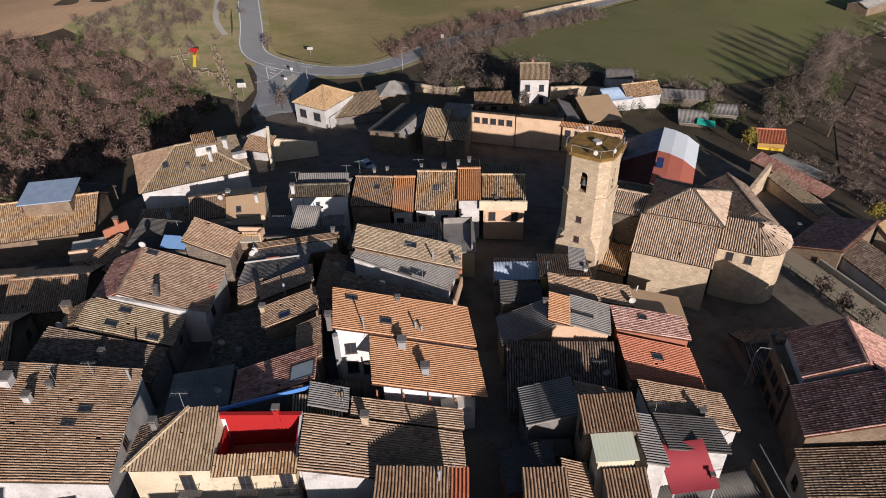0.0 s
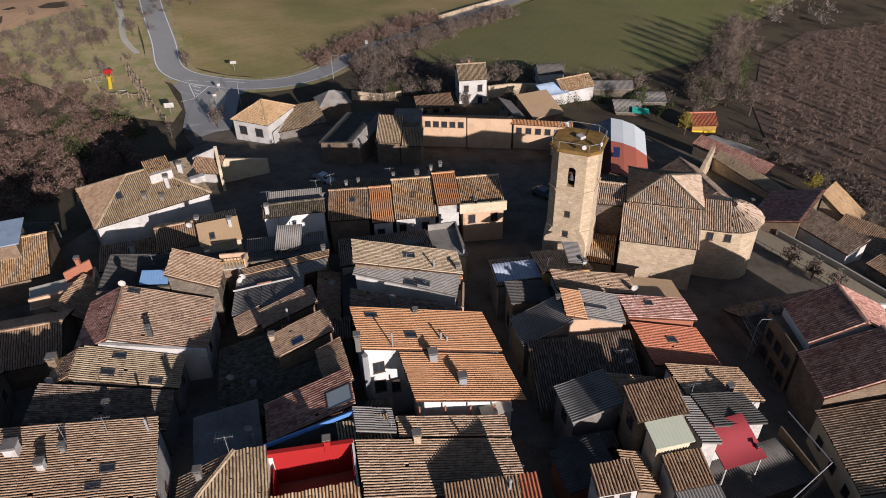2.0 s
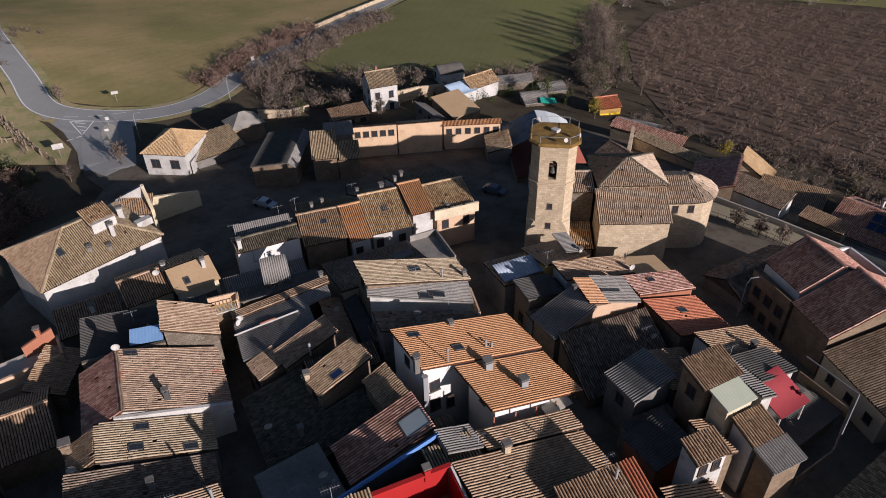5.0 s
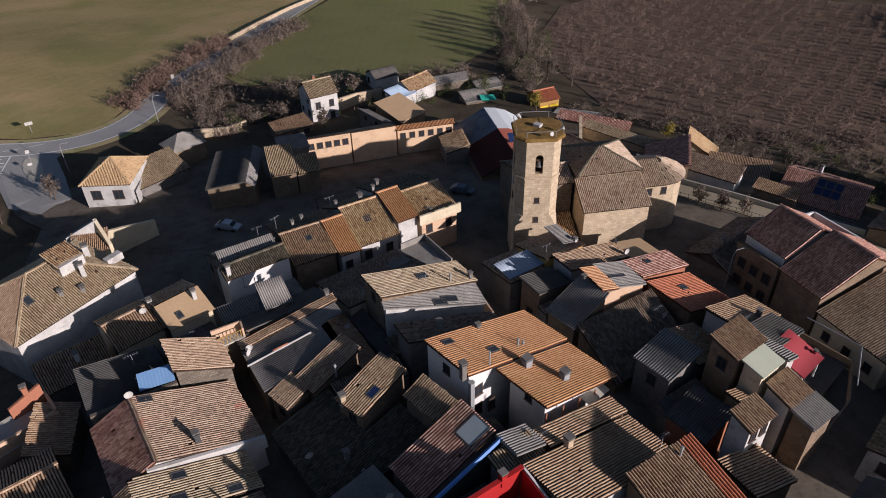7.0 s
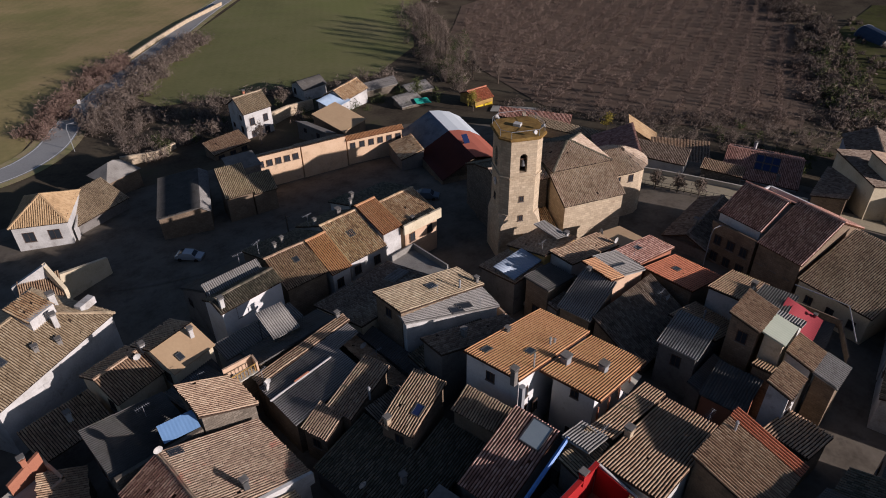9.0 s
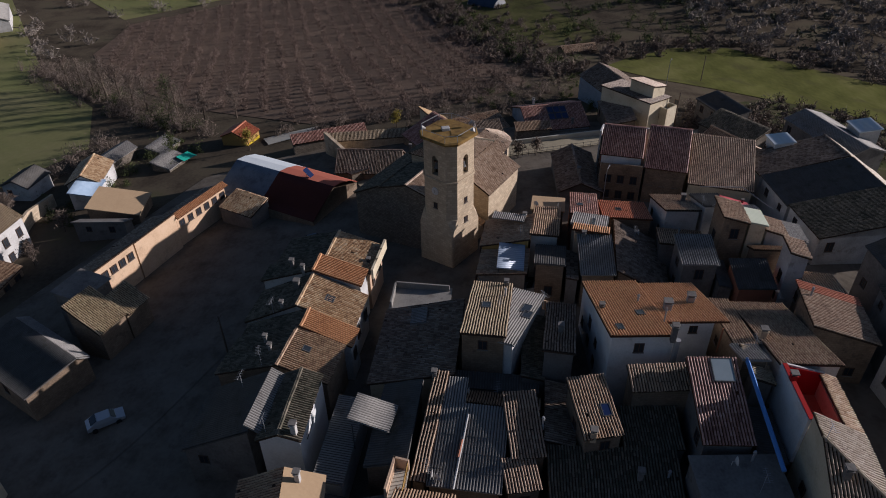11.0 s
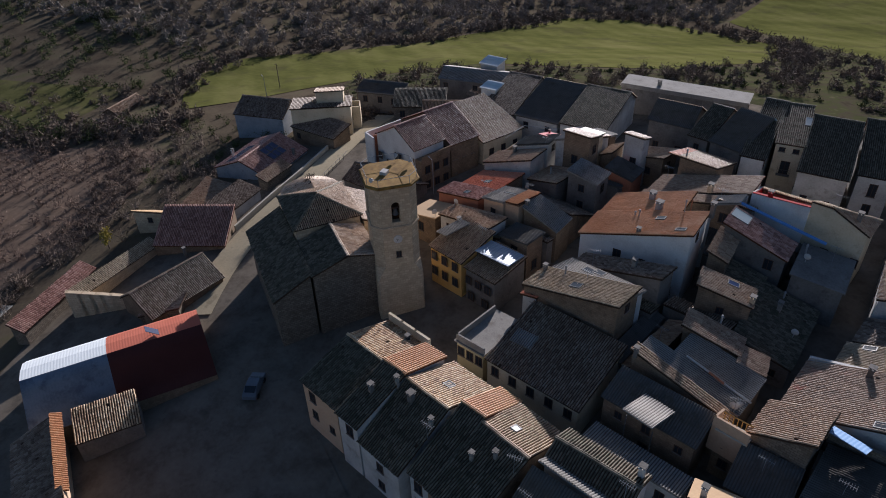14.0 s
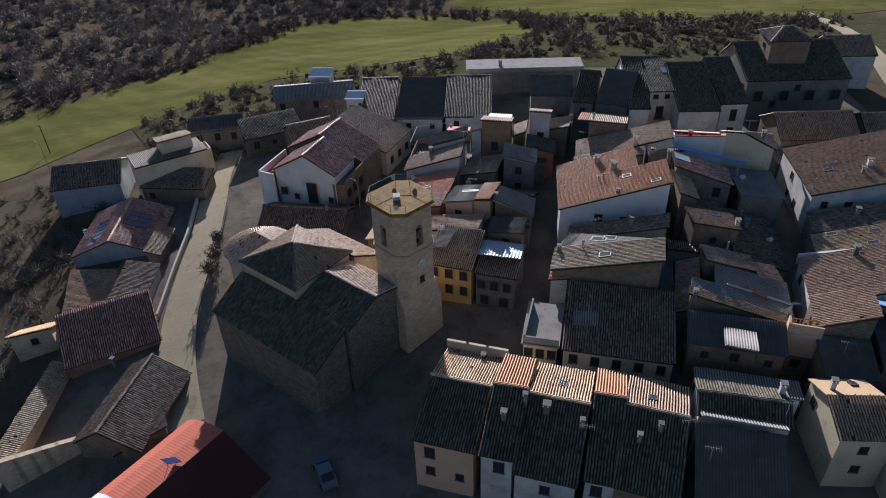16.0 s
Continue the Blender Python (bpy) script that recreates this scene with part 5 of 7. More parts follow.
part("loggia", wall_mesh([(32.5, 47.1, 8.4, 2), (34.4, 47.1, 8.4, 2), (35.1, 53.2, 8.4, 2), (33.2, 53.2, 8.4, 2)]), "plaster_tan", h.ob)
wall_run(h.ob, [(33.0, 53.2), (32.4, 47.2)], 9.2, 8.3, 0.15, "plaster_tan")
h.row((33.1, 53.0), (32.4, 47.3), 6.6, 3, 0.9, 1.2, shift=0.02).row((33.1, 53.0), (32.4, 47.3), 3.9, 3, 0.9, 1.2, shift=0.02)
h = gable("dark tiled house below the white gable", (44.6, 60.6), (31.6, 59.4), 6.8, 4.4, 6.0, "tile_dark", "plaster_grey")
h.chimney(35.0, 56.4, 0.9, 0.45, "plaster_dirty")
h = shed("house with worn brown tile roof and pale end wall", (30.7, 40.7), (29.0, 31.5), 11.0, 7.6, 10.6, "tile_old", "plaster_cream")
h.row((30.6, 40.0), (29.2, 32.0), 5.4, 3, 0.8, 1.0, shift=-0.15)

# square by the church
h = shed("old yellow house with dark tile roof", (16.4, 69.5), (10.3, 69.9), 6.4, 8.4, 10.2, "tile_old", "plaster_yellow")
h.row((10.5, 69.7), (16.2, 69.3), 7.4, 3, 0.8, 1.1, shift=-0.24)
h.row((10.5, 69.7), (16.2, 69.3), 5.0, 3, 0.8, 1.1, shift=-0.24)
h.windows([(11.6, 69.44, 2.9, 0.05, 1, 0.9, 1.9), (14.6, 69.3, 3.0, 0.05, 1, 0.8, 1.1)])
plate(h.ob, (15.4, 64.2), (15.9, 68.4), 2.0, 10.2, 10.5, "fibrocement", "roof_patch", 0.05)
h.antenna(11.0, 64.8, 1.4).chimney(16.6 - 1.2, 64.4, 0.5, 0.4, "plaster_white")
h = shed("grey plastered house with a blue-white sheet awning", (10.2, 69.6), (4.9, 69.9), 6.2, 7.9, 8.8, "tile_old", "plaster_grey")
h.row((5.2, 69.8), (10.0, 69.5), 6.4, 3, 0.8, 1.0, shift=-0.24)
h.row((5.2, 69.8), (10.0, 69.5), 4.0, 2, 0.9, 1.1, shift=-0.24)
plate(h.ob, (4.8, 64.1), (10.1, 64.1), 3.3, 9.05, 9.25, "sheet_pale", "awning", 0.06)
for x, y in ((5.0, 64.3), (9.9, 64.3), (5.0, 67.2), (9.9, 67.2)):
    post(h.ob, x, y, 7.6, 9.05, 0.05)
shed("house with brown tiles and grey repairs", (20.2, 59.4), (20.4, 63.2), 9.6, 8.6, 10.4, "tile_old", "plaster_white").dish(20.0, 60.0)
shed("house with a flat tan roof deck", (26.4, 58.6), (26.6, 63.4), 6.0, 6.6, 8.0, "roof_flat_tan", "plaster_tan").dish(21.2, 63.0, 60)
shed("narrow roof of grey corrugated sheets", (9.9, 59.0), (10.0, 62.8), 4.8, 9.4, 10.0, "fibro_dark", "plaster_tan")

# ---- church ----
CT = -24.0
cu = Vector((math.cos(radians(CT)), math.sin(radians(CT)), 0))
cn = Vector((-cu.y, cu.x, 0))
CC = Vector((30.4, 75.9, 0))


def cpt(u, v):
    p = CC + cu * u + cn * v
    return (p.x, p.y)


# church roofs: north slopes coloured dark for shade, sunny south slopes paler
h = hip("sandstone church crossing with pyramid tile roof", cpt(-4.8, -4.6), cpt(4.8, -4.6), 9.2, 12.0, 13.9, "tile_pale", "stone", name="church_crossing", lean=4.6, back_tile="tile_moss_shade", end_tile="tile_old")
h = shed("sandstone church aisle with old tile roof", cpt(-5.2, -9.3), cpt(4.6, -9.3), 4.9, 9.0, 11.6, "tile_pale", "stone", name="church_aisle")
nave = shed("sandstone church nave side under old tiles", cpt(5.0, 9.6), cpt(-12.4, 9.6), 5.2, 7.6, 10.4, "tile_moss_shade", "stone_grey", name="church_nave")
gable("sandstone church nave under old tiles beside the tower", cpt(-12.8, -4.2), cpt(-4.9, -4.2), 8.8, 10.9, 11.9, "tile_pale", "stone_grey", 0.46, 10.2, name="church_wing", tile2="tile_moss_shade")
shed("low church annex with orange tiles", cpt(-9.6, -8.8), cpt(-5.3, -8.8), 4.4, 4.6, 6.2, "tile_mixed", "stone", name="church_annex")
# chancel with rounded apse
ap = House("church_chancel", *cpt(7.0, -1.0), 0.0, "sandstone church chancel with rounded apse and tile roof", "church")
ring, AX = [], -0.9
for u, v in [(4.7, AX - 4.0), (8.6, AX - 4.0)]:
    ring.append(cpt(u, v))
for k in range(1, 8):
    a = -math.pi / 2 + math.pi * k / 8
    ring.append(cpt(8.6 + 4.0 * math.cos(a), AX + 4.0 * math.sin(a)))
ring += [cpt(8.6, AX + 4.0), cpt(4.7, AX + 4.0)]
part("wall", wall_mesh([(x, y, 9.5, 0.0) for x, y in ring]), "stone", ap.ob)
for s in (-1, 1):
    p0 = cpt(4.7, AX + s * 4.4) if s < 0 else cpt(8.6, AX + s * 4.4)
    slope(ap.ob, (*p0, 9.5), cu * (-s), (cn * (-s) + Vector((0, 0, 0.44))).normalized(), 3.9, math.hypot(4.4, 1.94), "tile_pale")
for k in range(8):
    a0, a1 = (-math.pi / 2 + math.pi * (k + j) / 8 for j in (0, 1))
    p0, p1 = (Vector((*cpt(8.6 + 4.4 * math.cos(a), AX + 4.4 * math.sin(a)), 9.5)) for a in (a0, a1))
    top = Vector((*cpt(8.6, AX), 11.44))
    w = (p1 - p0).length
    U = (p1 - p0).normalized()
    mid = (p0 + p1) / 2
    slope(ap.ob, p0, U, (top - mid).normalized(), w, (top - mid).length, "tile_pale", (w / 2, w / 2))
for u, v, ox, oy in ((6.2, AX - 4.0, 0, -1), (8.4, AX - 4.0, 0, -1)):
    x, y = cpt(u, v)
    window(ap.ob, (x, y, 8.4), (-cn.x, -cn.y), 0.7, 1.0)

# ---- church tower ----
TX, TY = 17.2, 74.7
tower = thing("church_tower", (TX, TY, 1.0), "octagonal sandstone bell tower with ochre parapet", "tower")


def octa(r, z, cut=0.38):
    """A square with cut corners; four broad faces with narrower ones between."""
    a, b = r * 0.85, r * 0.85 * (1 - cut)
    ring = [(a, -b), (a, b), (b, a), (-b, a), (-a, b), (-a, -b), (-b, -a), (b, -a)]
    c, s_ = math.cos(radians(58)), math.sin(radians(58))
    return [(TX + x * c - y * s_, TY + x * s_ + y * c, z) for x, y in ring]


def loft(name, rings, caps=True):
    v = [p for r in rings for p in r]
    n = len(rings[0])
    f = [(i * n + k, i * n + (k + 1) % n, (i + 1) * n + (k + 1) % n, (i + 1) * n + k) for i in range(len(rings) - 1) for k in range(n)]
    if caps:
        f += [tuple(range(n - 1, -1, -1)), tuple((len(rings) - 1) * n + k for k in range(n))]
    return mesh(name, v, f)


part("lower_shaft", loft("lower_shaft", [octa(3.35, 0.0), octa(3.3, 15.2)]), "stone", tower)
part("string_course", loft("string_course", [octa(3.46, 15.2), octa(3.5, 15.34), octa(3.42, 15.45)]), "stone", tower)
# belfry stage: eight piers between tall arched openings on alternate faces
for k in range(8):
    o8 = octa(3.3, 0.0)
    p0, p1 = Vector(o8[k]), Vector(o8[(k + 1) % 8])
    d = p1 - p0
    inn = Vector((TX, TY, 0)) - (p0 + p1) / 2
    inn = inn.normalized() * 0.7
    w = d.length
    d = d.normalized()
    zb, zt, hw, spring = 15.45, 20.5, 0.5, 18.2
    bell = k % 2 == 0
    outline = [(0, zb), (w, zb), (w, zt), (0, zt)]
    arch = [(w / 2 - hw, 16.0), (w / 2 + hw, 16.0)] + [(w / 2 + hw * math.cos(math.pi * j / 8), spring + hw * math.sin(math.pi * j / 8)) for j in range(9)]
    bm = bmesh.new()
    if bell:
        pieces = [[(0, zb), (w, zb), (w, 16.0), (0, 16.0)], [(0, 16.0), (w / 2 - hw, 16.0), (w / 2 - hw, spring), (0, spring)], [(w / 2 + hw, 16.0), (w, 16.0), (w, spring), (w / 2 + hw, spring)]]
        up = [(w / 2 + hw * math.cos(math.pi * (1 - j / 8)), spring + hw * math.sin(math.pi * j / 8)) for j in range(9)]
        pieces += [[(0, spring), up[0], *up[1:5], (w / 2, zt), (0, zt)], [(w / 2, zt), *up[4:9], (w, spring), (w, zt)]]
    else:
        pieces = [outline]
    for pc in pieces:
        vs0 = [bm.verts.new(p0 + d * s + Vector((0, 0, z))) for s, z in pc]
        vs1 = [bm.verts.new(p0 + d * s + Vector((0, 0, z)) + inn) for s, z in pc]
        n = len(pc)
        bm.faces.new(vs0)
        bm.faces.new(vs1[::-1])
        for j in range(n):
            bm.faces.new((vs0[j], vs1[j], vs1[(j + 1) % n], vs0[(j + 1) % n]))
    bmesh.ops.recalc_face_normals(bm, faces=bm.faces[:])
    part("belfry_face", from_bm("belfry_face", bm), "stone", tower)
    if bell:
        c = (p0 + p1) / 2 + inn * 0.6
        prof = [(0.06, 0.75), (0.2, 0.7), (0.26, 0.45), (0.3, 0.2), (0.42, 0.0)]
        v, f = [], []
        for r, z in prof:
            v += [(c.x + r * math.cos(2 * math.pi * j / 12), c.y + r * math.sin(2 * math.pi * j / 12), 16.9 + z) for j in range(12)]
        f = [(i * 12 + j, i * 12 + (j + 1) % 12, (i + 1) * 12 + (j + 1) % 12, (i + 1) * 12 + j) for i in range(4) for j in range(12)]
        part("bell", mesh("bell", v, f), "metal_dark", tower, "dark bronze bell in the arch")
        bar(tower, p0 + d * 0.6 + inn * 0.6 + Vector((0, 0, 17.75)), p1 - d * 0.6 + inn * 0.6 + Vector((0, 0, 17.75)), 0.12, "wood_dark", "bell_yoke")
part("floor_slab", loft("floor_slab", [octa(3.0, 15.5), octa(3.0, 15.7)]), "wood_dark", tower)
part("cornice", loft("cornice", [octa(3.3, 20.5), octa(3.75, 20.75), octa(3.8, 21.0), octa(3.7, 21.05)]), "rust_deck", tower, "ochre weathered cornice")
part("roof_deck", loft("roof_deck", [octa(3.68, 20.98), octa(3.62, 21.1)]), "rust_deck", tower, "ochre roof deck")
pc = octa(3.45, 22.0)
for k in range(8):
    bar(tower, pc[k], pc[(k + 1) % 8], 0.03, "metal_light", "railing")
    bar(tower, (pc[k][0], pc[k][1], 21.05), pc[k], 0.03, "metal_light", "railing_post")
part("hatch", from_bm("hatch", box(-0.4, -0.5, 0, 0.4, 0.5, 0.4, 0.04)), "plaster_white", tower, m=pose(TX + 0.3, TY + 0.4, 21.1, 0, 0, 20))
for a, r in ((-60, 2.9), (-100, 2.9), (100, 2.9)):
    v, f = tube([(0, 0, 0), (0, 0, 0.5)], 0.1, 0.28, 8)
    part("loudspeaker", mesh("loudspeaker", v, f), "plaster_white", tower, "white horn loudspeaker", m=pose(TX + r * math.cos(radians(a)), TY + r * math.sin(radians(a)), 21.6, 70, 0, a + 90))
# broad lower stage flaring to a square, with small windows
part("plinth", loft("plinth", [octa(3.5, 0.0, 0.06), octa(3.44, 7.8, 0.06), octa(3.4, 8.6, 0.16), octa(3.36, 9.6, 0.34)]), "stone", tower)
for a, z in ((-122, 12.0), (-122, 9.0), (148, 11.4)):
    aa = radians(a)
    r = 2.82 if z > 9.5 else 2.9
    window(tower, (TX + r * math.cos(aa), TY + r * math.sin(aa), z), (math.cos(aa), math.sin(aa)), 0.5, 0.7)
aa = radians(148)
cm = Matrix.Translation((TX + 2.84 * math.cos(aa), TY + 2.84 * math.sin(aa), 13.6)) @ Matrix.Rotation(aa - math.pi / 2, 4, "Z")
v = [(0.55 * math.cos(2 * math.pi * j / 24), y, 0.55 * math.sin(2 * math.pi * j / 24)) for y in (0, 0.1) for j in range(24)]
f = [(j, (j + 1) % 24, 24 + (j + 1) % 24, 24 + j) for j in range(24)] + [tuple(range(24, 48)), tuple(range(23, -1, -1))]
clock = part("clock_face", mesh("clock_face", v, f), "plaster_white", tower, "white round clock dial", m=cm)
for name, ln, ang in (("hour_pointer", 0.28, 60), ("minute_pointer", 0.42, 150)):
    ob = new(name, from_bm(name, box(-0.025, 0.105, -0.05, 0.025, 0.12, ln)))
    ob.data.materials.append(MATS["metal_dark"])
    ob.parent = clock
    ob.rotation_euler = (0, radians(ang), 0)

# ---- barn with metal roof ----
barn = House("barn", 37.5, 105.0, ground_z(37, 105) - 1.2, "long barn with blue, white and red metal roof", "barn")
r0, r1 = Vector((38.7, 114.6, 3.4)), Vector((31.4, 95.4, 3.4))
bd = (r1 - r0).normalized()
be = Vector((-bd.y, bd.x, 0))
L1, LT = 9.4, (r1 - r0).length
part("wall", wall_mesh([((r0 + be * 6.2).x, (r0 + be * 6.2).y, 0.9, barn.base), ((r1 + be * 6.2).x, (r1 + be * 6.2).y, 0.9, barn.base), (r1.x, r1.y, 3.1, barn.base), ((r1 - be * 6.2).x, (r1 - be * 6.2).y, 0.0, barn.base), ((r0 - be * 6.2).x, (r0 - be * 6.2).y, 0.0, barn.base), (r0.x, r0.y, 3.1, barn.base)]), "plaster_tan", barn.ob)
# m1: east side; m2: west side, its shade put into darker colours
for s0, s1, m1, m2 in ((0, L1, "metal_white", "metal_blue_shade"), (L1, LT, "metal_red", "metal_red_shade")):
    p = r0 + bd * s0
    # curved east side in three bends
    z0, run = 3.3, 0.0
    for dz, dr in ((0.35, 2.2), (0.75, 2.2), (1.4, 2.1)):
        lo = p + be * (run + dr) + Vector((0, 0, -(3.3 - z0) - dz))
        V = (-be * dr + Vector((0, 0, dz))).normalized()
        slope(barn.ob, p + bd * (s1 - s0) + be * (run + dr) + Vector((0, 0, -(3.3 - z0) - dz)), -bd, V, s1 - s0, math.hypot(dr, dz), m1, thick=0.06)
        z0 -= dz
        run += dr
    slope(barn.ob, p - be * 6.2 + Vector((0, 0, -3.3)), bd, (be * 6.2 + Vector((0, 0, 3.3))).normalized(), s1 - s0, math.hypot(6.2, 3.3), m2, thick=0.06)
    if s0:
        sp = part("solar_panel", from_bm("solar_panel", box(-0.55, -0.9, 0, 0.55, 0.9, 0.05, 0.01)), "solar", barn.ob, "tilted solar panel on a stand", m=pose(34.2, 100.4, 4.1, 40, 0, -20))
        for dx in (-0.5, 0.5):
            bar(barn.ob, (34.2 + dx, 100.5, 2.6), (34.2 + dx, 100.6, 4.3), 0.03, "metal_light", "panel_leg")

# ---- north houses ----
h = shed("long low building with an ochre plaster front and gallery", (32.9, 118.6), (22.2, 122.4), 5.0, 0.8, 2.9, "tile_dark", "plaster_ochre")
h.row((20.8, 117.4), (31.0, 113.7), 1.2, 6, 0.9, 1.0, shift=-0.42)
plate(h.ob, (20.2, 117.1), (30.9, 113.3), 1.1, 2.8, 3.3, "tile_orange", "eave", 0.08)
h = shed("long building with ochre plaster wall and barred windows", (21.75, 122.3), (13.55, 124.6), 5.0, 1.8, 3.8, "tile_dark", "plaster_ochre", inset=0.05)
shed("low tiled lean-to beside the metal barn", (27.6, 114.0), (25.0, 107.6), 4.5, 0.6, 1.8, "tile_mixed", "plaster_grey", inset=0.1)
h = shed("low ochre building with a row of windows", (13.5, 124.6), (5.2, 127.0), 5.0, 1.6, 3.9, "tile_dark", "plaster_ochre", inset=0.1)
h.row((4.2, 122.0), (11.8, 119.8), 2.2, 5, 0.9, 1.0, shift=-0.1)
h = shed("house with tan tile roof and lower side roof", (-5.7, 115.2), (-1.2, 114.0), 5.0, 2.7, 5.8, "tile_grey", "plaster_tan")
plate(h.ob, (-1.1, 113.9), (2.6, 113.0), 3.4, 2.2, 4.2, "tile_grey", "roof_slope", 0.14)
part("wall", wall_mesh([(-1.2, 114.2, 2.1, -4), (2.4, 113.3, 2.1, -4), (3.2, 116.4, 3.9, -4), (-0.4, 117.2, 3.9, -4)]), "plaster_tan", h.ob)
shed("shaded block behind the tiled house", (-2.0, 119.2), (3.2, 118.0), 5.0, 4.6, 5.0, "plaster_grey", "plaster_grey")
# shaded west slope coloured darker than the sunlit east slope
h = gable("low barn with grey fibre roof and pale end wall", (-9.9, 130.6), (-15.8, 118.8), 8.2, 2.0, 2.9, "fibro_dark", "plaster_tan", 0.82, 1.9, tile2="fibrocement")
h = hip("house with orange tile roof by the road", (-33.0, 134.2), (-25.6, 129.6), 10.0, 1.2, 4.0, "tile_ochre", "plaster_white")
h.row((-32.4, 134.2), (-26.0, 130.2), -0.8, 2, 1.6, 1.6).skylight(-28.4, 136.0, 0.8, 1.0)
wall_run(h.ob, [(-24.8, 130.4), (-21.5, 137.0)], -0.6, -4.0, 0.2, "plaster_white", "side_wall")
shed("house with pale tile roof beside the road", (-24.4, 131.6), (-14.2, 134.4), 6.4, -1.4, 0.8, "tile_grey", "plaster_grey")
hip("small outbuilding with plain grey roof", (-15.6, 140.0), (-8.6, 141.4), 6.0, -0.6, 1.6, "plaster_dirty", "plaster_tan")
h = gable("white two-storey house with tile roof", (15.3, 145.4), (22.0, 145.0), 7.4, 0.4, 2.8, "tile_grey", "plaster_white")
h.row((15.6, 145.2), (21.8, 144.9), -1.6, 2, 0.9, 1.4, shift=-0.3).row((15.6, 145.2), (21.8, 144.9), -4.4, 2, 0.9, 1.4, shift=-0.3)
h.chimney(18.5, 149.6, 1.0, 0.5, "brick_red")
shed("small tan shed with old tile roof", (5.2, 140.6), (13.6, 140.8), 4.2, -3.2, -2.0, "tile_old", "plaster_tan").row((5.5, 140.8), (13.3, 141.0), -4.4, 3, 1.2, 1.2, shift=-0.05)
h = shed("house with a bare tan roof slope", (28.0, 128.8), (35.2, 130.2), 8.6, -2.2, -0.4, "roof_flat_tan", "plaster_tan")
shed("dark grey roofed wing", (26.5, 129.0), (25.4, 137.8), 0.6 + 2.4, -1.9, -0.6, "plaster_grey", "plaster_grey")
gable("house with mixed tiles and white gable", (38.6, 142.0), (47.0, 144.0), 6.4, -3.0, -1.2, "tile_mixed", "plaster_white")
shed("shed with pale blue metal roof", (34.0, 140.6), (40.0, 141.8), 4.6, -3.0, -2.0, "metal_blue", "plaster_white")
gable("dark roofed hut beside the field", (37.0, 156.0), (43.6, 155.6), 6.0, -4.2, -2.8, "fibro_dark", "plaster_white")
gable("low grey farm shed", (47.5, 147.0), (57.0, 145.0), 4.6, -5.2, -4.0, "fibrocement", "stone_grey")
shed("shack of grey sheets and boards", (48.0, 133.6), (54.0, 132.4), 4.6, -5.0, -4.0, "fibrocement", "stone_grey")
shed("small shack with grey sheet roof", (56.0, 139.6), (62.4, 138.2), 4.0, -6.0, -5.2, "fibrocement", "stone_grey")
tarp = part("tarpaulin", slab([(51.2, 132.0, -4.6), (55.0, 131.2, -5.2), (55.6, 133.4, -4.8), (52.0, 134.0, -4.2)], 0.05), "tarp_green", None)
tagged(tarp, "green tarpaulin over a shack roof", "tarpaulin")
h = gable("garage with red tile roof and yellow doors", (60.2, 122.4), (65.6, 121.4), 6.4, -4.2, -2.7, "tile_red", "wood_door", base=-8.4)
for k in range(2):
    part("garage_door", from_bm("garage_door", box(-1.1, -0.05, 0, 1.1, 0.05, 2.3, 0.02)), "paint_yellow", h.ob, m=pose(61.6 + 2.5 * k, 122.28 - 0.46 * k, -7.6, 0, 0, -10))

# long farm tunnel on the far slope
tun = thing("polytunnel", (218, 84.5, ground_z(218, 84.5)), "low rounded farm tunnel under blue-grey sheeting", "tunnel")
for (u0, u1, mt, nm) in ((-6.5, 6.5, "sheet_navy", "cover"), (-6.7, -6.5, "metal_light", "end_hoop"), (6.5, 6.7, "metal_light", "end_hoop")):
    rings = []
    for u in (u0, u1):
        r = 1.0 if nm == "cover" else 1.02
        rings.append([(218 + 0.57 * u + 0.82 * r * 4.0 * math.cos(math.pi * k / 10), 84.5 + 0.82 * u - 0.57 * r * 4.0 * math.cos(math.pi * k / 10), ground_z(218, 84.5) - 0.5 + r * 3.4 * math.sin(math.pi * k / 10)) for k in range(11)])
    part(nm, mesh(nm, rings[0] + rings[1], [(k, k + 1, 12 + k, 11 + k) for k in range(10)] + [tuple(range(10, -1, -1)), tuple(range(11, 22))]), mt, tun)

# ruins and farm buildings east of the church
shed("narrow tiled farm roof along a ruined yard", (53.6, 102.6), (57.4, 87.6), 2.0, -0.2, 0.7, "tile_grey", "stone")
shed("long shed with red tile roof", (53.6, 110.0), (60.6, 96.6), 2.6, -1.2, -0.2, "tile_burgundy", "stone_grey")
ruin = thing("ruined_wall", (48.5, 101.0, -1), "broken sandstone wall of a roofless barn", "ruin")
for i in range(5):
    wall_run(ruin, [(48.8 + 1.0 * i, 97.6 + 1.1 * i), (49.8 + 1.0 * i, 98.7 + 1.1 * i)], [0.2 + 0.3 * i, 0.7 + 0.26 * i], -4, 0.6, "stone", "stone_wall")
shed("ochre tiled house roof in the sun", (65.4, 79.4), (69.8, 82.4), 5.8, -1.4, 2.1, "tile_ochre", "stone")
shed("house with dark burgundy tile roof", (57.0, 89.0), (48.2, 81.6), 7.4, 0.4, 3.4, "tile_burgundy", "plaster_tan").chimney(52.0, 86.4, 0.8, 0.4)
gable("farmhouse with dark old tile roof", (40.4, 98.0), (41.2, 86.2), 8.0, 0.6, 3.0, "tile_dark", "plaster_tan", 0.55)
shed("low farm roof of old tiles", (49.6, 92.0), (43.6, 98.6), 6.0, -0.2, 1.2, "tile_dark", "stone_grey")
shed("long outbuilding with dark tile roof", (59.0, 77.2), (64.6, 68.2), 6.0, -0.8, 0.6, "tile_old", "plaster_grey")
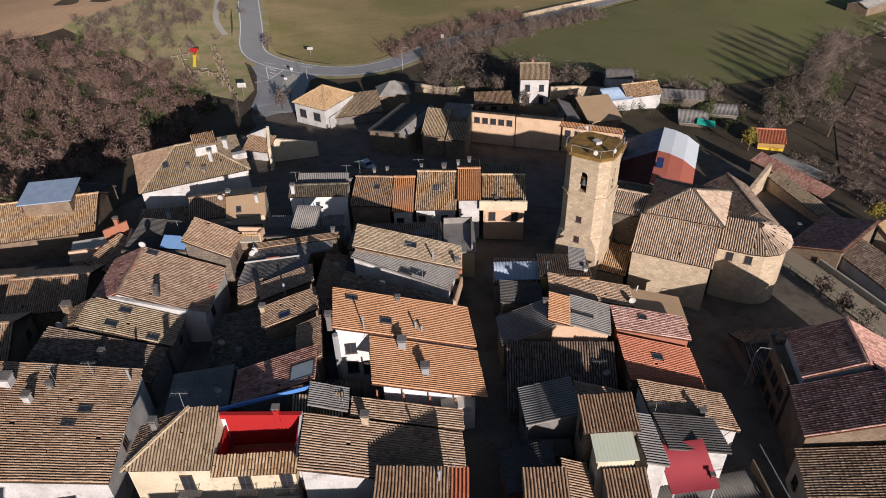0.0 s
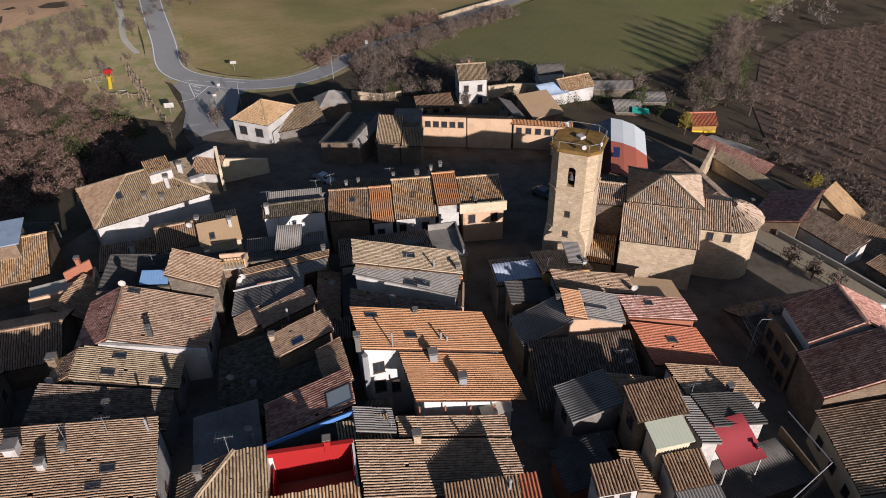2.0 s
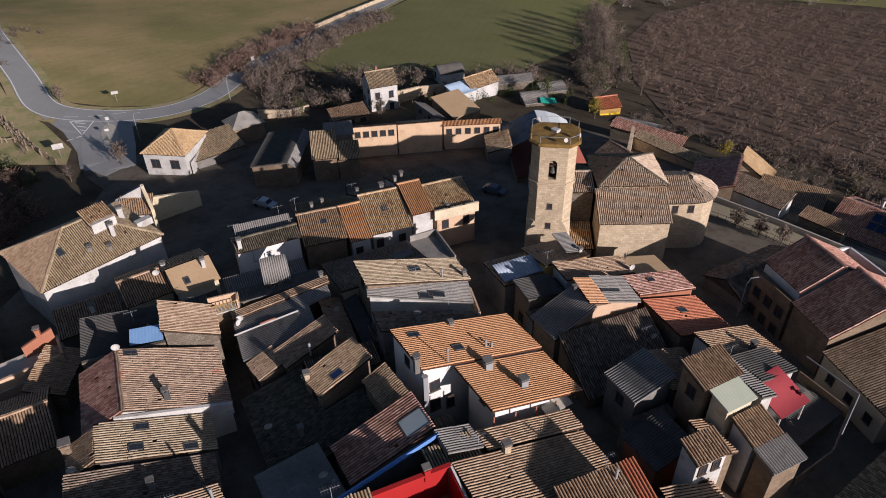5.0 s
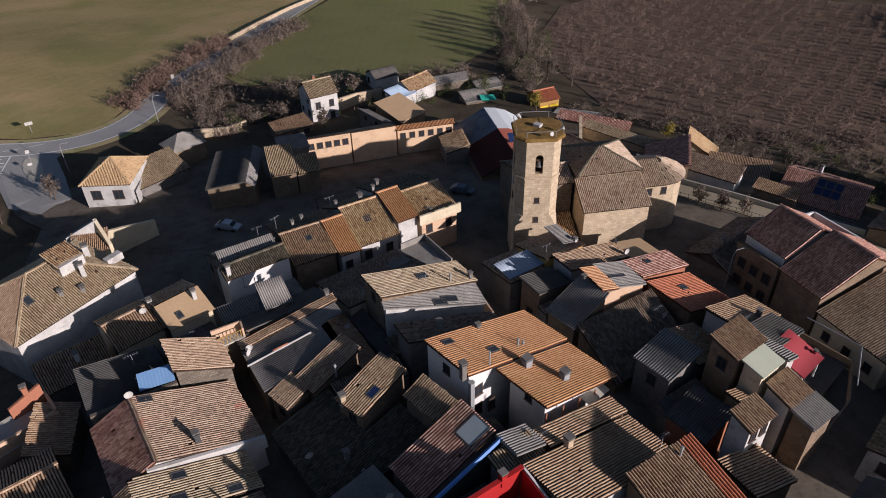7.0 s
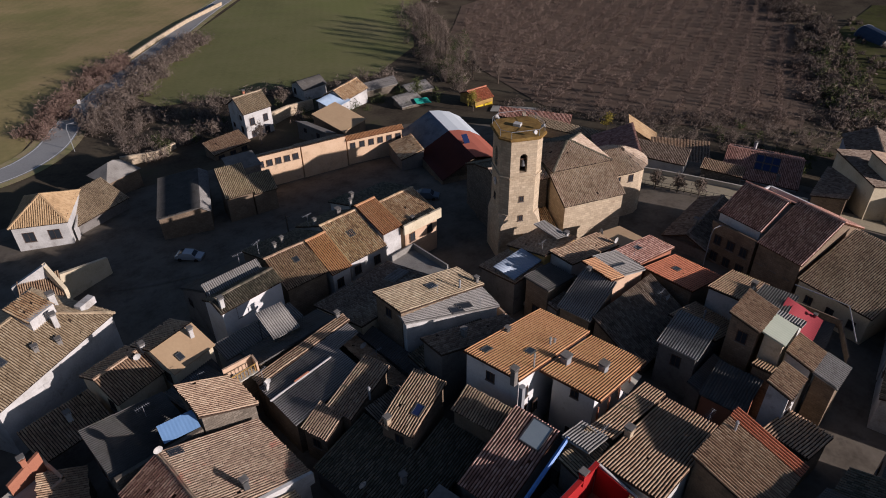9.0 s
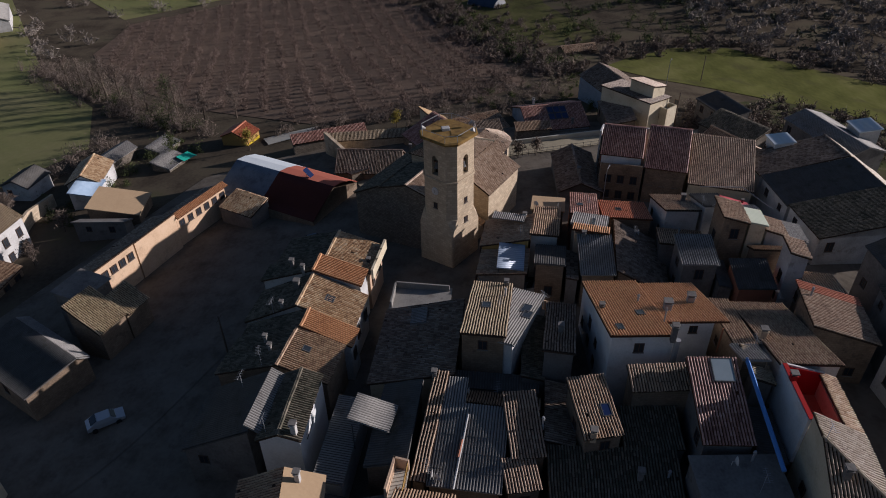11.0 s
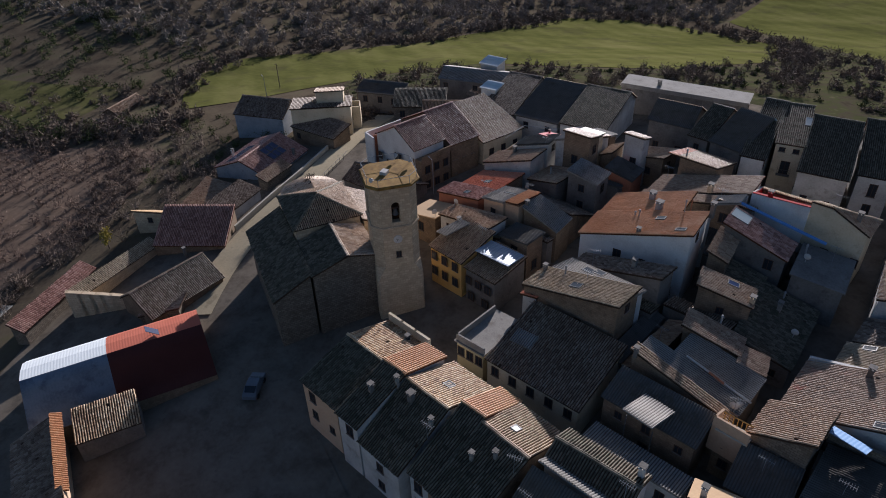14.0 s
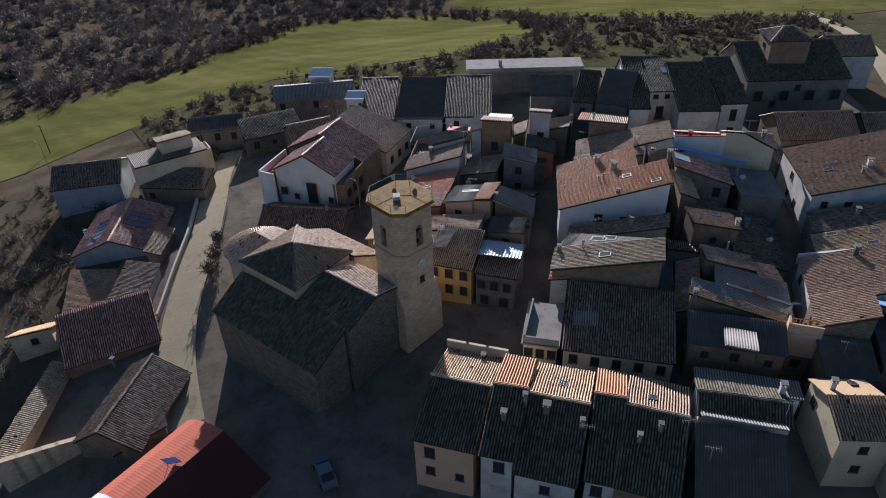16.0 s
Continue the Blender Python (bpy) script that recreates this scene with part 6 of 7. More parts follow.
h = gable("house with reddish roof and solar panels", (60.2, 64.6), (64.2, 52.6), 12.4, 0.4, 2.9, "tile_burgundy", "plaster_blue")
for i in range(3):
    for j in range(2):
        h.skylight(65.0 + 0.4 * i + 1.55 * j, 60.2 - 1.25 * i + 0.5 * j, 1.24, 1.6, "solar")
for i in range(5):
    h.skylight(69.4 + 0.43 * i, 66.0 - 1.28 * i, 1.26, 2.2, "solar")
h.chimney(72.2, 64.0, 1.2, 0.4, "plaster_white").chimney(64.0, 56.2, 0.9, 0.4)
shed("narrow ruinous lean-to with broken old tiles beside the street", (57.3, 67.0), (59.0, 60.2), 2.4, 1.9, 2.7, "tile_old", "stone_grey")
shed("low pale house with dark tiles below the street", (53.0, 78.4), (56.0, 69.0), 4.4, 2.0, 3.0, "tile_dark", "plaster_white")
gable("blue-grey windowless barn at the field", (86.6, 54.4), (76.2, 49.4), 9.6, 2.0, 4.2, "tile_dark", "plaster_blue", base=-4.5)
WALLS.pop()
h = shed("tall cream house with a blank wall and roof terrace", (67.6, 37.6), (75.9, 46.4), 6.6, 5.6, 6.1, "tile_dark", "plaster_cream")
WALLS.pop()
h.windows([(70.0, 35.9, 3.4, 0.68, -0.73, 0.9, 1.2), (72.4, 38.4, 3.4, 0.68, -0.73, 0.9, 1.2), (66.0, 39.4, 2.4, -0.73, -0.68, 0.9, 1.2)])
part("raised_wall", wall_mesh([(68.6, 38.9, 7.4, 5.0), (72.2, 42.8, 7.4, 5.0), (69.4, 45.4, 8.3, 5.0), (65.8, 41.5, 8.3, 5.0)]), "plaster_cream", h.ob)
plate(h.ob, (68.7, 38.5), (72.7, 42.8), 4.4, 7.4, 8.4, "tile_old", "raised_roof", 0.12)
wall_run(h.ob, [(66.2, 40.2), (64.6, 38.6), (66.8, 36.6), (68.2, 38.2)], 4.4, -1.0, 0.2, "plaster_cream", "terrace_wall")
shed("low dark house before the cream house", (71.2, 51.2), (60.0, 49.6), 5.2, 2.6, 3.8, "tile_dark", "plaster_tan")

# ---- south part ----
# north slopes here are coloured darker than the south ones, as painted shade
for (a, b, ze, zr, tile, lab) in (((39.2, 31.6), (32.5, 30.1), 8.5, 11.0, "tile_dark", "long white barn end with dark tile roof"),
                                  ((32.4, 30.0), (24.1, 28.5), 8.6, 11.1, "fibro_dark", "long barn with dark roof sheets"),
                                  ((24.0, 28.4), (15.8, 26.8), 8.9, 11.2, "tile_moss_shade", "long barn with dark stone-like tiles")):
    gable(lab, a, b, 17.0, ze, zr, tile, "plaster_white", 0.77, tile2="tile_grey")
h = shed("white stair tower with a pale sheet roof", (42.6, 27.4), (39.2, 26.8), 3.4, 10.4, 10.7, "metal_white", "plaster_bright")
h.windows([(41.0, 27.4, 8.6, 0.1, 1, 1.4, 1.2)])
shed("shed with white sheet roof", (58.0, 9.0), (53.4, 8.4), 4.0, 6.4, 7.0, "metal_white", "plaster_white")
shed("low yard roof of old tiles in shade", (60.5, 33.5), (52.0, 26.5), 6.0, 3.6, 5.2, "tile_moss_shade", "stone_grey")
shed("low wing of dark sheets behind the cream house", (74.0, 31.5), (64.5, 27.0), 5.0, 2.8, 3.8, "fibro_dark", "plaster_grey")
gable("low sheds with grey roofs at the field", (62.0, 18.0), (47.0, 12.0), 8.0, 4.6, 6.0, "fibrocement", "plaster_grey")
gable("shaded house with old tiles", (49.5, 36.5), (43.0, 31.5), 8.0, 5.0, 7.2, "tile_old", "plaster_tan")
gable("house with blue front and fibre roof", (9.8, 24.4), (2.6, 23.4), 8.0, 12.2, 14.4, "fibro_dark", "plaster_grey", 0.5, tile2="tile_grey")
gable("house with dark tile roof", (2.4, 25.6), (-1.2, 25.8), 12.0, 12.2, 15.0, "tile_moss_shade", "plaster_grey", 0.6, tile2="tile_old")
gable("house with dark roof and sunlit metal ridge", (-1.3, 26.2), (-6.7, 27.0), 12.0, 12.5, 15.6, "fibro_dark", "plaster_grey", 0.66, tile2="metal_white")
gable("tall house with dark mottled tiles", (-6.8, 28.0), (-10.3, 27.4), 18.0, 12.6, 16.2, "tile_moss_shade", "plaster_white", 0.78, tile2="tile_old")
h = gable("tall house with pale yellow front and balcony", (-9.9, 23.6), (-14.1, 22.4), 14.0, 13.9, 16.0, "tile_moss_shade", "plaster_cream", 0.75, tile2="tile_old")
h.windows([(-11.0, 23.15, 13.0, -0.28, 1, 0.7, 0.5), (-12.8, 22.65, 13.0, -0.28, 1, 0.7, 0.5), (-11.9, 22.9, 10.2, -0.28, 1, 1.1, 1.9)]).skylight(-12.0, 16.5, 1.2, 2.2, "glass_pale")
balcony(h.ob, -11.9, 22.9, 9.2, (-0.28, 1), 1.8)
gable("shaded house with dark roof", (-14.6, 27.2), (-21.2, 25.8), 16.0, 12.4, 16.0, "tile_moss_shade", "plaster_white", 0.76, tile2="tile_old")
h = gable("white fronted house with grey tile roof", (-21.3, 23.2), (-25.9, 22.0), 15.0, 12.4, 16.0, "tile_moss_shade", "plaster_white", 0.77, tile2="tile_grey")
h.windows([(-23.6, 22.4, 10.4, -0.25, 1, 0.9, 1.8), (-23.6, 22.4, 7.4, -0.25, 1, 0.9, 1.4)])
h = gable("large shaded house with pale window surrounds", (-25.8, 15.6), (-43.0, 11.4), 14.0, 13.6, 17.0, "tile_moss_shade", "plaster_grey", 0.7, tile2="tile_old")
h.row((-43.0, 11.6), (-26.0, 15.7), 11.0, 4, 1.2, 1.6, shift=-0.2)
hip("turret house with dark hipped roof", (-34.6, 3.6), (-27.6, 5.2), 6.0, 19.0, 20.6, "tile_dark", "plaster_tan")
shed("small house with brown tiles near the lane", (7.2, 28.0), (7.6, 32.4), 5.4, 9.6, 11.0, "tile_old", "plaster_tan")
shed("shaded house with red brown front", (3.6, 39.4), (4.0, 35.0), 4.6, 9.4, 10.4, "fibro_dark", "brick_red")
gable("shaded house beyond the lane", (-30.0, 30.0), (-42.0, 27.0), 9.0, 10.0, 12.6, "tile_old", "plaster_tan")
gable("shaded house with dark tiles", (-44.0, 24.0), (-54.0, 22.0), 9.0, 8.6, 11.0, "tile_old", "plaster_tan")
h = shed("long low building with a pale flat roof", (24.8, 6.4), (2.0, 1.0), 5.6, 8.9, 9.05, "plaster_dirty", "plaster_grey")
wall_run(h.ob, [(24.6, 6.2), (2.2, 0.9)], 9.2, 8.4, 0.25, "plaster_dirty", "parapet")
h.chimney(18.6, 2.6, 0.8, 0.6, "plaster_dirty")

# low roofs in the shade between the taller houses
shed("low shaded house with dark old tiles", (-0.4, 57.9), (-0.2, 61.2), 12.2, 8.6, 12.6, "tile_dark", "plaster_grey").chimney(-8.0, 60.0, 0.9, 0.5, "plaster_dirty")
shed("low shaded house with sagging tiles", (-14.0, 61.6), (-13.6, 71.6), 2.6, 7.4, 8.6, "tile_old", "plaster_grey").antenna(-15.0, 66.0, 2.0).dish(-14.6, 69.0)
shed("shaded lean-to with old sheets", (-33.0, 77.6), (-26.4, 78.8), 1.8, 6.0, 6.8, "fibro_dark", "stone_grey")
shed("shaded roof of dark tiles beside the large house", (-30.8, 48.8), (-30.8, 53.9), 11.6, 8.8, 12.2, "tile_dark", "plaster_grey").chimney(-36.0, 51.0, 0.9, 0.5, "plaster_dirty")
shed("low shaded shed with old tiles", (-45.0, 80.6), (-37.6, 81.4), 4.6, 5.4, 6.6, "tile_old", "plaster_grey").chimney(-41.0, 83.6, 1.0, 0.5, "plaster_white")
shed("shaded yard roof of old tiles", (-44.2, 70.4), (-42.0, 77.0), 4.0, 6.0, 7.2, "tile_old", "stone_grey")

# added filler roofs, coloured dark like the shade, closing the courts between houses
for a, b, d, z0, z1, tile in (((-12.6, 61.4), (-2.8, 61.4), 2.4, 8.6, 9.0, "tile_moss_shade"),
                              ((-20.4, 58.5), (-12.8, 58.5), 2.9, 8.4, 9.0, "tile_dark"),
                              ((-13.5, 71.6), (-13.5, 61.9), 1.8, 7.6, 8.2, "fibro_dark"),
                              ((-20.5, 54.2), (-19.8, 48.7), 4.3, 8.8, 9.8, "tile_moss_shade"),
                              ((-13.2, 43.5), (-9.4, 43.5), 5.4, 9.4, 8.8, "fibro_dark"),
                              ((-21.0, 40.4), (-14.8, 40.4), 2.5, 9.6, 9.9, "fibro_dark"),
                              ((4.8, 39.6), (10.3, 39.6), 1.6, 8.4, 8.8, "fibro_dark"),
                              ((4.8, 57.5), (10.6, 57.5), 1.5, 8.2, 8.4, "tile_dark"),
                              ((11.3, 58.9), (11.3, 62.8), 1.5, 8.4, 8.8, "tile_moss_shade")):
    shed("low dark filler roof in the shaded gap between taller houses", a, b, d, z0, z1, tile, "plaster_grey", inset=0.1)
    WALLS.pop()

# ---- small windows in the plain back walls ----
pick = random.Random(5)


def covered(p, own):
    """Whether another house stands before that point of a wall."""
    for h, nm, ring, tops in WALLS:
        if h is own or max(tops) < p.z - 0.4:
            continue
        k = len(ring)
        if all((ring[(i + 1) % k] - ring[i]).cross(Vector((p.x, p.y, 0)) - ring[i]).z > -0.2 for i in range(k)):
            return True
    return False


for h, nm, ring, tops in list(WALLS):
    if nm != "house":
        continue
    for i in range(len(ring)):
        p, q = ring[i], ring[(i + 1) % len(ring)]
        L = (q - p).length
        d = (q - p).normalized()
        out = Vector((d.y, -d.x, 0))
        if L < 2.4 or out.y < -0.3:
            continue
        top = min(tops[i], tops[(i + 1) % len(ring)])
        n = max(1, int(L / 2.9))
        for k in range(n):
            c = p + d * (L * (k + 0.5) / n + pick.uniform(-0.25, 0.25))
            z = top - pick.uniform(1.2, 1.5)
            floor_z = ground_z(c.x, c.y) + 1.4
            while z > floor_z:
                at = Vector((c.x, c.y, z))
                w, hh = pick.choice(((0.8, 1.0), (0.7, 0.8), (0.9, 1.3)))
                if pick.random() < (0.6 if out.y > 0.35 else 0.35) and not covered(at + out * 0.7, h) and all((at - o).length > 1.9 for o in WINDOWS):
                    window(h.ob, at, (out.x, out.y), w, hh)
                z -= 2.7
# ---- plants ----
def tri_mesh(name, v, t):
    me = bpy.data.meshes.new(name)
    me.vertices.add(len(v))
    me.vertices.foreach_set("co", np.asarray(v, dtype=np.float32).ravel())
    me.loops.add(t.size)
    me.loops.foreach_set("vertex_index", t.astype(np.int32).ravel())
    me.polygons.add(len(t))
    me.polygons.foreach_set("loop_start", np.arange(0, t.size, 3, dtype=np.int32))
    me.update(calc_edges=True)
    return me


def cones(p0, p1, r):
    """Slim three-sided twigs from p0 to p1."""
    m = len(p0)
    d = p1 - p0
    L = np.linalg.norm(d, axis=1, keepdims=True) + 1e-6
    d = d / L
    a = np.cross(d, np.array([0.3, 0.5, 0.81]))
    a /= np.linalg.norm(a, axis=1, keepdims=True) + 1e-6
    b = np.cross(d, a)
    v = np.zeros((m, 4, 3))
    for k in range(3):
        c, s = math.cos(2.094 * k), math.sin(2.094 * k)
        v[:, k] = p0 + (a * c + b * s) * r[:, None]
    v[:, 3] = p1
    t = np.array([[0, 1, 3], [1, 2, 3], [2, 0, 3]])[None] + (np.arange(m) * 4)[:, None, None]
    return v.reshape(-1, 3), t.reshape(-1, 3)


def flakes(c, size, slim=0.4):
    """Small bent leaves, or twig tips where slim is small, of two triangles each."""
    m = len(c)
    a, b = rng.normal(size=(m, 3)), rng.normal(size=(m, 3))
    a /= np.linalg.norm(a, axis=1, keepdims=True)
    b -= a * np.sum(a * b, axis=1, keepdims=True)
    b /= np.linalg.norm(b, axis=1, keepdims=True)
    n = np.cross(a, b)
    s = size[:, None]
    v = np.stack([c - a * s, c - b * s * slim + n * s * 0.15, c + a * s, c + b * s * slim + n * s * 0.15], 1)
    t = np.array([[0, 1, 2], [0, 2, 3]])[None] + (np.arange(m) * 4)[:, None, None]
    return v.reshape(-1, 3), t.reshape(-1, 3)


def bush_arrays(x, y, size, twigs, leaves, tall=1.0, leaf=0.16, slim=0.4):
    z = ground_z(x, y) - 0.3
    base = np.array([x, y, z])
    ang = rng.uniform(0, 2 * np.pi, twigs)
    lean = np.abs(rng.normal(0, 0.75, twigs))
    L = size * rng.uniform(0.55, 1.05, twigs)
    d = np.stack([np.cos(ang) * np.sin(lean), np.sin(ang) * np.sin(lean), np.cos(lean) * tall], 1)
    p0 = base + np.stack([np.cos(ang), np.sin(ang), np.zeros(twigs)], 1) * (0.08 * size * rng.uniform(0, 1, twigs))[:, None]
    p1 = p0 + d * L[:, None]
    v1, t1 = cones(p0, p1, size * 0.012 + np.full(twigs, 0.015))
    k = rng.integers(0, twigs, leaves)
    f = rng.uniform(0.35, 1.05, leaves)[:, None]
    c = p0[k] + (p1[k] - p0[k]) * f + rng.normal(0, 0.11 * size, (leaves, 3))
    c[:, 2] = np.maximum(c[:, 2], z + 0.3)
    v2, t2 = flakes(c, leaf * rng.uniform(0.5, 1.4, leaves), slim)
    return (v1, t1), (v2, t2)


def inside(x, y, poly):
    r = False
    for i in range(len(poly)):
        (x0, y0), (x1, y1) = poly[i], poly[i - 1]
        if (y0 > y) != (y1 > y) and x < (x1 - x0) * (y - y0) / (y1 - y0) + x0:
            r = not r
    return r


def scatter(poly, n):
    xs, ys = [p[0] for p in poly], [p[1] for p in poly]
    out = []
    while len(out) < n:
        x, y = rng.uniform(min(xs), max(xs)), rng.uniform(min(ys), max(ys))
        if inside(x, y, poly):
            out.append((x, y))
    return out


def along(line, n, width):
    out = []
    seg = [(Vector(line[i]), Vector(line[i + 1])) for i in range(len(line) - 1)]
    ls = np.array([(b - a).length for a, b in seg])
    for _ in range(n):
        a, b = seg[rng.choice(len(seg), p=ls / ls.sum())]
        d = (b - a).normalized()
        p = a + (b - a) * rng.uniform() + Vector((-d.y, d.x)) * rng.normal(0, width / 2)
        out.append((p.x, p.y))
    return out


def thicket(name, label, spots, lo, hi, twigs=16, leaves=70, mat="twig", tall=1.0, leaf=0.16):
    """Many bare bushes in one object, for brush that nobody could count."""
    V, T, n = [], [], 0
    bare = "twig" in mat
    for x, y in spots:
        for v, t in bush_arrays(x, y, rng.uniform(lo, hi), twigs, leaves, tall, leaf * (1.9 if bare else 1.0), 0.16 if bare else 0.4):
            V.append(v)
            T.append(t + n)
            n += len(v)
    ob = part(name, tri_mesh(name, np.concatenate(V), np.concatenate(T)), mat, None)
    return tagged(ob, label, "bushes", kind="stuff")


def tree(x, y, height, mat="twig", label="bare winter tree with spreading twigs", leaves=260, spread_=0.45, leaf=0.2, seed=0):
    """A tapered trunk with limbs and a loose crown of twigs."""
    z = ground_z(x, y) - 0.2
    bare = "twig" in mat
    t = thing("tree", (x, y, z), label, "tree", "trees round the village")
    pts = [(x, y, z), (x + 0.1, y, z + height * 0.25), (x + rng.normal(0, 0.15), y + rng.normal(0, 0.15), z + height * 0.55), (x + rng.normal(0, 0.3), y + rng.normal(0, 0.3), z + height * 0.9)]
    v, f = tube(pts, 0.03 * height, 0.008 * height, 7)
    trunk = part("trunk", mesh("trunk", v, f), "bark", t)
    m = 60
    h0 = rng.uniform(0.25, 0.9, m)
    p0 = np.array([x, y, z]) + np.stack([np.zeros(m), np.zeros(m), h0 * height], 1)
    a = rng.uniform(0, 2 * np.pi, m)
    L = height * spread_ * (1.15 - h0) * rng.uniform(0.6, 1.2, m)
    p1 = p0 + np.stack([np.cos(a) * L, np.sin(a) * L, L * rng.uniform(0.5, 1.3, m)], 1)
    v1, t1 = cones(p0, p1, np.full(m, 0.007 * height))
    k = rng.integers(0, m, 160)
    q0 = p0[k] + (p1[k] - p0[k]) * rng.uniform(0.3, 1, 160)[:, None]
    q1 = q0 + rng.normal(0, 0.09 * height, (160, 3)) + np.array([0, 0, 0.05 * height])
    v2, t2 = cones(q0, q1, np.full(160, 0.0035 * height))
    j = rng.integers(0, 160, leaves)
    v3, t3 = flakes(q0[j] + (q1[j] - q0[j]) * rng.uniform(0.4, 1.1, leaves)[:, None] + rng.normal(0, 0.02 * height, (leaves, 3)), leaf * (1.7 if bare else 1.0) * rng.uniform(0.5, 1.3, leaves), 0.16 if bare else 0.4)
    V = np.concatenate([v1, v2, v3])
    T = np.concatenate([t1, t2 + len(v1), t3 + len(v1) + len(v2)])
    part("crown", tri_mesh("crown", V, T), mat, t)
    return t


WOOD_W = [(-58, 112), (-50, 124), (-52, 138), (-60, 152), (-68, 164), (-80, 176), (-88, 184), (-128, 182), (-175, 165), (-185, 120), (-130, 92), (-85, 88), (-70, 98)]
thicket("brushwood", "dense leafless reddish-brown brushwood on the slope", scatter(WOOD_W, 680), 2.2, 4.2, 18, 300, "twig_red", leaf=0.19)
thicket("brushwood", "dark evergreen and ivy shrubs in the brush", scatter(WOOD_W, 160) + scatter([(-52, 126), (-50, 146), (-62, 160), (-72, 150), (-66, 126)], 40), 1.4, 3.0, 12, 150, "leaf", leaf=0.22)
thicket("brushwood", "grey bare shrubs beside the brown field", along([(-76, 172), (-82, 200), (-70, 212), (-66, 235)], 70, 12), 1.8, 3.6, 18, 60, "twig")
thicket("hedge", "bare brown hedge along the road", along([(-6, 174), (2, 184), (14, 199), (30, 216), (48, 232)], 150, 5), 2.6, 4.8, 20, 150, "twig", leaf=0.2)
thicket("hedge", "bare brown hedge on the field side", along([(-17, 180), (-8, 192), (4, 206), (22, 226)], 120, 4), 2.2, 4.2, 18, 150, "twig_red", leaf=0.2)
thicket("hedge", "tangled bare bushes north of the houses", scatter([(-6, 150), (12, 152), (34, 160), (62, 150), (66, 160), (30, 172), (12, 180), (-4, 172)], 130), 2.0, 4.2, 18, 80, "twig")
thicket("hedge", "dark ivy-grown shrubs by the cottages", scatter([(-10, 142), (10, 147), (60, 130), (70, 140), (50, 158), (0, 165)], 45), 1.4, 3.0, 14, 150, "leaf")
thicket("hedge", "tall bare hedge between field and orchard", along([(64, 138), (78, 150), (93, 168), (112, 196), (135, 225)], 130, 6), 2.6, 4.8, 20, 110, "twig", 1.1)
thicket("hedge", "evergreen shrubs in the field hedge", along([(70, 142), (93, 168), (112, 196)], 40, 7), 2.2, 4.6, 16, 190, "leaf")
thicket("hedge", "bare scrub along the orchard edge", along([(66, 118), (72, 104), (78, 90), (92, 76), (125, 66)], 110, 6), 1.4, 3.0, 16, 70, "twig")
thicket("hedge", "bare scrub between village and orchard", scatter([(74, 62), (88, 58), (104, 56), (125, 64), (92, 76), (74, 92), (66, 90)], 110), 1.2, 3.2, 16, 60, "twig")
thicket("hedge", "green ivy shrubs on the eastern slope", scatter([(72, 40), (100, 40), (125, 60), (78, 80)], 60), 1.0, 2.4, 14, 130, "leaf")
rows = []
ra = Vector((0.93, 0.36))
rb = Vector((-0.36, 0.93))
ORCH = [(74, 112), (77, 92), (92, 75), (104, 69), (131, 76), (165, 88), (215, 113), (258, 143), (230, 188), (188, 219), (151, 211), (118, 184), (102, 161), (90, 145)]
for i in range(-50, 50):
    for j in range(-50, 50):
        p = Vector((165, 130)) + ra * (i * 4.5 + rng.normal(0, 0.3)) + rb * (j * 5.4 + rng.normal(0, 0.25))
        if inside(p.x, p.y, ORCH) and rng.uniform() < 0.9:
            rows.append((p.x, p.y))
thicket("orchard", "rows of small leafless orchard trees", rows, 2.3, 3.5, 12, 110, "orchard_twig", leaf=0.19)
FAR_E = [(225, 60), (170, 55), (155, 35), (165, 5), (225, 0), (320, 40), (330, 90)]
thicket("hedge", "dark bare hedge between orchard and terraces", along([(108, 54), (135, 67), (162, 78), (192, 93), (224, 110), (256, 134)], 170, 8), 2.2, 4.6, 14, 110, "twig", leaf=0.36)
thicket("hedge", "evergreen trees in the orchard hedge", along([(118, 58), (162, 77), (200, 96)], 50, 7), 2.4, 4.6, 12, 160, "leaf", leaf=0.3)
thicket("scrub", "scrub round the farmhouse terraces", scatter([(128, 72), (150, 84), (200, 108), (240, 100), (200, 62), (165, 40), (135, 40), (112, 52)], 120), 1.2, 3.2, 12, 90, "twig", leaf=0.3)
thicket("scrub", "dark olive trees and scrub on the far slope", scatter(FAR_E, 150), 2.0, 4.5, 12, 110, "leaf", leaf=0.3)
FAR_S = [(225, 20), (172, 5), (156, -24), (144, -56), (142, -90), (136, -146), (110, -160), (76, -170), (84, -262), (120, -330), (300, -260), (380, -60), (330, 40)]
thicket("scrub", "bare grey-brown woodland on the far hills", scatter(FAR_S, 2000), 2.0, 5.2, 8, 84, "twig_haze", leaf=0.5)
thicket("scrub", "dark evergreen scrub on the far hills", scatter(FAR_S, 260), 2.0, 4.6, 8, 90, "leaf_haze", leaf=0.45)
thicket("scrub", "bare bushes at the field's village edge", scatter([(86, 28), (107, 4), (90, -30), (60, -33), (36, -38), (20, -70), (-30, -62), (-60, -30), (-30, -22), (20, -24), (60, 0), (66, 20)], 300), 1.0, 3.6, 12, 110, "twig", leaf=0.26)
thicket("scrub", "brown brush in the yards behind the houses", scatter([(58, 20), (66, 36), (86, 30), (84, 16), (66, 4), (48, 2)], 110), 1.0, 3.2, 12, 120, "twig", leaf=0.22)
thicket("scrub", "green weeds and ivy in the gardens", scatter([(86, 28), (100, 4), (80, -26), (50, -30), (20, -60), (-30, -50), (-40, -26), (20, -20), (60, 4)], 150), 0.6, 1.8, 8, 90, "leaf", leaf=0.22)
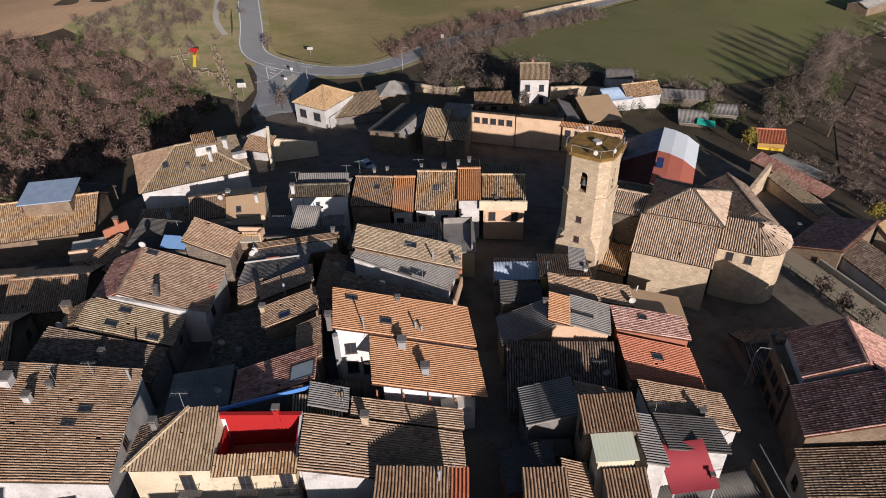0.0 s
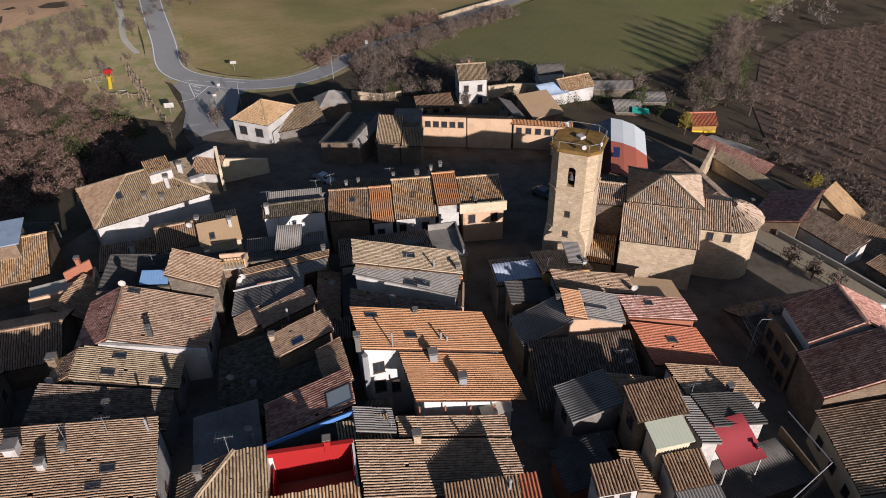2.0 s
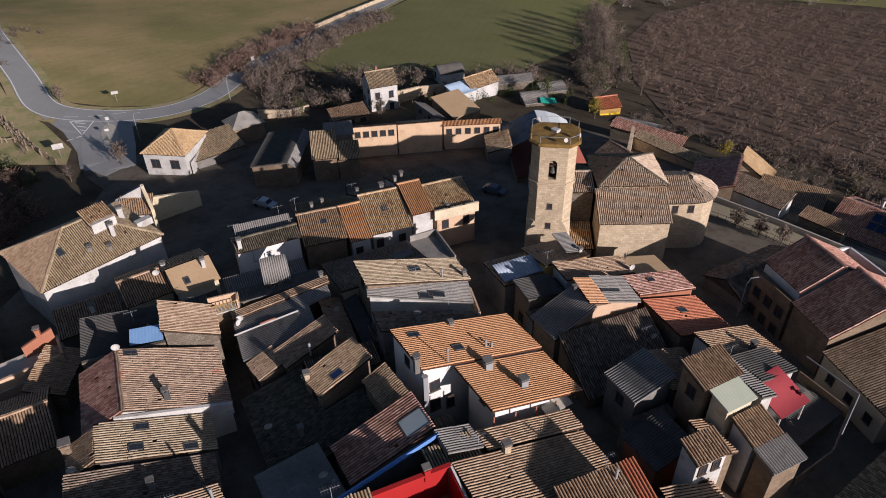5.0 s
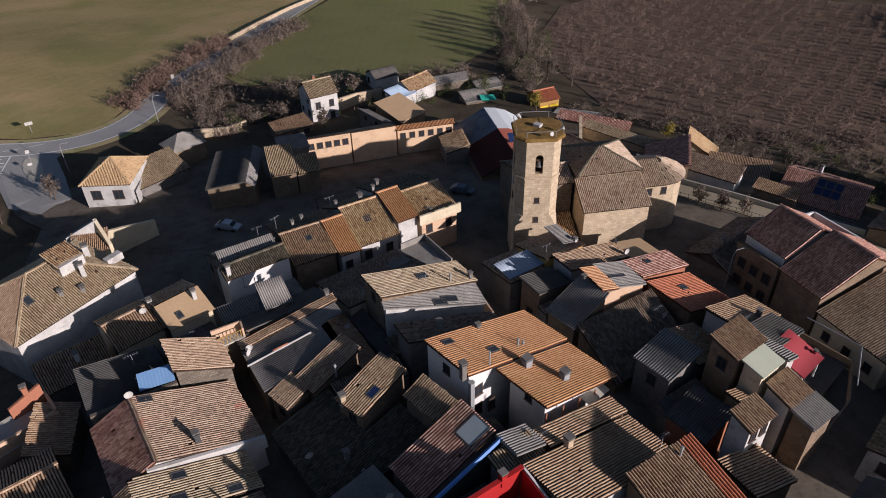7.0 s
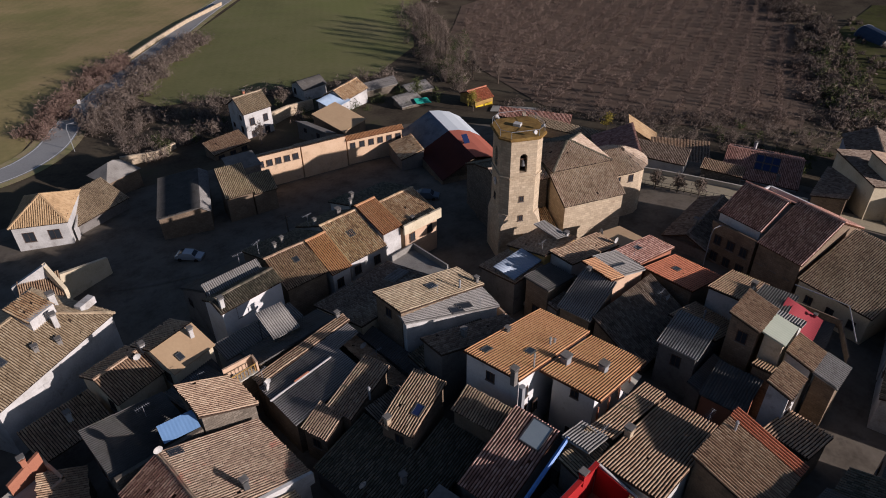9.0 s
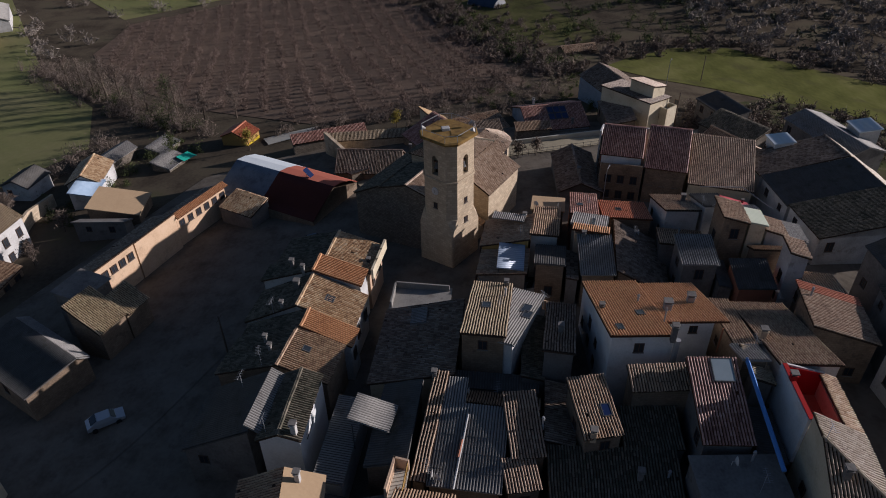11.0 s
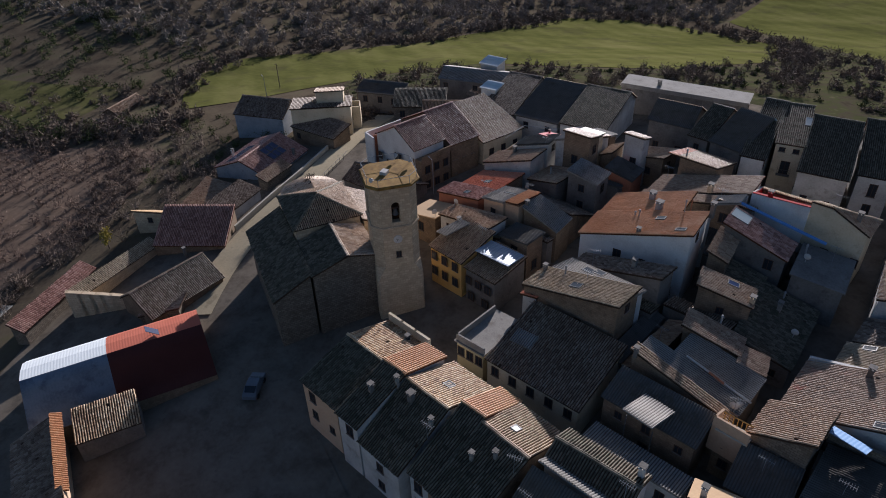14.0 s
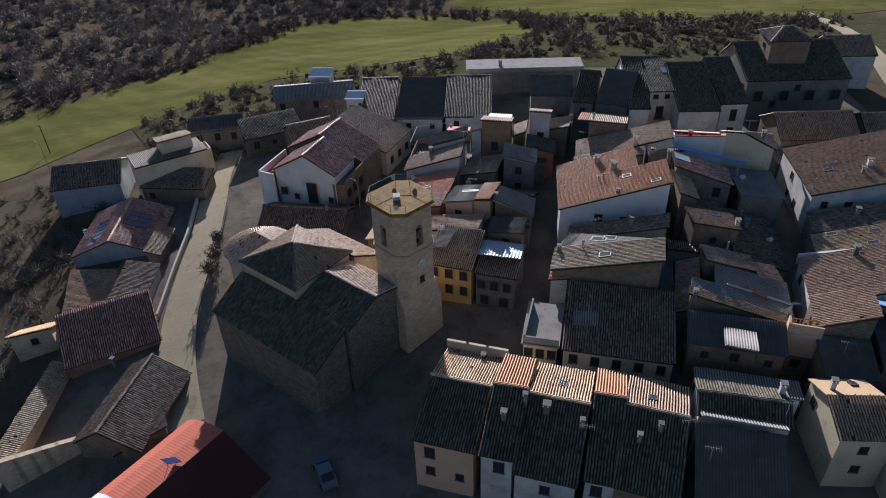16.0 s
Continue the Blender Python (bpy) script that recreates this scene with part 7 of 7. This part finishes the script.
thicket("scrub", "bare bushes between far fields", along([(20, -74), (20, -94), (36, -130), (80, -153), (108, -155), (133, -142), (139, -89), (140, -54), (153, -22), (168, 3), (163, 23), (146, 40)], 260, 8), 1.8, 4.6, 12, 90, "twig", leaf=0.36)
FAR_N = [(135, 225), (180, 270), (260, 330), (330, 420), (500, 300), (330, 180), (250, 195)]
thicket("scrub", "bare woodland past the green field", scatter(FAR_N, 260), 3.0, 6.5, 12, 60, "twig_haze", leaf=0.42)
thicket("scrub", "bare trees and scrub west of the village", scatter([(-90, 85), (-70, 60), (-66, 20), (-90, -20), (-160, 10), (-160, 90)], 160), 2.0, 4.5, 14, 70, "twig")
for x, y, hgt, mt in ((22, 152, 5.5, "twig"), (16, 141, 4.2, "twig"), (26, 142, 4, "twig"), (11, 151, 4.5, "twig"), (31, 156, 5, "twig"), (-37, 141, 4.5, "twig"), (58, 121, 4.5, "leaf_yellow"), (55, 136, 5.5, "leaf"),
                     (-48, 178, 4, "twig"), (-70, 190, 5, "twig"), (-64, 198, 4.5, "twig"), (47.6, 69.6, 3.4, "twig"), (48.8, 66.2, 3.4, "twig"), (49.9, 63.0, 3.4, "twig"), (67, 92, 3.5, "leaf_yellow"), (-66, 172, 4, "twig"), (60, 8, 5, "twig"), (48, 20, 6, "twig"), (80, 133, 7.5, "twig"), (88, 160, 10, "twig"), (96, 172, 10.5, "twig"), (103, 184, 9, "twig"), (84, 150, 9.5, "twig"), (92, 166, 9, "twig"), (99, 178, 11, "twig"), (90, 155, 8, "leaf"), (107, 190, 10, "twig"), (112, 198, 9, "twig"), (78, 140, 8, "twig")):
    tree(x, y, hgt, mt, {"twig": "bare winter tree with spreading twigs", "leaf_yellow": "small tree with yellow leaves", "leaf": "dark evergreen tree beside the shacks"}[mt], leaves=520 if mt != "twig" else 420)

# ---- roadside and square ----
def car(x, y, turn, mat, label):
    z = ground_z(x, y) + 0.05
    c = thing("car", (x, y, z), label, "car")
    m = pose(x, y, z, 0, 0, turn)
    prof = [(-2.0, 0.35), (-2.05, 0.75), (-1.15, 0.9), (-0.6, 1.38), (0.75, 1.42), (1.65, 1.0), (2.0, 0.85), (2.05, 0.4)]
    v, f = [], []
    for s, k in ((-0.82, 1), (0.82, 1)):
        v += [(px, s * (0.84 if pz > 1.2 else 1.0), pz) for px, pz in prof]
    n = len(prof)
    f = [tuple(range(n)), tuple(range(2 * n - 1, n - 1, -1))] + [(i, n + i, n + (i + 1) % n, (i + 1) % n) for i in range(n)]
    body = part("body", mesh("body", v, f), mat, c, m=m)
    for nm, pts in (("windscreen", [(-1.12, 0.93), (-0.66, 1.34)]), ("rear_window", [(0.82, 1.4), (1.55, 1.06)])):
        (x0, z0), (x1, z1) = pts
        vv = [(x0, -0.66, z0 + 0.02), (x0, 0.66, z0 + 0.02), (x1, 0.6, z1 + 0.02), (x1, -0.6, z1 + 0.02)]
        part(nm, slab([Vector(p) + Vector((0, 0, 0.02)) for p in vv], 0.03), "glass", c, m=m)
    for wx in (-1.25, 1.3):
        for wy in (-0.82, 0.82):
            vv = [(wx + 0.31 * math.cos(2 * math.pi * j / 14), wy + s, 0.31 + 0.31 * math.sin(2 * math.pi * j / 14)) for s in (-0.1, 0.1) for j in range(14)]
            ff = [(j, (j + 1) % 14, 14 + (j + 1) % 14, 14 + j) for j in range(14)] + [tuple(range(13, -1, -1)), tuple(range(14, 28))]
            part("wheel", mesh("wheel", vv, ff), "rubber", c, m=m)
    return c


car(20.3, 95.9, 128, "car_blue", "slate blue car parked on the square")
car(-15.5, 110.0, 130, "car_silver", "silver blue car parked below the houses")
car(7.2, 62.0, 80, "car_silver", "silver car in the narrow lane")


def lamp_post(x, y, h=6.0):
    z = ground_z(x, y)
    t = thing("street_lamp", (x, y, z), "grey metal street lamp with a curved arm", "street lamp", "street lamps")
    v, f = tube([(x, y, z), (x, y, z + h * 0.85), (x + 0.25, y - 0.1, z + h), (x + 1.1, y - 0.4, z + h + 0.1)], 0.07, 0.04, 6)
    part("pole", mesh("pole", v, f), "metal_light", t)
    part("lamp_head", from_bm("lamp_head", box(-0.3, -0.12, -0.06, 0.3, 0.12, 0.06, 0.03)), "metal_light", t, m=pose(x + 1.3, y - 0.45, z + h + 0.08, 0, 0, -20))


for x, y in ((-33, 152), (31.4, 52.5), (110.5, 30.6), (-12, 168)):
    lamp_post(x, y)

# playground
SX, SY = -64.2, 169.6
sz = ground_z(SX, SY)
slide = thing("playground_slide", (SX, SY, sz), "red and yellow playground slide", "slide", "playground")
for dx in (-0.55, 0.55):
    for dy in (-0.55, 0.55):
        post(slide, SX + dx, SY + dy, sz, sz + 2.5, 0.08, "wood_door")
part("deck", from_bm("deck", box(SX - 0.7, SY - 0.7, sz + 1.5, SX + 0.7, SY + 0.7, sz + 1.62, 0.02)), "wood_door", slide)
for k in (-1, 1):
    part("slide_roof", slab([(SX - 0.9, SY + 0.95 * k, sz + 2.4), (SX + 0.9, SY + 0.95 * k, sz + 2.4), (SX + 0.9, SY, sz + 3.1), (SX - 0.9, SY, sz + 3.1)][::k], 0.06), "paint_red", slide)
part("chute", slab([(SX + 0.6, SY - 5.0, sz + 0.25), (SX + 1.3, SY - 4.8, sz + 0.25), (SX + 0.4, SY - 0.6, sz + 1.55), (SX - 0.3, SY - 0.8, sz + 1.55)], 0.08), "paint_yellow", slide)
for dx in (0.0, 0.7):
    bar(slide, (SX + 0.6 + dx, SY - 4.9, sz + 0.4), (SX - 0.3 + dx, SY - 0.7, sz + 1.8), 0.06, "paint_yellow", "side_rail")
wonky = random.Random(14)
# rough log rails and climbing frames
for run, k in (([(-63.5, 180.3), (-57.4, 165.0), (-48.8, 147.3)], 11), ([(-61.4, 177.6), (-55.6, 163.4), (-50.6, 150.6)], 10), ([(-60.8, 175.2), (-53.7, 155.3)], 12), ([(-69.8, 168.8), (-65.9, 172.4)], 4), ([(-63.6, 161.7), (-56.5, 159.9)], 6), ([(-70, 176), (-66, 165), (-61, 158)], 5)):
    fence = thing("fence", (run[0][0], run[0][1], ground_z(*run[0])), "rough fence of weathered logs in the playground", "fence", "log fences")
    for (x0, y0), (x1, y1) in zip(run, run[1:]):
        tips = []
        for i in range(k + 1):
            x, y = x0 + (x1 - x0) * i / k + wonky.uniform(-0.25, 0.25), y0 + (y1 - y0) * i / k + wonky.uniform(-0.25, 0.25)
            z, hgt = ground_z(x, y), wonky.uniform(0.7, 1.6)
            bar(fence, (x, y, z - 0.3), (x + wonky.uniform(-0.3, 0.3), y + wonky.uniform(-0.3, 0.3), z + hgt), 0.15, "log_wood", "post")
            tips.append((x, y, z + hgt * 0.8))
        for p, q in zip(tips, tips[1:]):
            bar(fence, p, q, 0.12, "log_wood", "rail")
for x, y in ((-61.2, 158.2), (-60.5, 164), (-67, 169)):
    z = ground_z(x, y)
    b = thing("bench", (x, y, z), "pale wooden park bench", "bench", "playground")
    part("seat", from_bm("seat", box(x - 0.8, y - 0.2, z + 0.42, x + 0.8, y + 0.2, z + 0.48, 0.01)), "plaster_white", b)
    for dx in (-0.6, 0.6):
        part("leg", from_bm("leg", box(x + dx - 0.05, y - 0.18, z, x + dx + 0.05, y + 0.18, z + 0.42)), "metal_dark", b)

thicket("brushwood", "grey bushes in the dry grass beside the brown field", scatter([(-108, 190), (-95, 182), (-78, 170), (-70, 176), (-72, 196), (-80, 214)], 60), 1.2, 3.2, 14, 120, "twig", leaf=0.18)
# bare trees of the playground
for x, y, hgt in ((-68.5, 177.3, 3.2), (-72, 175, 3.4), (-54.3, 153.8, 2.6), (-72, 188, 4.4), (-75, 196, 4.6), (-69, 192, 4.0), (-79, 206, 4.4), (-46, 138, 4.0), (-37.5, 144, 3.6), (-36.5, 147, 3.2), (-74, 180, 4.2), (-78, 188, 4.8), (-84, 196, 4.6)):
    tree(x, y, hgt, "twig", "small bare tree beside the playground", leaves=30, leaf=0.1)

# road signs, junction island, posts
isl = part("traffic_island", mesh("traffic_island", [(x, y, ground_z(x, y) + d) for d in (0.22, 0.1) for x, y in [(-38.6 + 1.7 * math.cos(a), 157.4 + 5.6 * math.sin(a)) for a in np.linspace(0, 2 * math.pi, 17)[:-1]]],
           [tuple(range(16))] + [(j, 16 + j, 16 + (j + 1) % 16, (j + 1) % 16) for j in range(16)]), "concrete", None)
tagged(isl, "oval concrete traffic island at the junction", "traffic island")
for x, y, w, hh in ((-38.5, 161, 0.7, 0.7), (-38.8, 155, 0.8, 0.5), (-36.3, 175.6, 1.5, 0.7), (-47.8, 149.8, 2.0, 1.1), (-2, 191, 0.8, 1.0)):
    z = ground_z(x, y)
    s = thing("road_sign", (x, y, z), "white road sign on a metal pole", "road sign", "road signs")
    post(s, x, y, z, z + 2.4, 0.04, "metal_light", "pole")
    part("panel", from_bm("panel", box(x - w / 2, y - 0.07, z + 1.9, x + w / 2, y - 0.045, z + 1.9 + hh, 0.005)), "plaster_white", s)

# ruined walls by the road, field wall, retaining walls
ruin = thing("ruined_house", (-31, 115, ground_z(-31, 115)), "roofless ruin with pale plastered walls", "ruin")
rz = ground_z(-31, 115) - 1.5
wall_run(ruin, [(-37.4, 115.4), (-33.3, 113.9)], [3.2, 5.6], rz, 0.5, "plaster_white", "wall")
wall_run(ruin, [(-33.2, 113.8), (-32.6, 110.4)], [5.6, 3.0], rz, 0.5, "plaster_cream", "wall")
wall_run(ruin, [(-33.2, 113.8), (-25.4, 116.0)], [3.4, 1.2], rz, 0.5, "plaster_cream", "wall")
plate(ruin, (-38.0, 111.6), (-33.0, 110.2), 4.0, 2.2, 3.6, "tile_old", "roof_slope", 0.14)
fw = thing("field_wall", (60, 252, ground_z(60, 252)), "long pale dry-stone wall beside the road", "stone wall")
FW = [(24, 226), (40, 242), (58, 258), (80, 274)]
for (x0, y0), (x1, y1) in zip(FW, FW[1:]):
    wall_run(fw, [(x0, y0), (x1, y1)], [ground_z(x0, y0) + 1.3, ground_z(x1, y1) + 1.3], min(ground_z(x0, y0), ground_z(x1, y1)) - 0.5, 0.6, "stone", "wall_stretch")
rw = thing("retaining_wall", (50, 66, 0), "pale concrete retaining wall along the street", "retaining wall")
for (x0, y0), (x1, y1) in zip([(51.4, 77.6), (54.6, 68.2), (57.2, 60.2)], [(54.6, 68.2), (57.2, 60.2), (61.4, 50.2)]):
    wall_run(rw, [(x0, y0), (x1, y1)], [ground_z(x0, y0) + 1.0, ground_z(x1, y1) + 1.0], -2.5, 0.3, "concrete", "wall_stretch")
rw = thing("church_fence", (44, 66, 0), "rusty iron fence above the church bank", "fence")
CF = [(45.6, 76.6), (48.9, 67.6), (51.4, 60), (55.4, 50.4)]
for (x0, y0), (x1, y1) in zip(CF, CF[1:]):
    for k in range(7):
        x, y = x0 + (x1 - x0) * k / 7, y0 + (y1 - y0) * k / 7
        post(rw, x, y, ground_z(x, y), ground_z(x, y) + 1.2, 0.035, "metal_dark")
    for dz in (0.6, 1.15):
        bar(rw, (x0, y0, ground_z(x0, y0) + dz), (x1, y1, ground_z(x1, y1) + dz), 0.03, "metal_dark")
yw = thing("yard_wall", (4, 152, -3), "tan ruined yard wall north of the houses", "ruin")
wall_run(yw, [(-8, 153), (-2, 151.6), (3.0, 153.6)], [-2.9, -3.6, -4.2], -7, 0.5, "stone", "wall_stretch")
wall_run(yw, [(23, 148.4), (29, 150.4), (35, 150.0)], [-2.6, -3.4, -3.8], -8, 0.5, "stone", "wall_stretch")
laundry = part("white_sheet", slab([(-2.4, 60.95, 8.0), (-0.6, 60.95, 8.0), (-0.6, 61.3, 8.66), (-2.4, 61.3, 8.66)], 0.03), "cloth_white", None)
tagged(laundry, "white sheet hung over a terrace wall", "sheet")
for x, y, h_ in ((68, 36, 7.5), (120, 20, 7.0), (-4, 100, 6.0)):
    z = ground_z(x, y)
    p = thing("utility_pole", (x, y, z), "weathered utility pole with a crossbar", "utility pole", "utility poles")
    v, f = tube([(x, y, z - 0.3), (x, y, z + h_)], 0.13, 0.09, 7)
    part("pole", mesh("pole", v, f), "bark", p)
    bar(p, (x - 0.7, y, z + h_ - 0.4), (x + 0.7, y, z + h_ - 0.4), 0.05, "bark", "crossbar")

thicket("scrub", "bare bushes on the south-western slope", scatter([(-60, -34), (18, -76), (20, -95), (34, -130), (8, -117), (-32, -107), (-82, -129), (-58, -60)], 200), 1.2, 3.4, 10, 80, "twig", leaf=0.32)
gable("dark roofed house beside the western lane", (-43.4, -6.6), (-52.4, -8.4), 8.0, 11.0, 13.4, "tile_old", "plaster_white", 0.6)

# far farm buildings
gable("far farmhouse with brown tile roof among scrub", (154.0, 47.0), (149.6, 57.5), 5.0, -14.2, -12.8, "tile_old", "plaster_tan")
gable("long white farm shed beyond the hedge", (176.0, 262.0), (196.0, 276.0), 9.0, -19.0, -17.0, "fibrocement", "plaster_white")
gable("farm shed with pale roof beyond the field", (150.0, 250.0), (168.0, 262.0), 8.0, -19.0, -17.4, "fibrocement", "plaster_tan")
